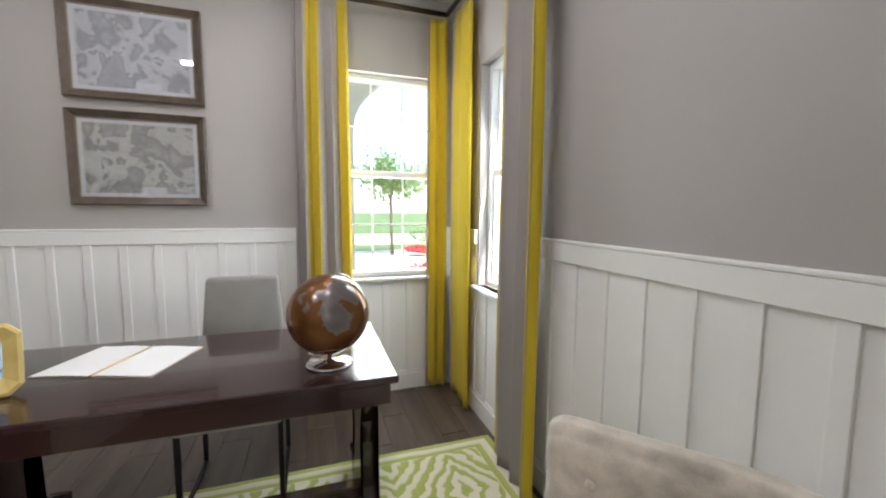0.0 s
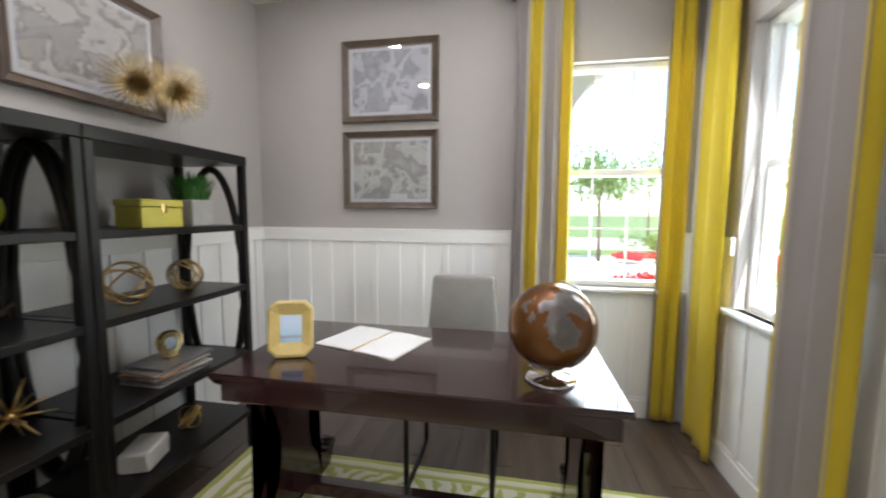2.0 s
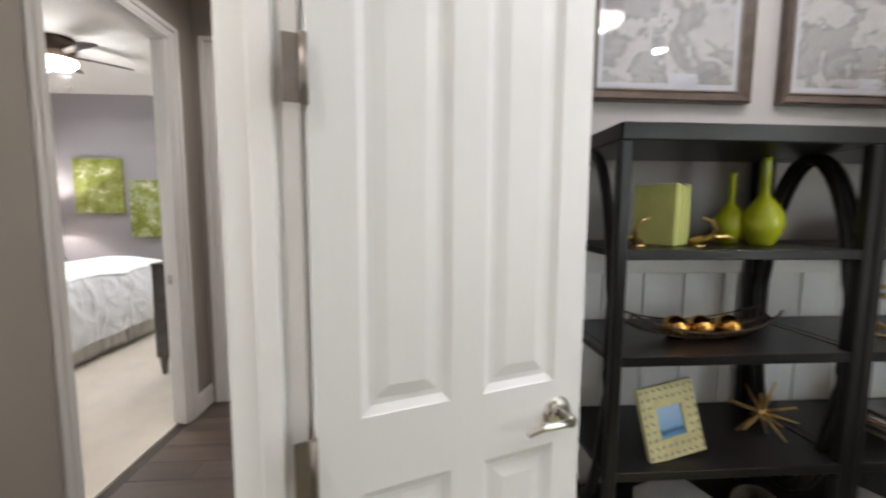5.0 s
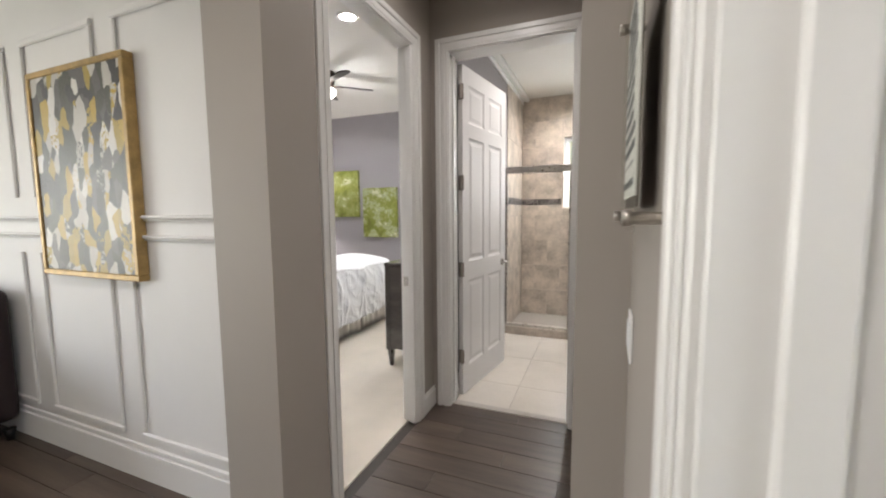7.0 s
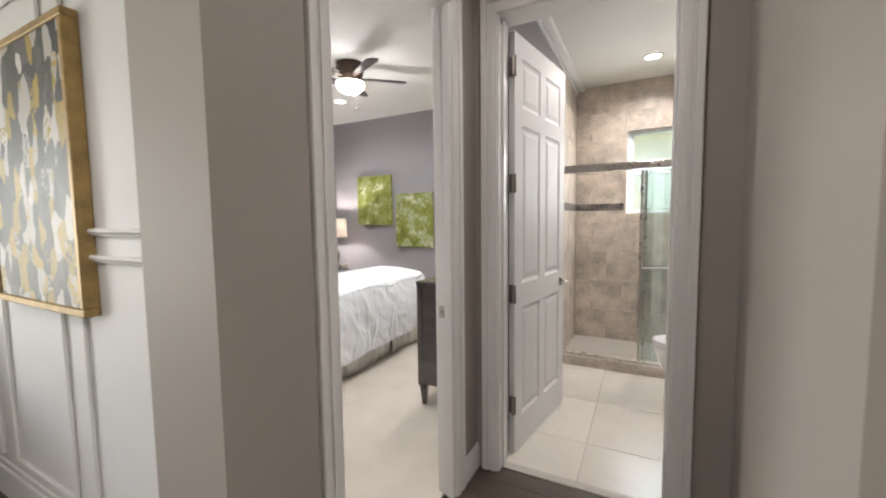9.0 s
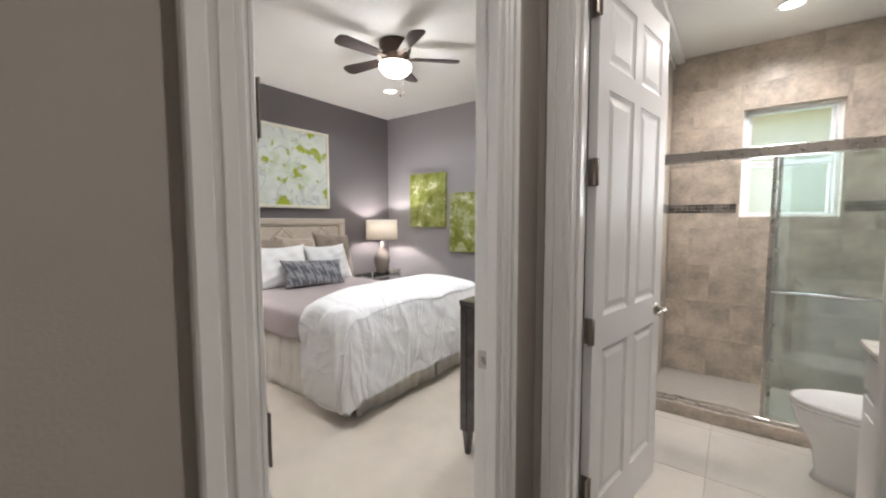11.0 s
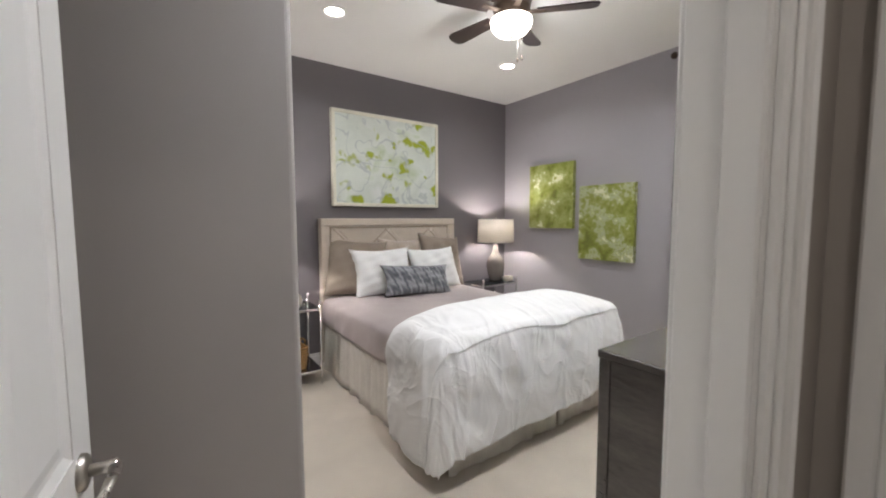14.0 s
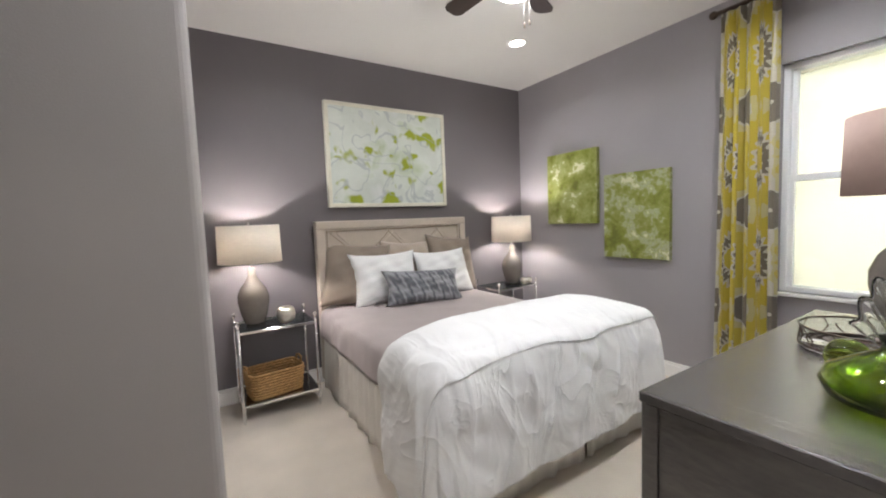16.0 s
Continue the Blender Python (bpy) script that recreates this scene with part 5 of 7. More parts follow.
# ---- hall ----
def brush_build(nt, tc):
    mp = nt.nodes.new("ShaderNodeMapping")
    mp.inputs["Scale"].default_value = (19, 1, 10)
    nt.links.new(tc.outputs["Object"], mp.inputs[0])
    wob = noise(nt, tc.outputs["Object"], 9, 3)
    addv = nt.nodes.new("ShaderNodeVectorMath")
    addv.operation = "ADD"
    nt.links.new(mp.outputs[0], addv.inputs[0])
    sc = nt.nodes.new("ShaderNodeVectorMath")
    sc.operation = "SCALE"
    sc.inputs["Scale"].default_value = 1.3
    nz = nt.nodes.new("ShaderNodeTexNoise")
    nz.inputs["Scale"].default_value = 7
    nt.links.new(tc.outputs["Object"], nz.inputs[0])
    nt.links.new(nz.outputs["Color"], sc.inputs[0])
    nt.links.new(sc.outputs[0], addv.inputs[1])
    vo = nt.nodes.new("ShaderNodeTexVoronoi")
    vo.inputs["Scale"].default_value = 1.0
    nt.links.new(addv.outputs[0], vo.inputs[0])
    s = split(nt, vo.outputs["Color"])
    v = M(nt, "ADD", s[0], M(nt, "MULTIPLY", M(nt, "SUBTRACT", noise(nt, tc.outputs["Object"], 60, 4), 0.5), 0.1))
    return ramp(nt, v, [(0, (0.014, 0.012, 0.013)), (0.25, (0.40, 0.27, 0.025)), (0.38, (0.46, 0.44, 0.40)), (0.51, (0.028, 0.03, 0.016)), (0.70, (0.34, 0.24, 0.03)), (0.79, (0.60, 0.58, 0.54)), (0.89, (0.07, 0.063, 0.062))], True)


BRUSH = patterned("abstract_brushwork", brush_build, 0.45, 0.5, 60)
art = thing("abstract_painting", pose(-2.94, HN - 0.006, 1.047), "tall abstract painting in yellow, white and grey, gold framed", "painting")
W, H, f = 0.82, 1.05, 0.03
for n, a, b in (("frame_rail", (0, 0), (W, f)), ("frame_rail", (0, H - f), (W, H)), ("frame_stile", (0, f), (f, H - f)), ("frame_stile", (W - f, f), (W, H - f))):
    boxpart(n, art, GILT, (a[0], -0.05, a[1]), (b[0], 0, b[1]), 0.004)
boxpart("canvas", art, BRUSH, (f, -0.042, f), (W - f, -0.004, H - f), 0, "loose brush marks in ochre, white, grey")

ACRYL = glass("acrylic_sheet", (0.97, 0.98, 0.97), thin=0.06)
INK = mat("grey_ink", (0.13, 0.13, 0.14), 0.6, var=0.05)
BROWNP = mat("brown_print", (0.10, 0.075, 0.06), 0.6, var=0.05)
sg = thing("wall_sign", pose(HE, 0.305, 1.335, 0, 0, -90), "white notice behind clear acrylic on steel stand-offs", "sign")
# local x runs towards -y of the world, so from the far edge to the near edge
bm = B()
box(bm, (-0.31, -0.038, -0.005), (0.05, -0.033, 0.42), 0.001)
part("acrylic_sheet", bm, ACRYL, sg, "clear acrylic sheet")
boxpart("notice", sg, PAPER, (-0.285, -0.0315, 0.048), (0.0, -0.029, 0.40), 0, "white printed notice")
boxpart("footer_band", sg, BROWNP, (-0.288, -0.0285, 0.03), (0.003, -0.027, 0.402), 0, "brown backing card")
rr = random.Random(6)
z = 0.375
while z > 0.13:
    x = -0.272 + rr.uniform(0, 0.03)
    end = -0.03 - rr.uniform(0, 0.06)
    while x < end:
        w = min(rr.uniform(0.02, 0.07), end - x)
        boxpart("text_bar", sg, INK, (x, -0.0325, z - 0.0065), (x + w, -0.0315, z + 0.0065))
        x += w + 0.008
    z -= 0.027
boxpart("rule_line", sg, INK, (-0.27, -0.0325, 0.105), (-0.06, -0.0315, 0.107))
for x0, x1 in ((-0.28, -0.255), (-0.25, -0.238), (-0.232, -0.17), (-0.16, -0.14), (-0.13, -0.05)):
    boxpart("text_bar", sg, INK, (x0, -0.0325, 0.066), (x1, -0.0315, 0.078))
for x in (-0.297, 0.04):
    for z in (0.014, 0.405):
        bm = B()
        lathe(bm, [(0.0001, 0.05), (0.010, 0.05), (0.0115, 0.048), (0.0115, 0.039), (0.009, 0.039), (0.009, 0.0)], 20, pose(x, 0, z, 90), cap=False)
        part("stand_off", bm, NICKEL, sg, "brushed steel stand-off")

LEATHER = mat("dark_brown_leather", (0.022, 0.012, 0.013), 0.35, var=0.2, scale=6, bump=0.2, bscale=90)
ls = thing("leather_armchair", pose(-3.90, 0.325, 0), "dark leather armchair in the room past the hall", "armchair")
for n, a, b in (("seat", (-0.36, -0.36, 0.12), (0.36, 0.30, 0.44)), ("backrest", (-0.51, 0.30, 0.12), (0.51, 0.49, 0.93)), ("arm", (0.36, -0.40, 0.06), (0.52, 0.32, 0.64)), ("arm", (-0.52, -0.40, 0.06), (-0.36, 0.32, 0.64))):
    bm = B()
    box(bm, a, b, 0.05, seg=3)
    for f_ in bm.faces:
        f_.smooth = True
    part(n, bm, LEATHER, ls)
for x in (-0.46, 0.46):
    for y in (-0.34, 0.44):
        bm = B()
        lathe(bm, [(0.02, 0), (0.03, 0.07)], 10, pose(x, y, 0))
        part("foot", bm, BLACKW, ls)

# ---- bathroom ----
SH_Y = 3.95
MOSAIC = mat("grey_mosaic", (0.16, 0.145, 0.135), 0.3, var=0.5, scale=60, bump=0.4, bscale=70)
bm = B()
box(bm, (-1.11, SH_Y - 0.05, 0), (0.45, SH_Y + 0.06, 0.09), 0.006)
structure("shower_curb", bm, STILE, "beige tiled shower curb", "shower curb")
sd = thing("shower_door", pose(0, 0, 0), "sliding glass shower doors in a brushed nickel frame", "shower door")
boxpart("header", sd, NICKEL, (-1.105, SH_Y - 0.03, 1.785), (0.445, SH_Y + 0.035, 1.855), 0.006)
boxpart("track", sd, NICKEL, (-1.105, SH_Y - 0.03, 0.09), (0.445, SH_Y + 0.035, 0.115), 0.003)
for x in (-1.105, 0.42):
    boxpart("wall_jamb", sd, NICKEL, (x, SH_Y - 0.025, 0.115), (x + 0.025, SH_Y + 0.03, 1.785), 0.002)
for x0, x1, y in ((-0.43, 0.40, SH_Y - 0.018), (-0.40, 0.42, SH_Y + 0.02)):
    g = boxpart("glass_panel", sd, SHOWER, (x0, y - 0.003, 0.118), (x1, y + 0.003, 1.783), 0, "clear greenish glass panel")
    g.visible_shadow = False
    for xx in (x0, x1 - 0.022):
        boxpart("panel_stile", sd, NICKEL, (xx, y - 0.009, 0.118), (xx + 0.022, y + 0.009, 1.783), 0.002)
bm = B()
tube(bm, [(-0.41, SH_Y - 0.02, 0.945), (-0.41, SH_Y - 0.065, 0.945), (0.40, SH_Y - 0.065, 0.945), (0.40, SH_Y - 0.02, 0.945)], 0.009, 10)
part("towel_bar", bm, CHROME, sd, "chrome towel bar")

# toilet
to = thing("toilet", pose(0.12, 3.56, 0, 0, 0, 90), "white toilet with closed lid beside the shower", "toilet")


def oval(z, a, b, n=32, cy=0.0):
    return [(a * math.sin(2 * math.pi * i / n), cy + b * math.cos(2 * math.pi * i / n) * (1.0 if math.cos(2 * math.pi * i / n) > 0 else 0.8), z) for i in range(n)]


def loft(bm, rings, cap=True):
    rs = [[bm.verts.new(p) for p in r] for r in rings]
    for a, b in zip(rs, rs[1:]):
        for i in range(len(a)):
            bm.faces.new((a[i], a[(i + 1) % len(a)], b[(i + 1) % len(a)], b[i])).smooth = True
    if cap:
        bm.faces.new(rs[0][::-1])
        bm.faces.new(rs[-1])


bm = B()
loft(bm, [oval(0, 0.115, 0.25, cy=0.10), oval(0.05, 0.105, 0.23, cy=0.10), oval(0.18, 0.12, 0.24, cy=0.11), oval(0.30, 0.165, 0.285, cy=0.13), oval(0.38, 0.185, 0.305, cy=0.135), oval(0.40, 0.185, 0.305, cy=0.135)])
part("bowl", bm, PORCELAIN, to)
bm = B()
loft(bm, [oval(0.403, 0.19, 0.31, cy=0.135), oval(0.418, 0.192, 0.312, cy=0.135), oval(0.422, 0.186, 0.306, cy=0.135)])
part("seat", bm, PORCELAIN, to)
bm = B()
loft(bm, [oval(0.424, 0.19, 0.31, cy=0.135), oval(0.438, 0.19, 0.31, cy=0.135), oval(0.445, 0.17, 0.29, cy=0.135)])
part("lid", bm, PORCELAIN, to)
boxpart("tank", to, PORCELAIN, (-0.22, -0.32, 0.40), (0.22, -0.13, 0.76), 0.02)
boxpart("tank_lid", to, PORCELAIN, (-0.23, -0.325, 0.76), (0.23, -0.12, 0.795), 0.01)
bm = B()
tube(bm, [(0.15, -0.13, 0.68), (0.15, -0.105, 0.68), (0.09, -0.10, 0.675)], 0.007, 8)
part("flush_lever", bm, CHROME, to)

va = thing("vanity", pose(0, 0, 0), "white bathroom vanity with a pale stone top", "vanity")
boxpart("cabinet", va, TRIM, (-0.115, 2.30, 0.09), (0.448, 3.17, 0.835), 0.004)
boxpart("toe_kick", va, TRIM, (-0.05, 2.30, 0.0), (0.448, 3.16, 0.09))
boxpart("counter", va, mat("pale_stone", (0.66, 0.63, 0.58), 0.2, var=0.12, scale=18), (-0.145, 2.285, 0.835), (0.448, 3.19, 0.868), 0.006)
for i, (y0, y1) in enumerate(((2.33, 2.73), (2.76, 3.14))):
    d_ = boxpart("door", va, TRIM, (-0.133, y0, 0.12), (-0.117, y1, 0.64), 0.003)
    boxpart("panel_field", d_, TRIM, (-0.138, y0 + 0.06, 0.18), (-0.132, y1 - 0.06, 0.58), 0.003)
    dr = boxpart("drawer", va, TRIM, (-0.133, y0, 0.67), (-0.117, y1, 0.815), 0.003)
    bm = B()
    ball(bm, (-0.15, y1 - 0.05 if i == 0 else y0 + 0.05, 0.56), 0.014, 12, 8)
    lathe(bm, [(0.006, 0), (0.006, 0.02)], 8, pose(-0.132, y1 - 0.05 if i == 0 else y0 + 0.05, 0.56, 0, -90))
    part("knob", bm, NICKEL, d_)

# ---- bedroom ----
BX0, BX1, BY_0, BY_1 = -4.62, -2.74, 2.50, 3.98     # mattress plan
TOP = 0.70
bed = thing("bed", pose(0, 0, 0), "queen bed with a beige upholstered headboard and white comforter", "bed")
bm = B()
box(bm, (-4.72, 2.47, 0.05), (-4.645, 4.01, 1.425), 0.012, seg=2)
hb = part("headboard", bm, LINEN, bed, "beige linen headboard with nailhead trim")
for n, a, b in (("border", (2.47, 1.355), (4.01, 1.425)), ("border", (2.47, 0.4), (2.545, 1.355)), ("border", (3.935, 0.4), (4.01, 1.355))):
    bm = B()
    box(bm, (-4.652, a[0], a[1]), (-4.625, b[0], b[1]), 0.010, seg=2)
    part(n, bm, LINEN, hb)
NAIL = mat("nailhead_bronze", (0.20, 0.14, 0.08), 0.35, 1.0, var=0.1, scale=20)


def nails(p, q, n):
    bm = B()
    for i in range(n):
        k = i / max(1, n - 1)
        ball(bm, (-4.64, p[0] + (q[0] - p[0]) * k, p[1] + (q[1] - p[1]) * k), 0.0065, 6, 4, (0.7, 1, 1))
    part("nailhead_row", bm, NAIL, hb, "row of small bronze nailheads")


nails((2.565, 1.335), (3.915, 1.335), 62)
nails((2.565, 0.62), (2.565, 1.32), 30)
nails((3.915, 0.62), (3.915, 1.32), 30)
ys = [2.60, 2.87, 3.14, 3.40, 3.66, 3.90]
for i, (a, b) in enumerate(zip(ys, ys[1:])):
    up = i % 2 == 0
    p, q = ((a, 1.315), (b, 1.06)) if up else ((a, 1.06), (b, 1.315))
    nails(p, q, 16)
    bm = B()
    tube(bm, [(-4.646, p[0] + 0.05, p[1]), (-4.646, q[0] + 0.05, q[1])], 0.006, 6)
    part("welt", bm, LINEN, hb)
bm = B()
box(bm, (BX0, BY_0 + 0.02, 0.16), (BX1 + 0.01, BY_1 - 0.02, 0.44), 0.02)
part("box_spring", bm, SKIRT, bed)
bm = B()
box(bm, (BX0, BY_0, 0.44), (BX1, BY_1, TOP - 0.012), 0.05, seg=3)
part("mattress", bm, WHITEFAB, bed)


def skirt(p, q, nrm, n_pleat, name="bedskirt_panel"):
    bm = B()
    L = math.hypot(q[0] - p[0], q[1] - p[1])

    def f(u, v):
        wv = 0.010 * math.sin(u * L * 22 + math.sin(u * 9) * 2) * (1 - v) + 0.004 * math.sin(u * L * 61)
        k = nrm * (wv + 0.018 * (1 - v))
        return Vector((p[0] + (q[0] - p[0]) * u, p[1] + (q[1] - p[1]) * u, 0.012 + 0.48 * v)) + Vector(k)

    surf(bm, 90, 8, f)
    o = part(name, bm, SKIRT, bed, "cream cotton bed skirt")
    o.modifiers.new("thick", "SOLIDIFY").thickness = 0.003


S = BY_0 - 0.012
skirt((BX0, S), (-3.62, S), Vector((0, -1, 0)), 8)
skirt((-3.60, S), (BX1 + 0.01, S), Vector((0, -1, 0)), 6)
skirt((BX1 + 0.035, BY_0), (BX1 + 0.035, 3.40), Vector((1, 0, 0)), 8)
skirt((BX1 + 0.035, 3.43), (BX1 + 0.035, BY_1), Vector((1, 0, 0)), 8)
skirt((BX0, BY_1 + 0.012), (BX1, BY_1 + 0.012), Vector((0, 1, 0)), 8)


def drape(name, x0, x1, y0, y1, over, top, material, label, nu, nv, wrinkle, bed_x1, flare, skew=(0.0, 0.0), foldx=None, seed=0, r=0.06, lift=0.0, thick=0.005):
    """Cloth laid over the bed: plan x0..x1 beyond the foot, y0..y1 beyond the sides; what lies past an edge falls."""
    bm = B()

    def f(u, v):
        s, t = x0 + (x1 - x0) * u, y0 + (y1 - y0) * v
        s += (v - 0.5) * (skew[0] * (1 - u) + skew[1] * u)
        if lift:
            s += u ** 3 * (0.02 * math.sin(v * 11) + 0.012 * math.sin(v * 23 + 1))
        ex = max(0.0, s - bed_x1)
        ey = min(0.0, t - BY_0) + max(0.0, t - BY_1)
        hx, hy = x1 - bed_x1, (BY_0 - y0 if ey < 0 else y1 - BY_1)
        if hx > 0.3:
            ex *= 1.02 - 0.10 * v
            if ex > 0 and abs(ey) > 0:
                # round the hanging corner off
                p, q = ex / hx, abs(ey) / hy
                k = max(p, q) / math.hypot(p, q) * (1 + 0.08 * min(p, q))
                ex, ey = ex * k, ey * k
        d = math.hypot(ex, ey)
        ds = d
        bx, by = min(s, bed_x1), min(max(t, BY_0), BY_1)
        n1 = noise_at(s * 3.1 + seed, t * 3.1, 0.3)
        n2 = noise_at(s * 9 + seed, t * 7, 1.7)
        if d < 1e-6:
            ed = min(1.0, min(t - BY_0, BY_1 - t, (bed_x1 - s)) / (0.42 if foldx else 0.10))
            z = top - 0.03 * (1 - max(0, ed)) ** 2 + wrinkle * (n1 * 1.1 + n2 * 0.4)
            if foldx:
                z += 0.035 * max(0, ed) * (2 - max(0, ed)) + 0.7 * tuck(s, t, foldx)
            if foldx:
                q = min(1.0, max(0.0, (s - x0) / 0.30))
                z += lift - (top + lift - TOP - 0.02) * (1 - q) ** 2.4
            return Vector((bx, by, z))
        dx, dy = ex / d, ey / d
        ang = math.atan2(dy, dx)
        corner = 2 * abs(dx * dy)
        out = r * (1 - math.exp(-d / r)) + flare * d * (1 + 0.9 * corner)
        along = (t if abs(dx) > abs(dy) else s)
        fold = (math.sin(along * (8 if foldx else 15) + 2.5 * n1 + ang * 5) * 0.5 + math.sin(along * (17 if foldx else 31) + seed + 3 * n2) * 0.22) * wrinkle * (1.7 if foldx else 2.2) * min(1, d / 0.18) * (1 - 0.6 * corner)
        out += fold + (tuck(s, t, foldx) * max(0.0, dx) ** 2 * (1 - corner) if foldx else 0.0)
        hq = (top - TOP - 0.02) * (1 - min(1.0, max(0.0, (s - x0) / 0.30))) ** 2.4 if foldx else 0.0
        z = top - hq - 0.03 - (ds - 0.85 * r * (1 - math.exp(-d / r))) * (1 - 0.05 * corner) + 0.008 * n2
        low = 0.022 + 0.012 * abs(n1)
        if z < low:
            out += (low - z) * 0.35
            z = low
        out += lift
        return Vector((bx + dx * out, by + dy * out, z))

    surf(bm, nu, nv, f)
    o = part(name, bm, material, bed, label)
    o.modifiers.new("thick", "SOLIDIFY").thickness = thick
    return o


def tuck(s, t, foldx):
    # sewn tucks and creases running towards the foot, stronger past the fold
    w = t + 0.05 * noise_at(s * 2.3, t * 2.0, 0.5) + 0.03 * math.sin(s * 7 + t * 3)
    a = (1 - abs(math.sin(w * 7.5))) ** 6
    b = (1 - abs(math.sin(w * 12.0 + 2.2 * s))) ** 7
    k = 0.55 + 0.45 * noise_at(s * 5, t * 4, 2.1)
    return 0.034 * (a * max(0.0, k) + 0.7 * b * max(0.0, 1 - k)) * (0.25 + 0.75 / (1 + math.exp(min(60, -(s - foldx - 0.03) / 0.02))))


def noise_at(x, y, z):
    # smooth value noise from layered sines
    return (math.sin(x * 1.7 + 1.3 * math.sin(y * 1.1 + z)) * math.cos(y * 1.9 - 0.7 * math.sin(x * 0.9)) + 0.5 * math.sin(2.9 * x - 2.3 * y + z)) * 0.6


drape("coverlet", BX0 + 0.02, -3.0, BY_0 - 0.26, BY_1 + 0.26, 0.24, TOP + 0.004, MAUVE, "mauve coverlet tucked over the mattress", 60, 70, 0.004, BX1, 0.03, seed=1, r=0.045)
drape("comforter", -3.27, BX1 + 0.74, BY_0 - 0.80, BY_1 + 0.55, 0.5, 0.825, COMFORT, "white comforter with sewn tucks over the foot of the bed", 150, 260, 0.013, BX1 + 0.02, 0.04, skew=(-0.40, 0.0), foldx=-2.56, seed=4, r=0.12, thick=0.012)
drape("comforter_turnback", -3.285, -2.60, BY_0 - 0.77, BY_1 + 0.52, 0.5, 0.825, COMFORT, "turned-back upper edge of the white comforter", 90, 220, 0.013, BX1 + 0.02, 0.04, skew=(-0.40, -0.06), foldx=-1.0, seed=4, r=0.12, lift=0.008, thick=0.006)


def pillow(m, w, h, t, material, label, welt=False, flop=0.0, seed=0):
    bm = B()
    rnd = random.Random(seed)
    ph = rnd.uniform(0, 6)

    def half(sgn):
        def f(u, v):
            a, b = 2 * u - 1, 2 * v - 1
            e = max(0.0, (1 - abs(a) ** 2.6)) ** 0.55 * max(0.0, (1 - abs(b) ** 2.6)) ** 0.55
            pin = 1 - 0.12 * (1 - abs(a) ** 2) * abs(b) ** 3
            pin2 = 1 - 0.12 * (1 - abs(b) ** 2) * abs(a) ** 3
            wr = 0.008 * math.sin(9 * a + ph + 4 * b) * e + 0.006 * math.sin(17 * b - 6 * a + ph)
            return Vector((a * w / 2 * pin2, sgn * (t / 2 * e + wr * e) + flop * b * b * 0.5, h / 2 + b * h / 2 * pin))
        return f

    surf(bm, 26, 22, half(1))
    surf(bm, 26, 22, half(-1))
    bmesh.ops.remove_doubles(bm, verts=bm.verts, dist=0.0008)
    o = part("pillow", bm, material)
    o.matrix_world = m
    return tagged(o, label, "pillow", "pillows on the bed")


PALEPILLOW = mat("pale_taupe_pillow", (0.46, 0.385, 0.315), 0.9, var=0.05, scale=8, bump=0.4, bscale=400, sheen=0.3)


def lumbar_build(nt, tc):
    o = split(nt, tc.outputs["Object"])
    n = noise(nt, tc.outputs["Object"], 10, 3)
    w = M(nt, "ADD", M(nt, "MULTIPLY", o[0], 60), M(nt, "ADD", M(nt, "MULTIPLY", M(nt, "SINE", M(nt, "ADD", M(nt, "MULTIPLY", o[2], 45), M(nt, "MULTIPLY", o[0], 70))), 1.6), M(nt, "MULTIPLY", n, 3)))
    return ramp(nt, M(nt, "ADD", M(nt, "MULTIPLY", M(nt, "SINE", w), 0.5), 0.5), [(0.0, (0.10, 0.105, 0.12)), (0.45, (0.17, 0.175, 0.19)), (0.75, (0.26, 0.265, 0.28)), (1.0, (0.30, 0.305, 0.32))])


LUMBAR = patterned("grey_woven_pattern", lumbar_build, 0.85, 0.5, 400, 0.3)
Z = TOP
pillow(pose(-4.43, 2.72, Z - 0.01, -24, 6, 76), 0.60, 0.59, 0.19, TAUPEFAB, "large taupe square pillow leaning on the headboard", seed=1)
pillow(pose(-4.51, 3.28, Z, -15, 3, 90), 0.54, 0.54, 0.16, PALEPILLOW, "taupe pillow in the middle of the headboard", seed=2)
pillow(pose(-4.48, 3.77, Z - 0.01, -17, 5, 95), 0.58, 0.58, 0.17, TAUPEFAB, "large taupe square pillow leaning beside the white ones", seed=3)
pillow(pose(-4.33, 2.99, Z - 0.01, -22, 0, 86), 0.62, 0.48, 0.18, WHITEFAB, "plump white bed pillow set before a taupe one", seed=4)
pillow(pose(-4.33, 3.60, Z - 0.01, -22, 0, 95), 0.62, 0.46, 0.18, WHITEFAB, "plump white bed pillow beside its twin", seed=5)
pillow(pose(-4.13, 3.235, Z + 0.0, -26, 3, 87), 0.74, 0.31, 0.15, LUMBAR, "grey patterned lumbar pillow in front of the others", seed=6)

# ---- nightstands and lamps ----
MIRR = mat("smoked_mirror", (0.35, 0.33, 0.32), 0.05, 1.0, var=0.03, scale=5)
TABLEG = glass("table_glass", (0.62, 0.66, 0.66), thin=0.08)


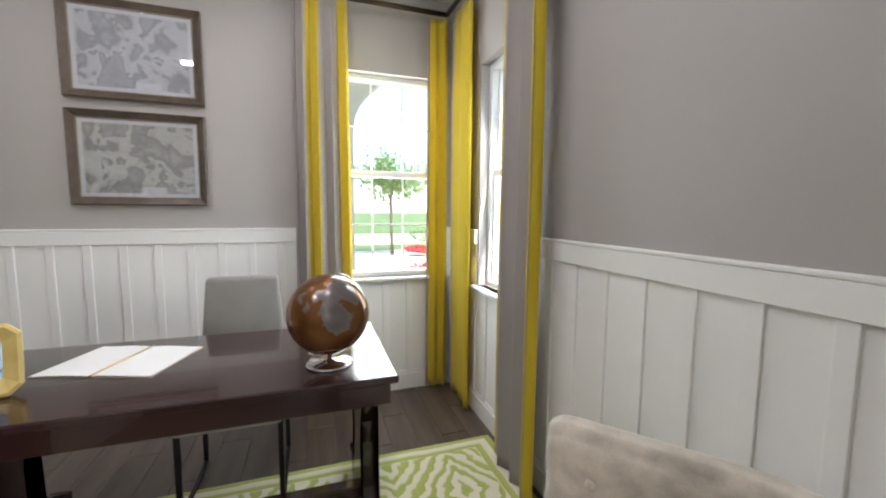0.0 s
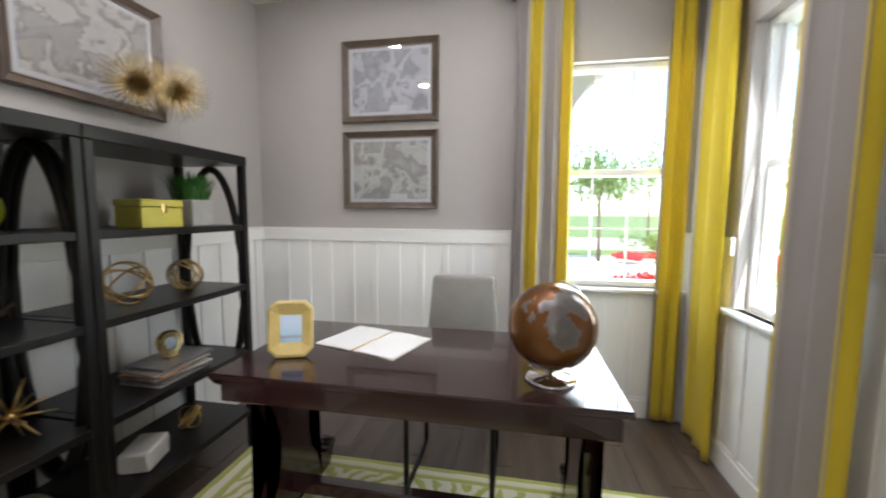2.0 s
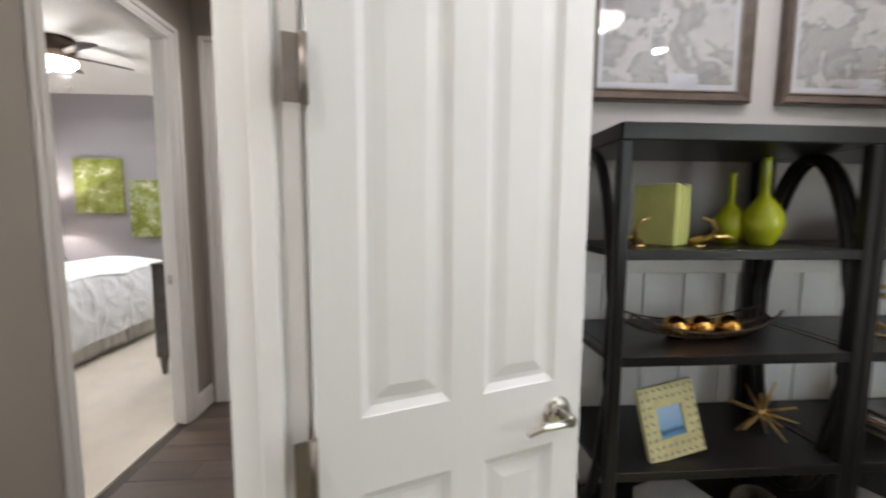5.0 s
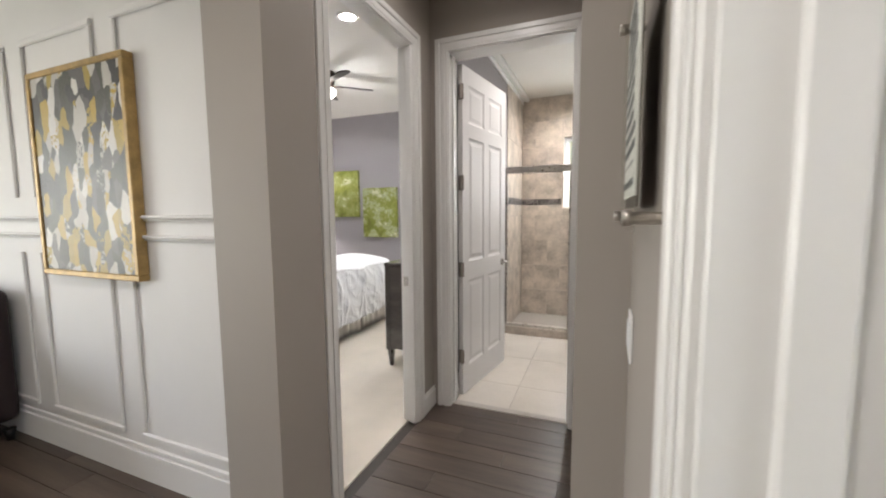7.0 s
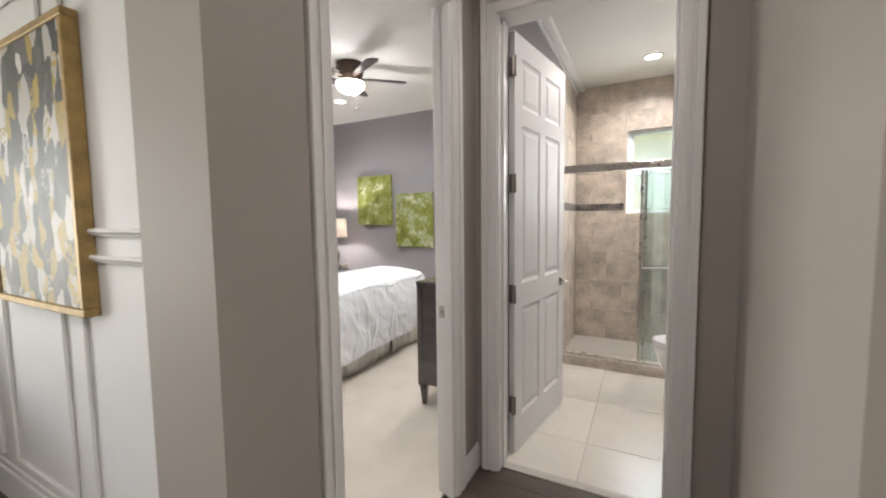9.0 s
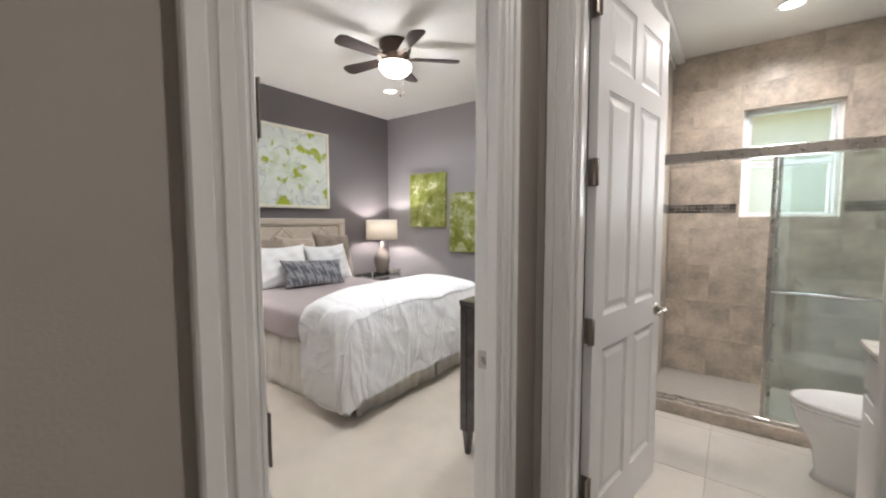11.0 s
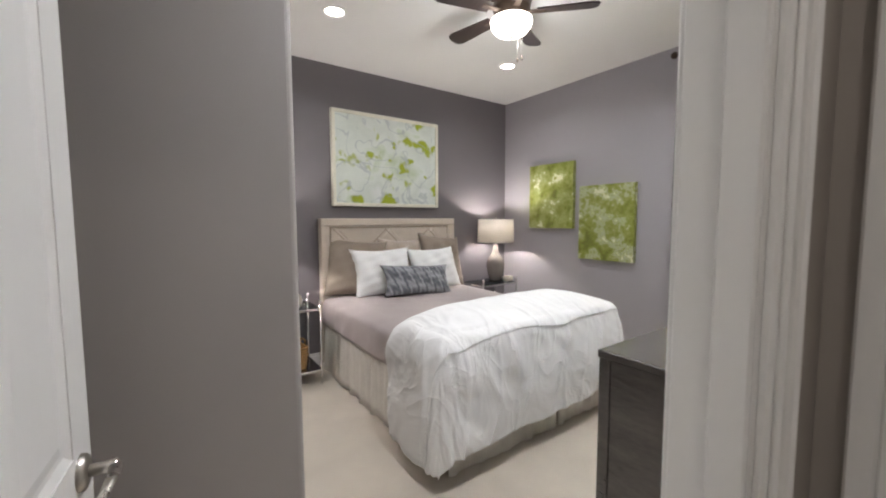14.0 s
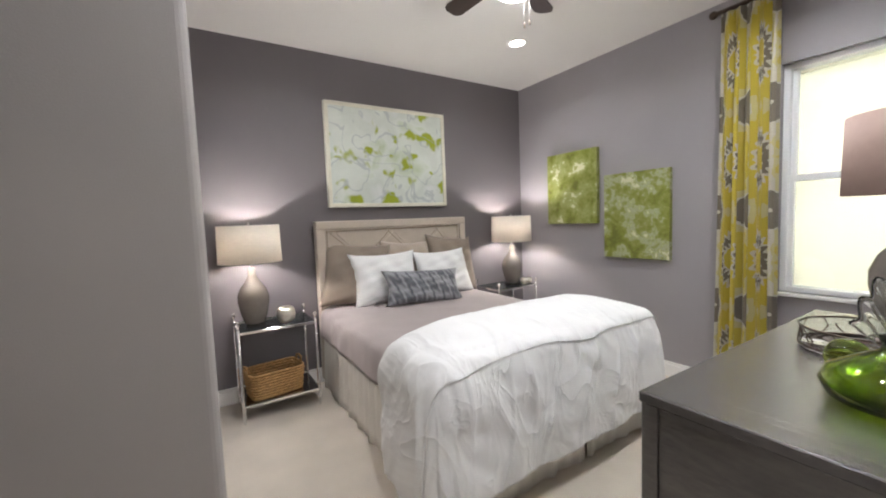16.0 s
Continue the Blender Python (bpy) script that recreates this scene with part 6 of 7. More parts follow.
def nightstand(m, label):
    o = thing("nightstand", m, label, "nightstand", "chrome nightstands")
    W, D, H = 0.55, 0.40, 0.66
    for x in (0.012, W - 0.012):
        for y in (0.012, D - 0.012):
            bm = B()
            lathe(bm, [(0.010, 0), (0.011, 0.01), (0.011, H + 0.02)], 14, pose(x, y, 0))
            leg = part("leg", bm, CHROME, o)
            bm = B()
            lathe(bm, [(0.006, H + 0.02), (0.006, H + 0.03), (0.014, H + 0.042), (0.016, H + 0.055), (0.012, H + 0.068), (0.0001, H + 0.074)], 14, pose(x, y, 0))
            part("finial", bm, CHROME, leg)
    for z, gm, nm in ((H, TABLEG, "glass_top"), (0.13, MIRR, "mirror_shelf")):
        bm = B()
        for a, b in (((0.02, 0.004), (W - 0.02, 0.02)), ((0.02, D - 0.02), (W - 0.02, D - 0.004)), ((0.004, 0.02), (0.02, D - 0.02)), ((W - 0.02, 0.02), (W - 0.004, D - 0.02))):
            box(bm, (a[0], a[1], z - 0.022), (b[0], b[1], z - 0.002), 0.002)
        part("shelf_frame", bm, CHROME, o)
        boxpart(nm, o, gm, (0.016, 0.016, z - 0.006), (W - 0.016, D - 0.016, z), 0.001, "dark tinted shelf glass")
    return o


# local x runs along the wall (+y), local y runs to the wall
nightstand(pose(-4.30, 1.805, 0.008, 0, 0, 90), "chrome and glass nightstand with a basket below")
nightstand(pose(-4.30, 4.17, 0.008, 0, 0, 90), "chrome and glass nightstand in the room corner")
CERAM = mat("taupe_glazed_ceramic", (0.20, 0.175, 0.155), 0.12, var=0.15, scale=7, coat=0.5)
LAMPGLASS = glass("lamp_neck_glass", (0.9, 0.9, 0.88), 0.02)


def table_lamp(m, label, shade_r=0.215, shade_h=0.27, shade_mat=None, zs=0.475):
    o = thing("table_lamp", m, label, "lamp", "bedside lamps")
    bm = B()
    box(bm, (-0.06, -0.06, 0), (0.06, 0.06, 0.02), 0.003)
    part("foot", bm, mat("clear_acrylic_foot", (0.05, 0.045, 0.04), 0.1), o, "dark square foot")
    bm = B()
    lathe(bm, [(0.055, 0.02), (0.068, 0.028), (0.092, 0.10), (0.108, 0.18), (0.108, 0.23), (0.088, 0.285), (0.052, 0.33), (0.030, 0.37), (0.026, 0.43), (0.0001, 0.432)], 36)
    part("body", bm, CERAM, o, "glossy taupe ceramic body")
    bm = B()
    lathe(bm, [(0.010, 0.43), (0.010, zs + 0.03), (0.018, zs + 0.03), (0.018, zs + 0.10), (0.0001, zs + 0.10)], 14)
    part("stem", bm, CHROME, o)
    bm = B()
    lathe(bm, [(shade_r, zs), (shade_r * 0.97, zs + shade_h)], 56, cap=False)
    sh = part("shade", bm, shade_mat or SHADE, o, "drum shade of natural linen")
    sh.modifiers.new("thick", "SOLIDIFY").thickness = 0.002
    bm = B()
    for a in range(3):
        an = a * 2 * math.pi / 3
        tube(bm, [(0, 0, zs + shade_h - 0.02), (shade_r * 0.96 * math.cos(an), shade_r * 0.96 * math.sin(an), zs + shade_h - 0.01)], 0.0025, 5)
    ball(bm, (0, 0, zs + shade_h + 0.012), 0.01, 10, 6)
    part("spider", bm, CHROME, o)
    return o


table_lamp(pose(-4.46, 1.945, 0.668), "taupe ceramic lamp with a lit drum shade beside the bed")
table_lamp(pose(-4.46, 4.50, 0.668), "taupe ceramic lamp with a lit drum shade in the corner")

# basket
WICK = mat("honey_wicker", (0.42, 0.24, 0.09), 0.65, var=0.4, scale=40, bump=0.9, bscale=90, stretch=(1, 1, 3))
bs = thing("wicker_basket", pose(-4.47, 2.05, 0.14, 0, 0, 98), "honey-coloured woven basket on the nightstand's shelf", "basket")
for i in range(9):
    bm = B()
    z, k = 0.012 + i * 0.021, 1 + 0.012 * i
    a, b = 0.175 * k, 0.115 * k
    n = 56
    pts = []
    for j in range(n):
        an = 2 * math.pi * j / n
        cx, sx = math.cos(an), math.sin(an)
        q = (abs(cx) ** 8 + abs(sx) ** 8) ** (-1 / 8)
        wv = 1 + 0.02 * (1 if (j + i) % 2 else -1)
        pts.append((a * cx * q * wv, b * sx * q * wv, z))
    tube(bm, pts, 0.0115, 6, True)
    part("woven_course", bm, WICK, bs)
boxpart("bottom", bs, WICK, (-0.165, -0.105, 0), (0.165, 0.105, 0.012), 0.004)
for s in (-1, 1):
    bm = B()
    tube(bm, [(s * 0.19, -0.05, 0.19), (s * 0.195, -0.045, 0.225), (s * 0.196, 0, 0.235), (s * 0.195, 0.045, 0.225), (s * 0.19, 0.05, 0.19)], 0.008, 7)
    part("handle", bm, WICK, bs)


def votive(m, r, label):
    bm = B()
    lathe(bm, [(0.0001, 0), (r * 0.5, 0), (r * 0.86, r * 0.35), (r, r * 0.9), (r * 0.86, r * 1.45), (r * 0.62, r * 1.72), (r * 0.55, r * 1.70), (r * 0.8, r * 1.4), (r * 0.9, r * 0.9), (r * 0.4, r * 0.1), (0.0001, r * 0.08)], 32, cap=False)
    o = part("mercury_votive", bm, SILVERG)
    o.matrix_world = m
    return tagged(o, label, "candle holder", "mercury votives")


votive(pose(-4.41, 2.155, 0.668), 0.07, "round silver mercury glass votive on the nightstand")
votive(pose(-4.38, 4.60, 0.668), 0.042, "small silver mercury glass votive beside a lamp")
votive(pose(-4.40, 4.69, 0.668), 0.036, "tiny silver mercury glass votive beside a lamp")


# ---- paintings ----
def abstract_a(nt, tc):
    n = noise(nt, tc.outputs["Object"], 3.2, 5, 0.6)
    g = noise(nt, tc.outputs["Object"], 5.5, 2, 0.3)
    mp = nt.nodes.new("ShaderNodeMapping")
    mp.inputs["Location"].default_value = (5, 3, 1)
    nt.links.new(tc.outputs["Object"], mp.inputs[0])
    ln = M(nt, "ABSOLUTE", M(nt, "SUBTRACT", noise(nt, mp.outputs[0], 3.0, 2, 1.2), 0.5))
    c1 = ramp(nt, n, [(0.3, (0.50, 0.58, 0.40)), (0.45, (0.68, 0.72, 0.66)), (0.6, (0.60, 0.64, 0.58)), (0.75, (0.72, 0.74, 0.72))])
    f1 = ramp(nt, g, [(0.0, (0, 0, 0)), (0.57, (0, 0, 0)), (0.63, (1, 1, 1))])
    mx = nt.nodes.new("ShaderNodeMix")
    mx.data_type = "RGBA"
    nt.links.new(f1, mx.inputs[0])
    nt.links.new(c1, mx.inputs[6])
    mx.inputs[7].default_value = (0.34, 0.40, 0.02, 1)
    f2 = ramp(nt, ln, [(0.0, (1, 1, 1)), (0.012, (0.8, 0.8, 0.8)), (0.02, (0, 0, 0))])
    my = nt.nodes.new("ShaderNodeMix")
    my.data_type = "RGBA"
    nt.links.new(M(nt, "MULTIPLY", f2, 0.55), my.inputs[0])
    nt.links.new(mx.outputs[2], my.inputs[6])
    my.inputs[7].default_value = (0.36, 0.40, 0.42, 1)
    return my.outputs[2]


def abstract_b(seed, light):
    def build(nt, tc):
        mp = nt.nodes.new("ShaderNodeMapping")
        mp.inputs["Location"].default_value = (seed, seed * 2.1, seed * 0.7)
        nt.links.new(tc.outputs["Object"], mp.inputs[0])
        n = M(nt, "ADD", M(nt, "MULTIPLY", noise(nt, mp.outputs[0], 6.0, 2, 0.3, 0.5), 0.6), M(nt, "MULTIPLY", noise(nt, mp.outputs[0], 21, 5, 0.2, 0.6), 0.4))
        return ramp(nt, n, [(0.36, (0.15, 0.165, 0.025)), (0.43, (0.21, 0.24, 0.035)), (0.49, (0.27, 0.295, 0.075)), (0.54, light), (0.575, (0.33, 0.36, 0.12)), (0.60, (0.62, 0.62, 0.42))])
    return build


pt = thing("large_painting", pose(BWEST, 2.615, 1.545, 0, 0, 90), "large pale green and white abstract painting in a cream frame", "painting")
W, H, f = 1.215, 0.92, 0.034
CREAMFR = mat("cream_frame", (0.72, 0.70, 0.58), 0.45, var=0.08, scale=10)
for n, a, b in (("frame_rail", (0, 0), (W, f)), ("frame_rail", (0, H - f), (W, H)), ("frame_stile", (0, f), (f, H - f)), ("frame_stile", (W - f, f), (W, H - f))):
    boxpart(n, pt, CREAMFR, (a[0], -0.055, a[1]), (b[0], 0, b[1]), 0.004)
boxpart("canvas", pt, patterned("pale_abstract", abstract_a, 0.6, 0.4, 80), (f, -0.042, f), (W - f, -0.005, H - f), 0, "pale canvas with lime patches and grey lines")
for i, (x0, x1, z0, z1, lt) in enumerate(((-4.275, -3.665, 1.31, 2.035, (0.32, 0.34, 0.12)), (-3.585, -2.985, 0.995, 1.755, (0.40, 0.42, 0.28)))):
    cp = thing("canvas_painting", pose(x0, BN, z0), ("mossy green abstract canvas hanging higher", "lighter green abstract canvas hanging lower")[i], "painting", "green canvases")
    cw, ch = x1 - x0, z1 - z0
    green = patterned("green_abstract", abstract_b(3 + i * 4.3, lt), 0.5, 0.5, 70)
    boxpart("canvas_face", cp, green, (0, -0.045, 0), (cw, -0.040, ch), 0.002)
    for a, b in (((0.001, 0.001), (0.02, ch - 0.001)), ((cw - 0.02, 0.001), (cw - 0.001, ch - 0.001)), ((0.02, 0.001), (cw - 0.02, 0.02)), ((0.02, ch - 0.02), (cw - 0.02, ch - 0.001))):
        boxpart("wrapped_edge", cp, green, (a[0], -0.040, a[1]), (b[0], 0, b[1]), 0.001)

# ---- bedroom curtain, shade ----
curtain("curtain", ((-2.62, 4.81), (-2.26, 4.81)), 0.02, 2.745, 5, 0.062, IKAT, "yellow, cream and brown ikat curtain hanging to the carpet", seed=11, flare=0.05)
rod("curtain_rod", (-2.66, 4.82, 2.765), (-1.36, 4.82, 2.765), "dark bronze curtain rod in the bedroom", (1, 0), [((-2.60, 4.82, 2.765), (-2.60, BN, 2.765))])
ROLLER = mat("cream_roller_shade", (0.75, 0.70, 0.58), 0.9, var=0.04, scale=20, bump=0.2, bscale=400)
nt_r, b_r = nodes_of(ROLLER)
tr_ = nt_r.nodes.new("ShaderNodeBsdfTranslucent")
tr_.inputs[0].default_value = (0.88, 0.84, 0.76, 1)
mr_ = nt_r.nodes.new("ShaderNodeMixShader")
mr_.inputs[0].default_value = 0.28
nt_r.links.new(b_r.outputs[0], mr_.inputs[1])
nt_r.links.new(tr_.outputs[0], mr_.inputs[2])
nt_r.links.new(mr_.outputs[0], nt_r.nodes["Material Output"].inputs[0])
rs = thing("roller_shade", pose(0, 0, 0), "cream roller shade drawn behind the window sash", "window shade")
boxpart("fabric", rs, ROLLER, (-2.29, BN + 0.148, 0.84), (-1.43, BN + 0.150, 2.27))
bm = B()
tube(bm, [(-2.29, BN + 0.149, 2.285), (-1.43, BN + 0.149, 2.285)], 0.018, 12)
part("roller", bm, ROLLER, rs)

# ---- dresser ----
dr = thing("dresser", pose(0, 0, 0.008), "dark grey oak dresser on tapered legs", "dresser")
DX0, DX1, DY0, DY1, DZ = -1.865, -1.305, 2.575, 3.95, 0.925
boxpart("body", dr, DRESSER, (DX0 + 0.012, DY0 + 0.01, 0.16), (DX1, DY1 - 0.01, DZ - 0.03), 0.004)
boxpart("top", dr, DRESSER, (DX0, DY0, DZ - 0.03), (DX1, DY1, DZ), 0.004)
boxpart("side_stile", dr, DRESSER, (DX0 + 0.006, DY0 + 0.004, 0.15), (DX0 + 0.05, DY0 + 0.02, DZ - 0.03), 0.002)
for x in (DX0 + 0.04, DX1 - 0.04):
    for y in (DY0 + 0.04, DY1 - 0.04):
        bm = B()
        loft(bm, [[(x + sx * w, y + sy * w, z) for sx, sy in ((-1, -1), (1, -1), (1, 1), (-1, 1))] for z, w in ((0.0, 0.013), (0.15, 0.025), (0.16, 0.03))])
        part("leg", bm, DRESSER, dr)
for i in range(3):
    for j in range(2):
        y0 = DY0 + 0.025 + j * 0.665
        z0 = 0.18 + i * 0.235
        d_ = boxpart("drawer", dr, DRESSER, (DX0 - 0.003, y0, z0), (DX0 + 0.014, y0 + 0.65, z0 + 0.222), 0.003)
        for k in (0.18, 0.47):
            bm = B()
            lathe(bm, [(0.006, 0), (0.006, 0.014), (0.014, 0.02), (0.012, 0.03), (0.0001, 0.032)], 12, pose(DX0 - 0.003, y0 + k, z0 + 0.111, 0, -90))
            part("knob", bm, NICKEL, d_)
DT = DZ + 0.008

# things on the dresser
GREENGL = glass("green_glass", (0.66, 0.86, 0.16), 0.0, 1.45)
CLEARGL = glass("ribbed_clear_glass", (0.93, 0.95, 0.92), 0.03, 1.45)
bm = B()
prof = [(0.0001, 0), (0.07, 0), (0.12, 0.02), (0.135, 0.05), (0.12, 0.085), (0.07, 0.115), (0.035, 0.135), (0.03, 0.15), (0.04, 0.165), (0.036, 0.165), (0.026, 0.15), (0.03, 0.13), (0.065, 0.108), (0.113, 0.08), (0.127, 0.05), (0.11, 0.026), (0.0001, 0.008)]
lathe(bm, prof, 40, cap=False)
single("green_glass_vase", bm, GREENGL, pose(-1.465, 2.92, DT), "squat bright green glass vase on the dresser", "vase")
bm = B()


def shell(u, v):
    a = (u - 0.5) * 2.3
    r_ = 0.29 * v * (1 + 0.05 * math.cos(18 * math.pi * u))
    return Vector((r_ * math.sin(a) * 0.5, 0.06 * v * math.sin(math.pi * u) + 0.006 * math.cos(18 * math.pi * u) * v, 0.01 + r_ * math.cos(a) * 1.05))


surf(bm, 72, 14, shell)
o = thing("glass_shell", pose(-1.455, 3.14, DT, 0, 0, 12), "ribbed clear glass scallop shell standing on the dresser", "ornament")
s_ = part("scallop", bm, CLEARGL, o)
s_.modifiers.new("thick", "SOLIDIFY").thickness = 0.006
bm = B()
lathe(bm, [(0.0001, 0), (0.05, 0), (0.045, 0.012), (0.015, 0.02), (0.0001, 0.03)], 24, cap=False)
part("foot", bm, CLEARGL, o)
bm = B()
ball(bm, (0, 0, 0.05), 0.05, 28, 16)
single("green_glass_ball", bm, GREENGL, pose(-1.585, 3.10, DT), "small green glass ball beside the shell", "ornament")
ty = thing("round_tray", pose(-1.60, 3.37, DT), "round tray with a wire hexagon rail on the dresser", "tray")
bm = B()
lathe(bm, [(0.0001, 0), (0.155, 0), (0.16, 0.004), (0.16, 0.014), (0.152, 0.014), (0.15, 0.008), (0.0001, 0.008)], 48, cap=False)
part("plate", bm, mat("mirrored_tray", (0.7, 0.68, 0.68), 0.08, 1.0, var=0.05), ty)
for z in (0.016, 0.075):
    bm = B()
    tube(bm, [(0.158 * math.cos(a * math.pi / 24), 0.158 * math.sin(a * math.pi / 24), z) for a in range(48)], 0.0035, 6, True)
    part("rail_ring", bm, BRONZE, ty)
for i in range(8):
    bm = B()
    a0 = i * math.pi / 4
    pts = []
    for da, z in ((0, 0.045), (0.13, 0.075), (0.5, 0.075), (0.66, 0.045), (0.5, 0.016), (0.13, 0.016)):
        pts.append((0.158 * math.cos(a0 + da), 0.158 * math.sin(a0 + da), z))
    tube(bm, pts, 0.0028, 6, True)
    part("hexagon", bm, BRONZE, ty)
PINKSH = mat("blush_shade", (0.50, 0.36, 0.31), 0.85, var=0.04, scale=30, bump=0.3, bscale=400)
table_lamp(pose(-1.545, 3.66, DT), "unlit dresser lamp with a blush drum shade", 0.185, 0.27, PINKSH, zs=0.495)

# ---- ceiling fan ----
FANW = mat("dark_walnut_blade", (0.03, 0.018, 0.014), 0.3, var=0.3, scale=6, stretch=(1, 8, 1))
fan = thing("ceiling_fan", pose(-2.93, 3.19, 2.87), "dark five-blade ceiling fan with a lit glass bowl", "ceiling fan")
bm = B()
lathe(bm, [(0.125, 0.0), (0.132, -0.012), (0.13, -0.07), (0.118, -0.10), (0.12, -0.105), (0.12, -0.112), (0.10, -0.13), (0.09, -0.16), (0.085, -0.175), (0.0001, -0.176)], 36, cap=False)
part("motor_housing", bm, BRONZE, fan)
for i in range(5):
    a = radians(44 + 72 * i)
    bm = B()
    rot = Matrix.Rotation(a, 4, "Z") @ Matrix.Rotation(radians(11), 4, "X")
    for x0, x1, w0, w1 in ((0.16, 0.54, 0.045, 0.066),):
        pts = [(x0, -w0), (x1 - 0.05, -w1), (x1 - 0.015, -w1 * 0.8), (x1, -w1 * 0.4), (x1, w1 * 0.4), (x1 - 0.015, w1 * 0.8), (x1 - 0.05, w1), (x0, w0)]
        lo = [bm.verts.new(rot @ Vector((x, y, -0.004))) for x, y in pts]
        hi = [bm.verts.new(rot @ Vector((x, y, 0.004))) for x, y in pts]
        bm.faces.new(lo[::-1])
        bm.faces.new(hi)
        for k in range(len(pts)):
            bm.faces.new((lo[k], lo[(k + 1) % len(pts)], hi[(k + 1) % len(pts)], hi[k]))
    for v in bm.verts:
        v.co.z -= 0.13
    bl = part("blade", bm, FANW, fan)
    bm = B()
    box(bm, (0.07, -0.02, -0.137), (0.22, 0.02, -0.131), 0.002, Matrix.Rotation(a, 4, "Z"))
    part("blade_iron", bm, BRONZE, bl)
bm = B()
lathe(bm, [(0.132, -0.178), (0.136, -0.19), (0.128, -0.222), (0.10, -0.253), (0.055, -0.274), (0.0001, -0.28)], 36, cap=False)
lathe(bm, [(0.132, -0.178), (0.0001, -0.1785)], 36, cap=False)
gb = part("glass_bowl", bm, emit("lit_frosted_bowl", (1.0, 0.95, 0.88), 1.1), fan, "glowing frosted glass bowl")
gb.visible_shadow = False
bm = B()
ball(bm, (0, 0, -0.284), 0.014, 10, 6)
part("bowl_finial", bm, BRONZE, fan)
for x in (-0.02, 0.02):
    bm = B()
    tube(bm, [(x, 0.08, -0.17), (x, 0.08, -0.38)], 0.0012, 5)
    ch_ = part("pull_chain", bm, NICKEL, fan)
    bm = B()
    lathe(bm, [(0.0001, -0.415), (0.006, -0.41), (0.005, -0.385), (0.0001, -0.38)], 10, pose(x, 0.08, 0))
    part("pull", bm, BRONZE, ch_)

# ---- outdoors ----
LAWN = mat("lawn", (0.07, 0.11, 0.03), 0.9, var=0.3, scale=2, bump=0.5, bscale=60)
PAVER = mat("pale_pavers", (0.42, 0.38, 0.33), 0.8, var=0.12, scale=4, bump=0.2, bscale=30)
STUCCO = mat("cream_stucco", (0.50, 0.44, 0.35), 0.85, var=0.06, scale=4, bump=0.4, bscale=80)
LEAF = mat("foliage", (0.10, 0.15, 0.05), 0.6, var=0.4, scale=3)
nt_l, b_l = nodes_of(LEAF)
lt_ = nt_l.nodes.new("ShaderNodeBsdfTranslucent")
lt_.inputs[0].default_value = (0.30, 0.42, 0.12, 1)
ml_ = nt_l.nodes.new("ShaderNodeMixShader")
ml_.inputs[0].default_value = 0.45
nt_l.links.new(b_l.outputs[0], ml_.inputs[1])
nt_l.links.new(lt_.outputs[0], ml_.inputs[2])
nt_l.links.new(ml_.outputs[0], nt_l.nodes["Material Output"].inputs[0])
REDL = mat("red_flowers", (0.42, 0.02, 0.03), 0.6, var=0.3, scale=9)
BARK = mat("bark", (0.12, 0.09, 0.065), 0.9, var=0.3, scale=9, bump=0.6, bscale=30)
slab("ground", (-300, -300, -0.6), (300, 300, -0.15), LAWN, "green lawn outside", "ground")
slab("pavement", (3.4, -26, -0.149), (14.6, 3.5, -0.11), PAVER, "pale paved driveway outside the window", "pavement")
slab("road", (17.4, -60, -0.149), (25.0, 40, -0.12), PAVER, "pale sunlit street beyond the hedges", "road")
# porch with an arched opening in front of the east window
bm = B()
x0, x1 = 5.2, 5.45
box(bm, (x0, -1.55, -0.15), (x1, -0.95, 3.5))
box(bm, (x0, -5.2, -0.15), (x1, -4.6, 3.5))
n = 18
top_, spring, cy, r_ = 3.5, 2.25, -3.075, 1.525
for i in range(n):
    a, b = math.pi * i / n, math.pi * (i + 1) / n
    ya, yb = cy + r_ * math.cos(a), cy + r_ * math.cos(b)
    za, zb = spring + 0.95 * math.sin(a), spring + 0.95 * math.sin(b)
    vs = [bm.verts.new(p) for p in ((x0, ya, za), (x0, yb, zb), (x0, yb, top_), (x0, ya, top_), (x1, ya, za), (x1, yb, zb), (x1, yb, top_), (x1, ya, top_))]
    for f_ in ((0, 1, 2, 3), (7, 6, 5, 4), (0, 4, 5, 1), (3, 2, 6, 7)):
        bm.faces.new([vs[k] for k in f_])
box(bm, (3.35, -5.2, 3.5), (x1, -0.95, 3.7))
o = part("porch", bm, STUCCO)
tagged(o, "cream stucco porch with an arched opening outside", "porch")


def leaf_cloud(bm, c, r, n, size, rnd, squash=0.8):
    for _ in range(n):
        d = Vector((rnd.gauss(0, 1), rnd.gauss(0, 1), rnd.gauss(0, 1))).normalized() * r * rnd.uniform(0.55, 1.08)
        p = Vector(c) + Vector((d.x, d.y, d.z * squash))
        e = Euler((rnd.uniform(0, 6), rnd.uniform(0, 6), rnd.uniform(0, 6))).to_matrix()
        s = size * rnd.uniform(0.6, 1.3)
        bm.faces.new([bm.verts.new(p + e @ Vector(q) * s) for q in ((-1, 0, 0), (0, -0.45, 0.1), (1, 0, 0), (0, 0.45, 0.1))])


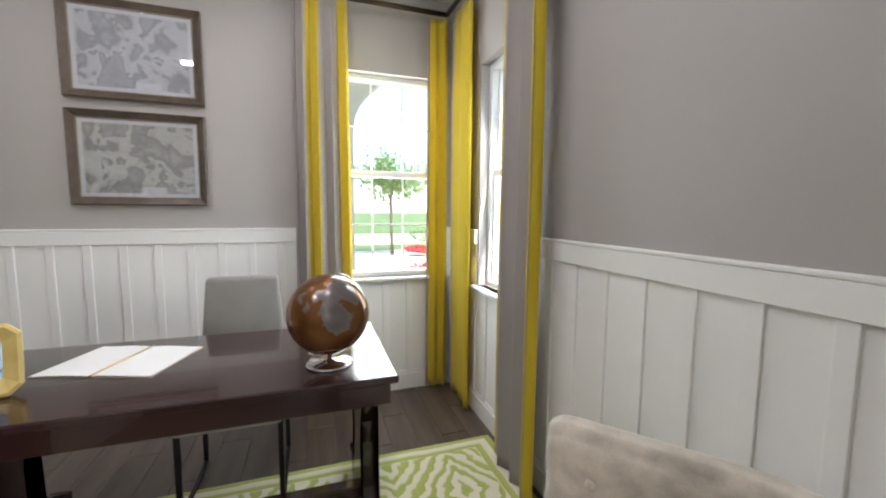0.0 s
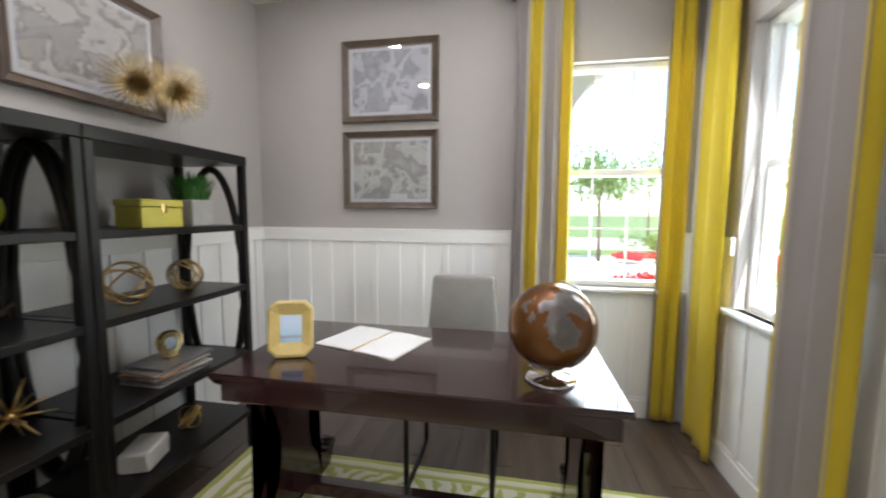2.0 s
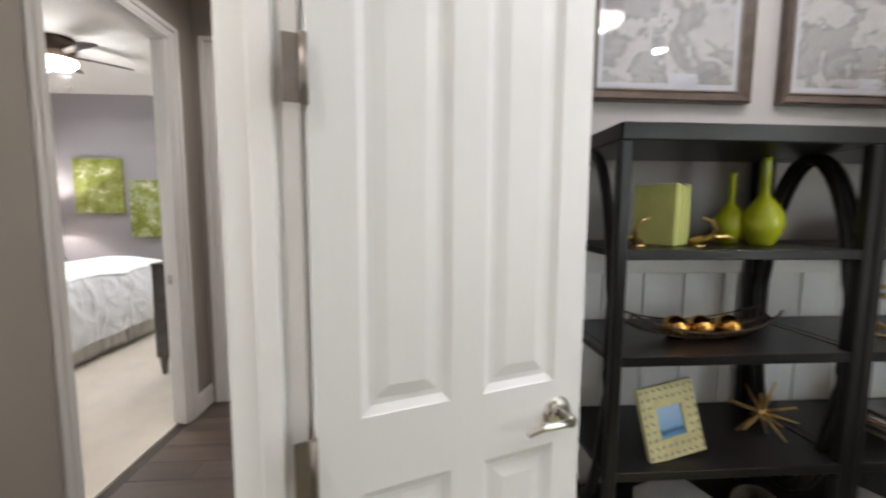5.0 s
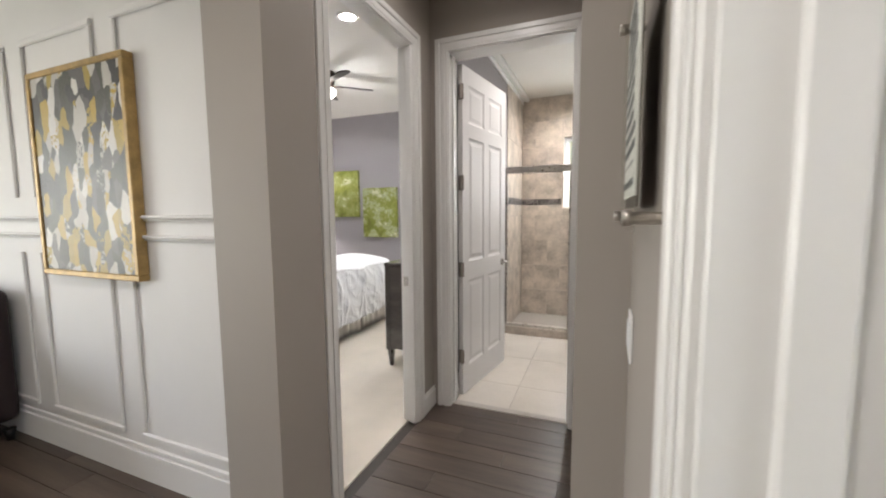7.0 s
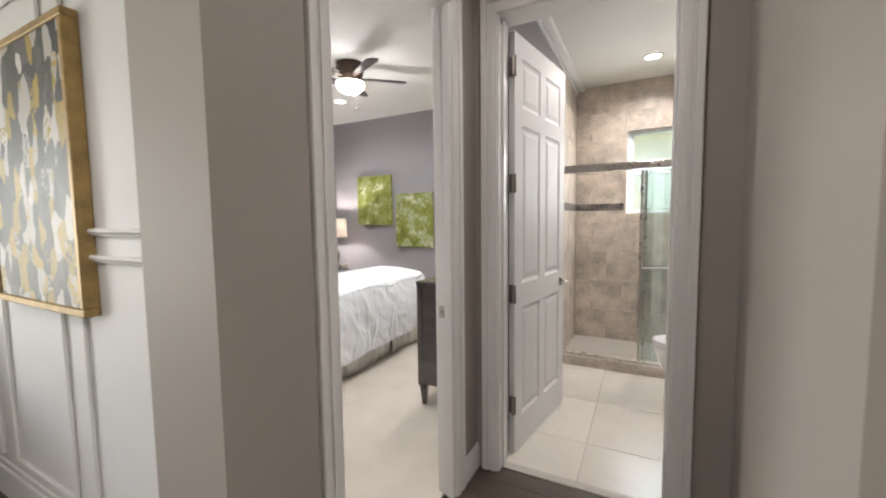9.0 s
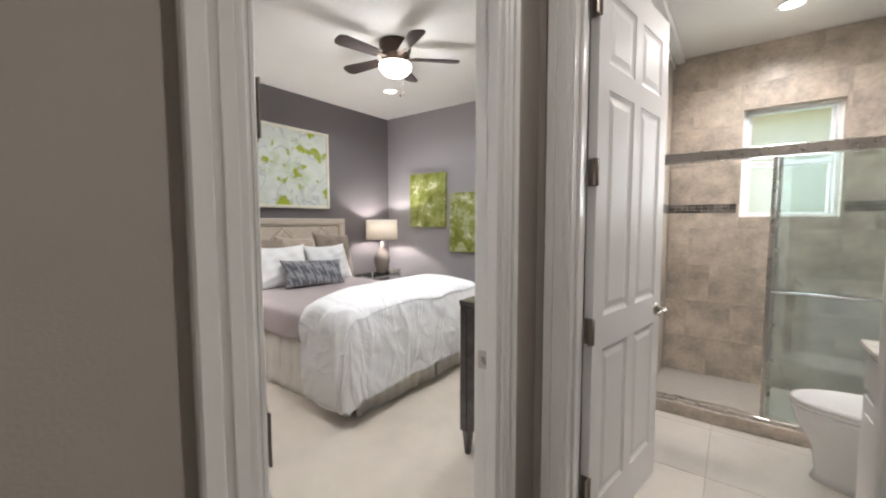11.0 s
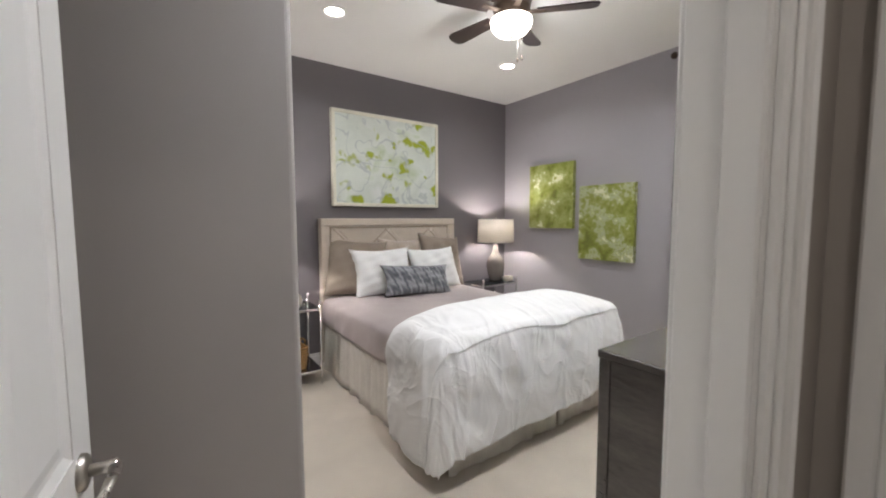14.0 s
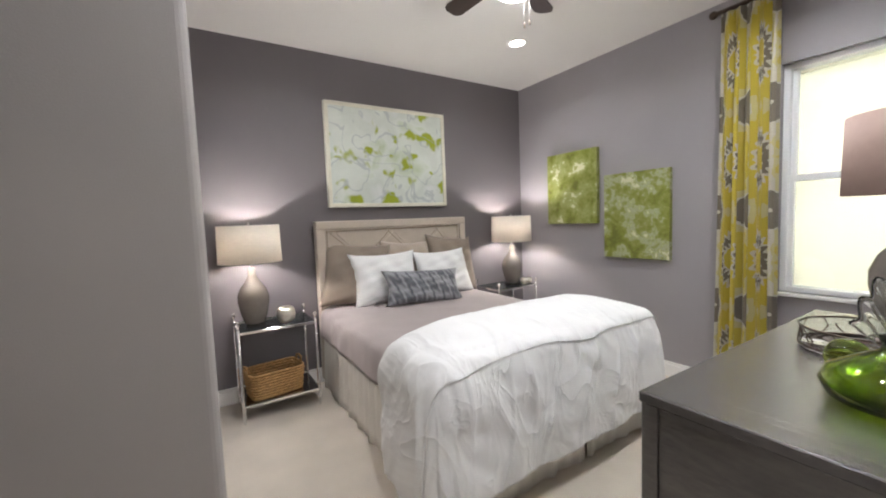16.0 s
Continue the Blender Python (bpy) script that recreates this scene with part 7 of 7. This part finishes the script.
def tree(m, h, r, label, seed):
    rnd = random.Random(seed)
    o = thing("tree", m, label, "tree")
    bm = B()
    tube(bm, [(0, 0, -0.02), (0.05, 0.02, h * 0.3), (-0.03, 0.05, h * 0.55), (0.02, 0, h * 0.75)], lambda k: 0.06 * (1 - 0.6 * k), 9)
    for i in range(6):
        a = i * 1.1 + rnd.uniform(-0.3, 0.3)
        z = h * (0.4 + 0.05 * i)
        tube(bm, [(0, 0, z), (math.cos(a) * r * 0.4, math.sin(a) * r * 0.4, z + r * 0.35), (math.cos(a) * r * 0.75, math.sin(a) * r * 0.75, z + r * 0.5)], lambda k: 0.025 * (1 - 0.7 * k), 6)
    part("trunk", bm, BARK, o)
    bm = B()
    for i in range(14):
        a, q = rnd.uniform(0, 6.28), rnd.uniform(0.2, 0.85)
        leaf_cloud(bm, (math.cos(a) * r * q, math.sin(a) * r * q, h * 0.72 + rnd.uniform(-0.35, 0.45) * r), r * rnd.uniform(0.3, 0.5), 110, 0.085, rnd)
    part("crown", bm, LEAF, o)
    return o


tree(pose(12.9, -3.5, -0.15), 3.6, 1.25, "small green street tree in front of the window", 7)
tree(pose(15.5, -8.6, -0.15), 4.2, 1.7, "small green garden tree beyond the driveway", 1)
tree(pose(17.5, -12.4, -0.15), 5.2, 2.0, "green garden tree farther down the street", 2)
tree(pose(21, -7.4, -0.15), 5.0, 2.2, "broad green tree across the street", 3)


def bush(m, r, n, material, label, name="shrub", squash=0.6):
    rnd = random.Random(int(r * 1000) + n)
    bm = B()
    for i in range(7):
        leaf_cloud(bm, (rnd.uniform(-0.6, 0.6) * r, rnd.uniform(-0.6, 0.6) * r, r * 0.42), r * 0.5, n, 0.05, rnd, squash)
    o = part(name, bm, material)
    o.matrix_world = m
    return tagged(o, label, "shrub")


bush(pose(8.3, -4.75, -0.13), 0.7, 260, LEAF, "round clipped green shrub by the driveway")
bush(pose(10.2, -6.9, -0.13), 0.75, 260, REDL, "shrub with bright red flowers", "flowering_shrub")
for i in range(4):
    bush(pose(12.6 + i * 0.2, -4.4 - i * 0.95, -0.13), 0.55, 160, REDL, "low bed of red flowers along the street", "flower_bed", 0.35)
bush(pose(7.6, -3.0, -0.13), 0.5, 200, REDL, "dark red leafed shrub beside the porch", "red_shrub", 0.9)
bush(pose(16.0, -6.0, -0.13), 1.0, 300, LEAF, "green hedge across the street", "hedge", 0.6)
bush(pose(16.4, -9.6, -0.13), 1.0, 300, LEAF, "green hedge across the street", "hedge", 0.6)
# the house next door, seen through the shower window
hs = thing("neighbour_house", pose(0, 0, -0.15), "cream stucco house next door", "house")
boxpart("wall", hs, mat("pale_cream_stucco", (0.76, 0.66, 0.50), 0.85, var=0.05, scale=4, bump=0.3, bscale=80), (-9, 8.2, 0), (7, 9.0, 3.1))
boxpart("roof", hs, mat("roof_shingle", (0.16, 0.13, 0.11), 0.9, var=0.2, scale=8), (-9.4, 7.7, 3.1), (7.4, 9.4, 3.3))

# ---- floor planks and tiles ----
PW, PL = 0.152, 0.914
mesh_cache = {}


def piece(name, parent, x0, y0, x1, y1, z0, z1, material):
    key = (name, round(x1 - x0, 3), round(y1 - y0, 3))
    if key not in mesh_cache:
        bm = B()
        w, d, e = (x1 - x0) / 2, (y1 - y0) / 2, 0.0015
        lo = [bm.verts.new((sx * w, sy * d, z0)) for sx, sy in ((-1, -1), (1, -1), (1, 1), (-1, 1))]
        md = [bm.verts.new((sx * w, sy * d, z1 - e)) for sx, sy in ((-1, -1), (1, -1), (1, 1), (-1, 1))]
        hi = [bm.verts.new((sx * (w - e), sy * (d - e), z1)) for sx, sy in ((-1, -1), (1, -1), (1, 1), (-1, 1))]
        for a, b in ((lo, md), (md, hi)):
            for k in range(4):
                bm.faces.new((a[k], a[(k + 1) % 4], b[(k + 1) % 4], b[k]))
        bm.faces.new(hi)
        mesh_cache[key] = mesh_of(name, bm, material)
    o = new(name, mesh_cache[key])
    o.parent = parent
    o.location = ((x0 + x1) / 2, (y0 + y1) / 2, 0)
    return o


def random_tone(m, amount, shift):
    """Vary a material from piece to piece."""
    nt, b = nodes_of(m)
    src = b.inputs["Base Color"].links[0].from_socket
    oi = nt.nodes.new("ShaderNodeObjectInfo")
    mr = nt.nodes.new("ShaderNodeMapRange")
    mr.inputs["To Min"].default_value, mr.inputs["To Max"].default_value = 1 - amount, 1 + amount
    nt.links.new(oi.outputs["Random"], mr.inputs[0])
    sc = nt.nodes.new("ShaderNodeVectorMath")
    sc.operation = "SCALE"
    nt.links.new(src, sc.inputs[0])
    nt.links.new(mr.outputs[0], sc.inputs["Scale"])
    nt.links.new(sc.outputs[0], b.inputs["Base Color"])
    # shift the grain of each piece
    mp = [n for n in nt.nodes if n.bl_idname == "ShaderNodeMapping"][0]
    cb = nt.nodes.new("ShaderNodeCombineXYZ")
    mu = nt.nodes.new("ShaderNodeMath")
    mu.operation = "MULTIPLY"
    mu.inputs[1].default_value = shift
    nt.links.new(oi.outputs["Random"], mu.inputs[0])
    for k in range(3):
        nt.links.new(mu.outputs[0], cb.inputs[k])
    nt.links.new(cb.outputs[0], mp.inputs["Location"])


random_tone(PLANK, 0.22, 40)
random_tone(BTILE, 0.05, 30)
random_tone(STILE, 0.06, 30)


def planks(x0, x1, y0, y1):
    row, y = 0, y0
    while y < y1 - 0.01:
        ye = min(y + PW, y1)
        x = x0 - (row % 3) * PL / 3
        while x < x1 - 0.005:
            a, b = max(x, x0), min(x + PL, x1)
            if b - a > 0.02:
                piece("plank", floor_dark, a + 0.0012, y + 0.0012, b - 0.0012, ye - 0.0012, -0.004, 0.0, PLANK)
            x += PL
        y, row = ye, row + 1


planks(OW, OE, OS, ON)
planks(-1.2, OW, -1.3, 2.185)
planks(-4.4, -1.2, -0.75, HN)
for i in range(4):
    for j in range(5):
        a, b = -1.28 + i * 0.6, 2.19 + j * 0.6 - 0.19
        xa, xb, ya, yb = max(a, -1.11), min(a + 0.6, 0.45), max(b, 2.19), min(b + 0.6, SH_Y - 0.05)
        if xb - xa > 0.02 and yb - ya > 0.02:
            piece("tile", floor_bath, xa + 0.0015, ya + 0.0015, xb - 0.0015, yb - 0.0015, -0.002, 0.004, BTILE)
bm = B()
box(bm, (-1.08, 2.16, -0.003), (-0.265, 2.215, 0.007), 0.002)
structure("threshold_bath", bm, BGROUT, "pale stone threshold in the bathroom doorway", "threshold")


# shower wall tiles, larger than the wall is behind them, with a mosaic band
def wall_tile(parent, name, axis, p, s, a0, a1, z0, z1, material):
    key = (name, axis, s, round(a1 - a0, 3), round(z1 - z0, 3))
    if key not in mesh_cache:
        bm = B()
        w, h = (a1 - a0) / 2 - 0.0012, (z1 - z0) / 2 - 0.0012
        if axis == "y":
            box(bm, (-w, 0, -h), (w, s * 0.008, h))
        else:
            box(bm, (0, -w, -h), (s * 0.008, w, h))
        mesh_cache[key] = mesh_of(name, bm, material)
    o = new(name, mesh_cache[key])
    o.parent = parent
    o.location = ((a0 + a1) / 2, p, (z0 + z1) / 2) if axis == "y" else (p, (a0 + a1) / 2, (z0 + z1) / 2)


def tile_wall(parent, axis, p, s, a0, a1, hole=None):
    TW, TH = 0.33, 0.33
    z, r = 0.0, 0
    while z < 2.82:
        z1 = min(z + TH, 2.83)
        if z < 1.455 < z1 - 0.001 and z < 1.45:
            z1 = 1.455
        if abs(z - 1.455) < 1e-6:
            a = a0
            while a < a1 - 0.005:
                b = min(a + 0.05, a1)
                if not (hole and a < hole[1] and b > hole[0]):
                    for q in range(3):
                        wall_tile(parent, "mosaic_tile", axis, p, s, a, b, 1.455 + q * 0.026, 1.455 + (q + 1) * 0.026, MOSAIC)
                a = b
            z = 1.533
            continue
        a = a0 - (r % 2) * TW / 2
        while a < a1 - 0.005:
            x0_, x1_ = max(a, a0), min(a + TW, a1)
            spans = [(x0_, x1_, z, z1)]
            if hole:
                out = []
                for q0, q1, s0, s1 in spans:
                    if q1 <= hole[0] or q0 >= hole[1] or s1 <= hole[2] or s0 >= hole[3]:
                        out.append((q0, q1, s0, s1))
                        continue
                    if q0 < hole[0]:
                        out.append((q0, hole[0], s0, s1))
                    if q1 > hole[1]:
                        out.append((hole[1], q1, s0, s1))
                    m0, m1 = max(q0, hole[0]), min(q1, hole[1])
                    if s0 < hole[2]:
                        out.append((m0, m1, s0, hole[2]))
                    if s1 > hole[3]:
                        out.append((m0, m1, hole[3], s1))
                spans = out
            for q0, q1, s0, s1 in spans:
                if q1 - q0 > 0.006 and s1 - s0 > 0.006:
                    wall_tile(parent, "wall_tile", axis, p, s, q0, q1, s0, s1, STILE)
            a += TW
        z, r = z1, r + 1


random_tone(MOSAIC, 0.6, 20)
tile_wall(bpy.data.objects["wall_bath_north"], "y", BN, -1, -1.10, 0.45, (-0.58, 0.03, 1.42, 2.31))
tile_wall(bpy.data.objects["wall_bath_west"], "x", -1.11, 1, SH_Y + 0.06, BN - 0.01)
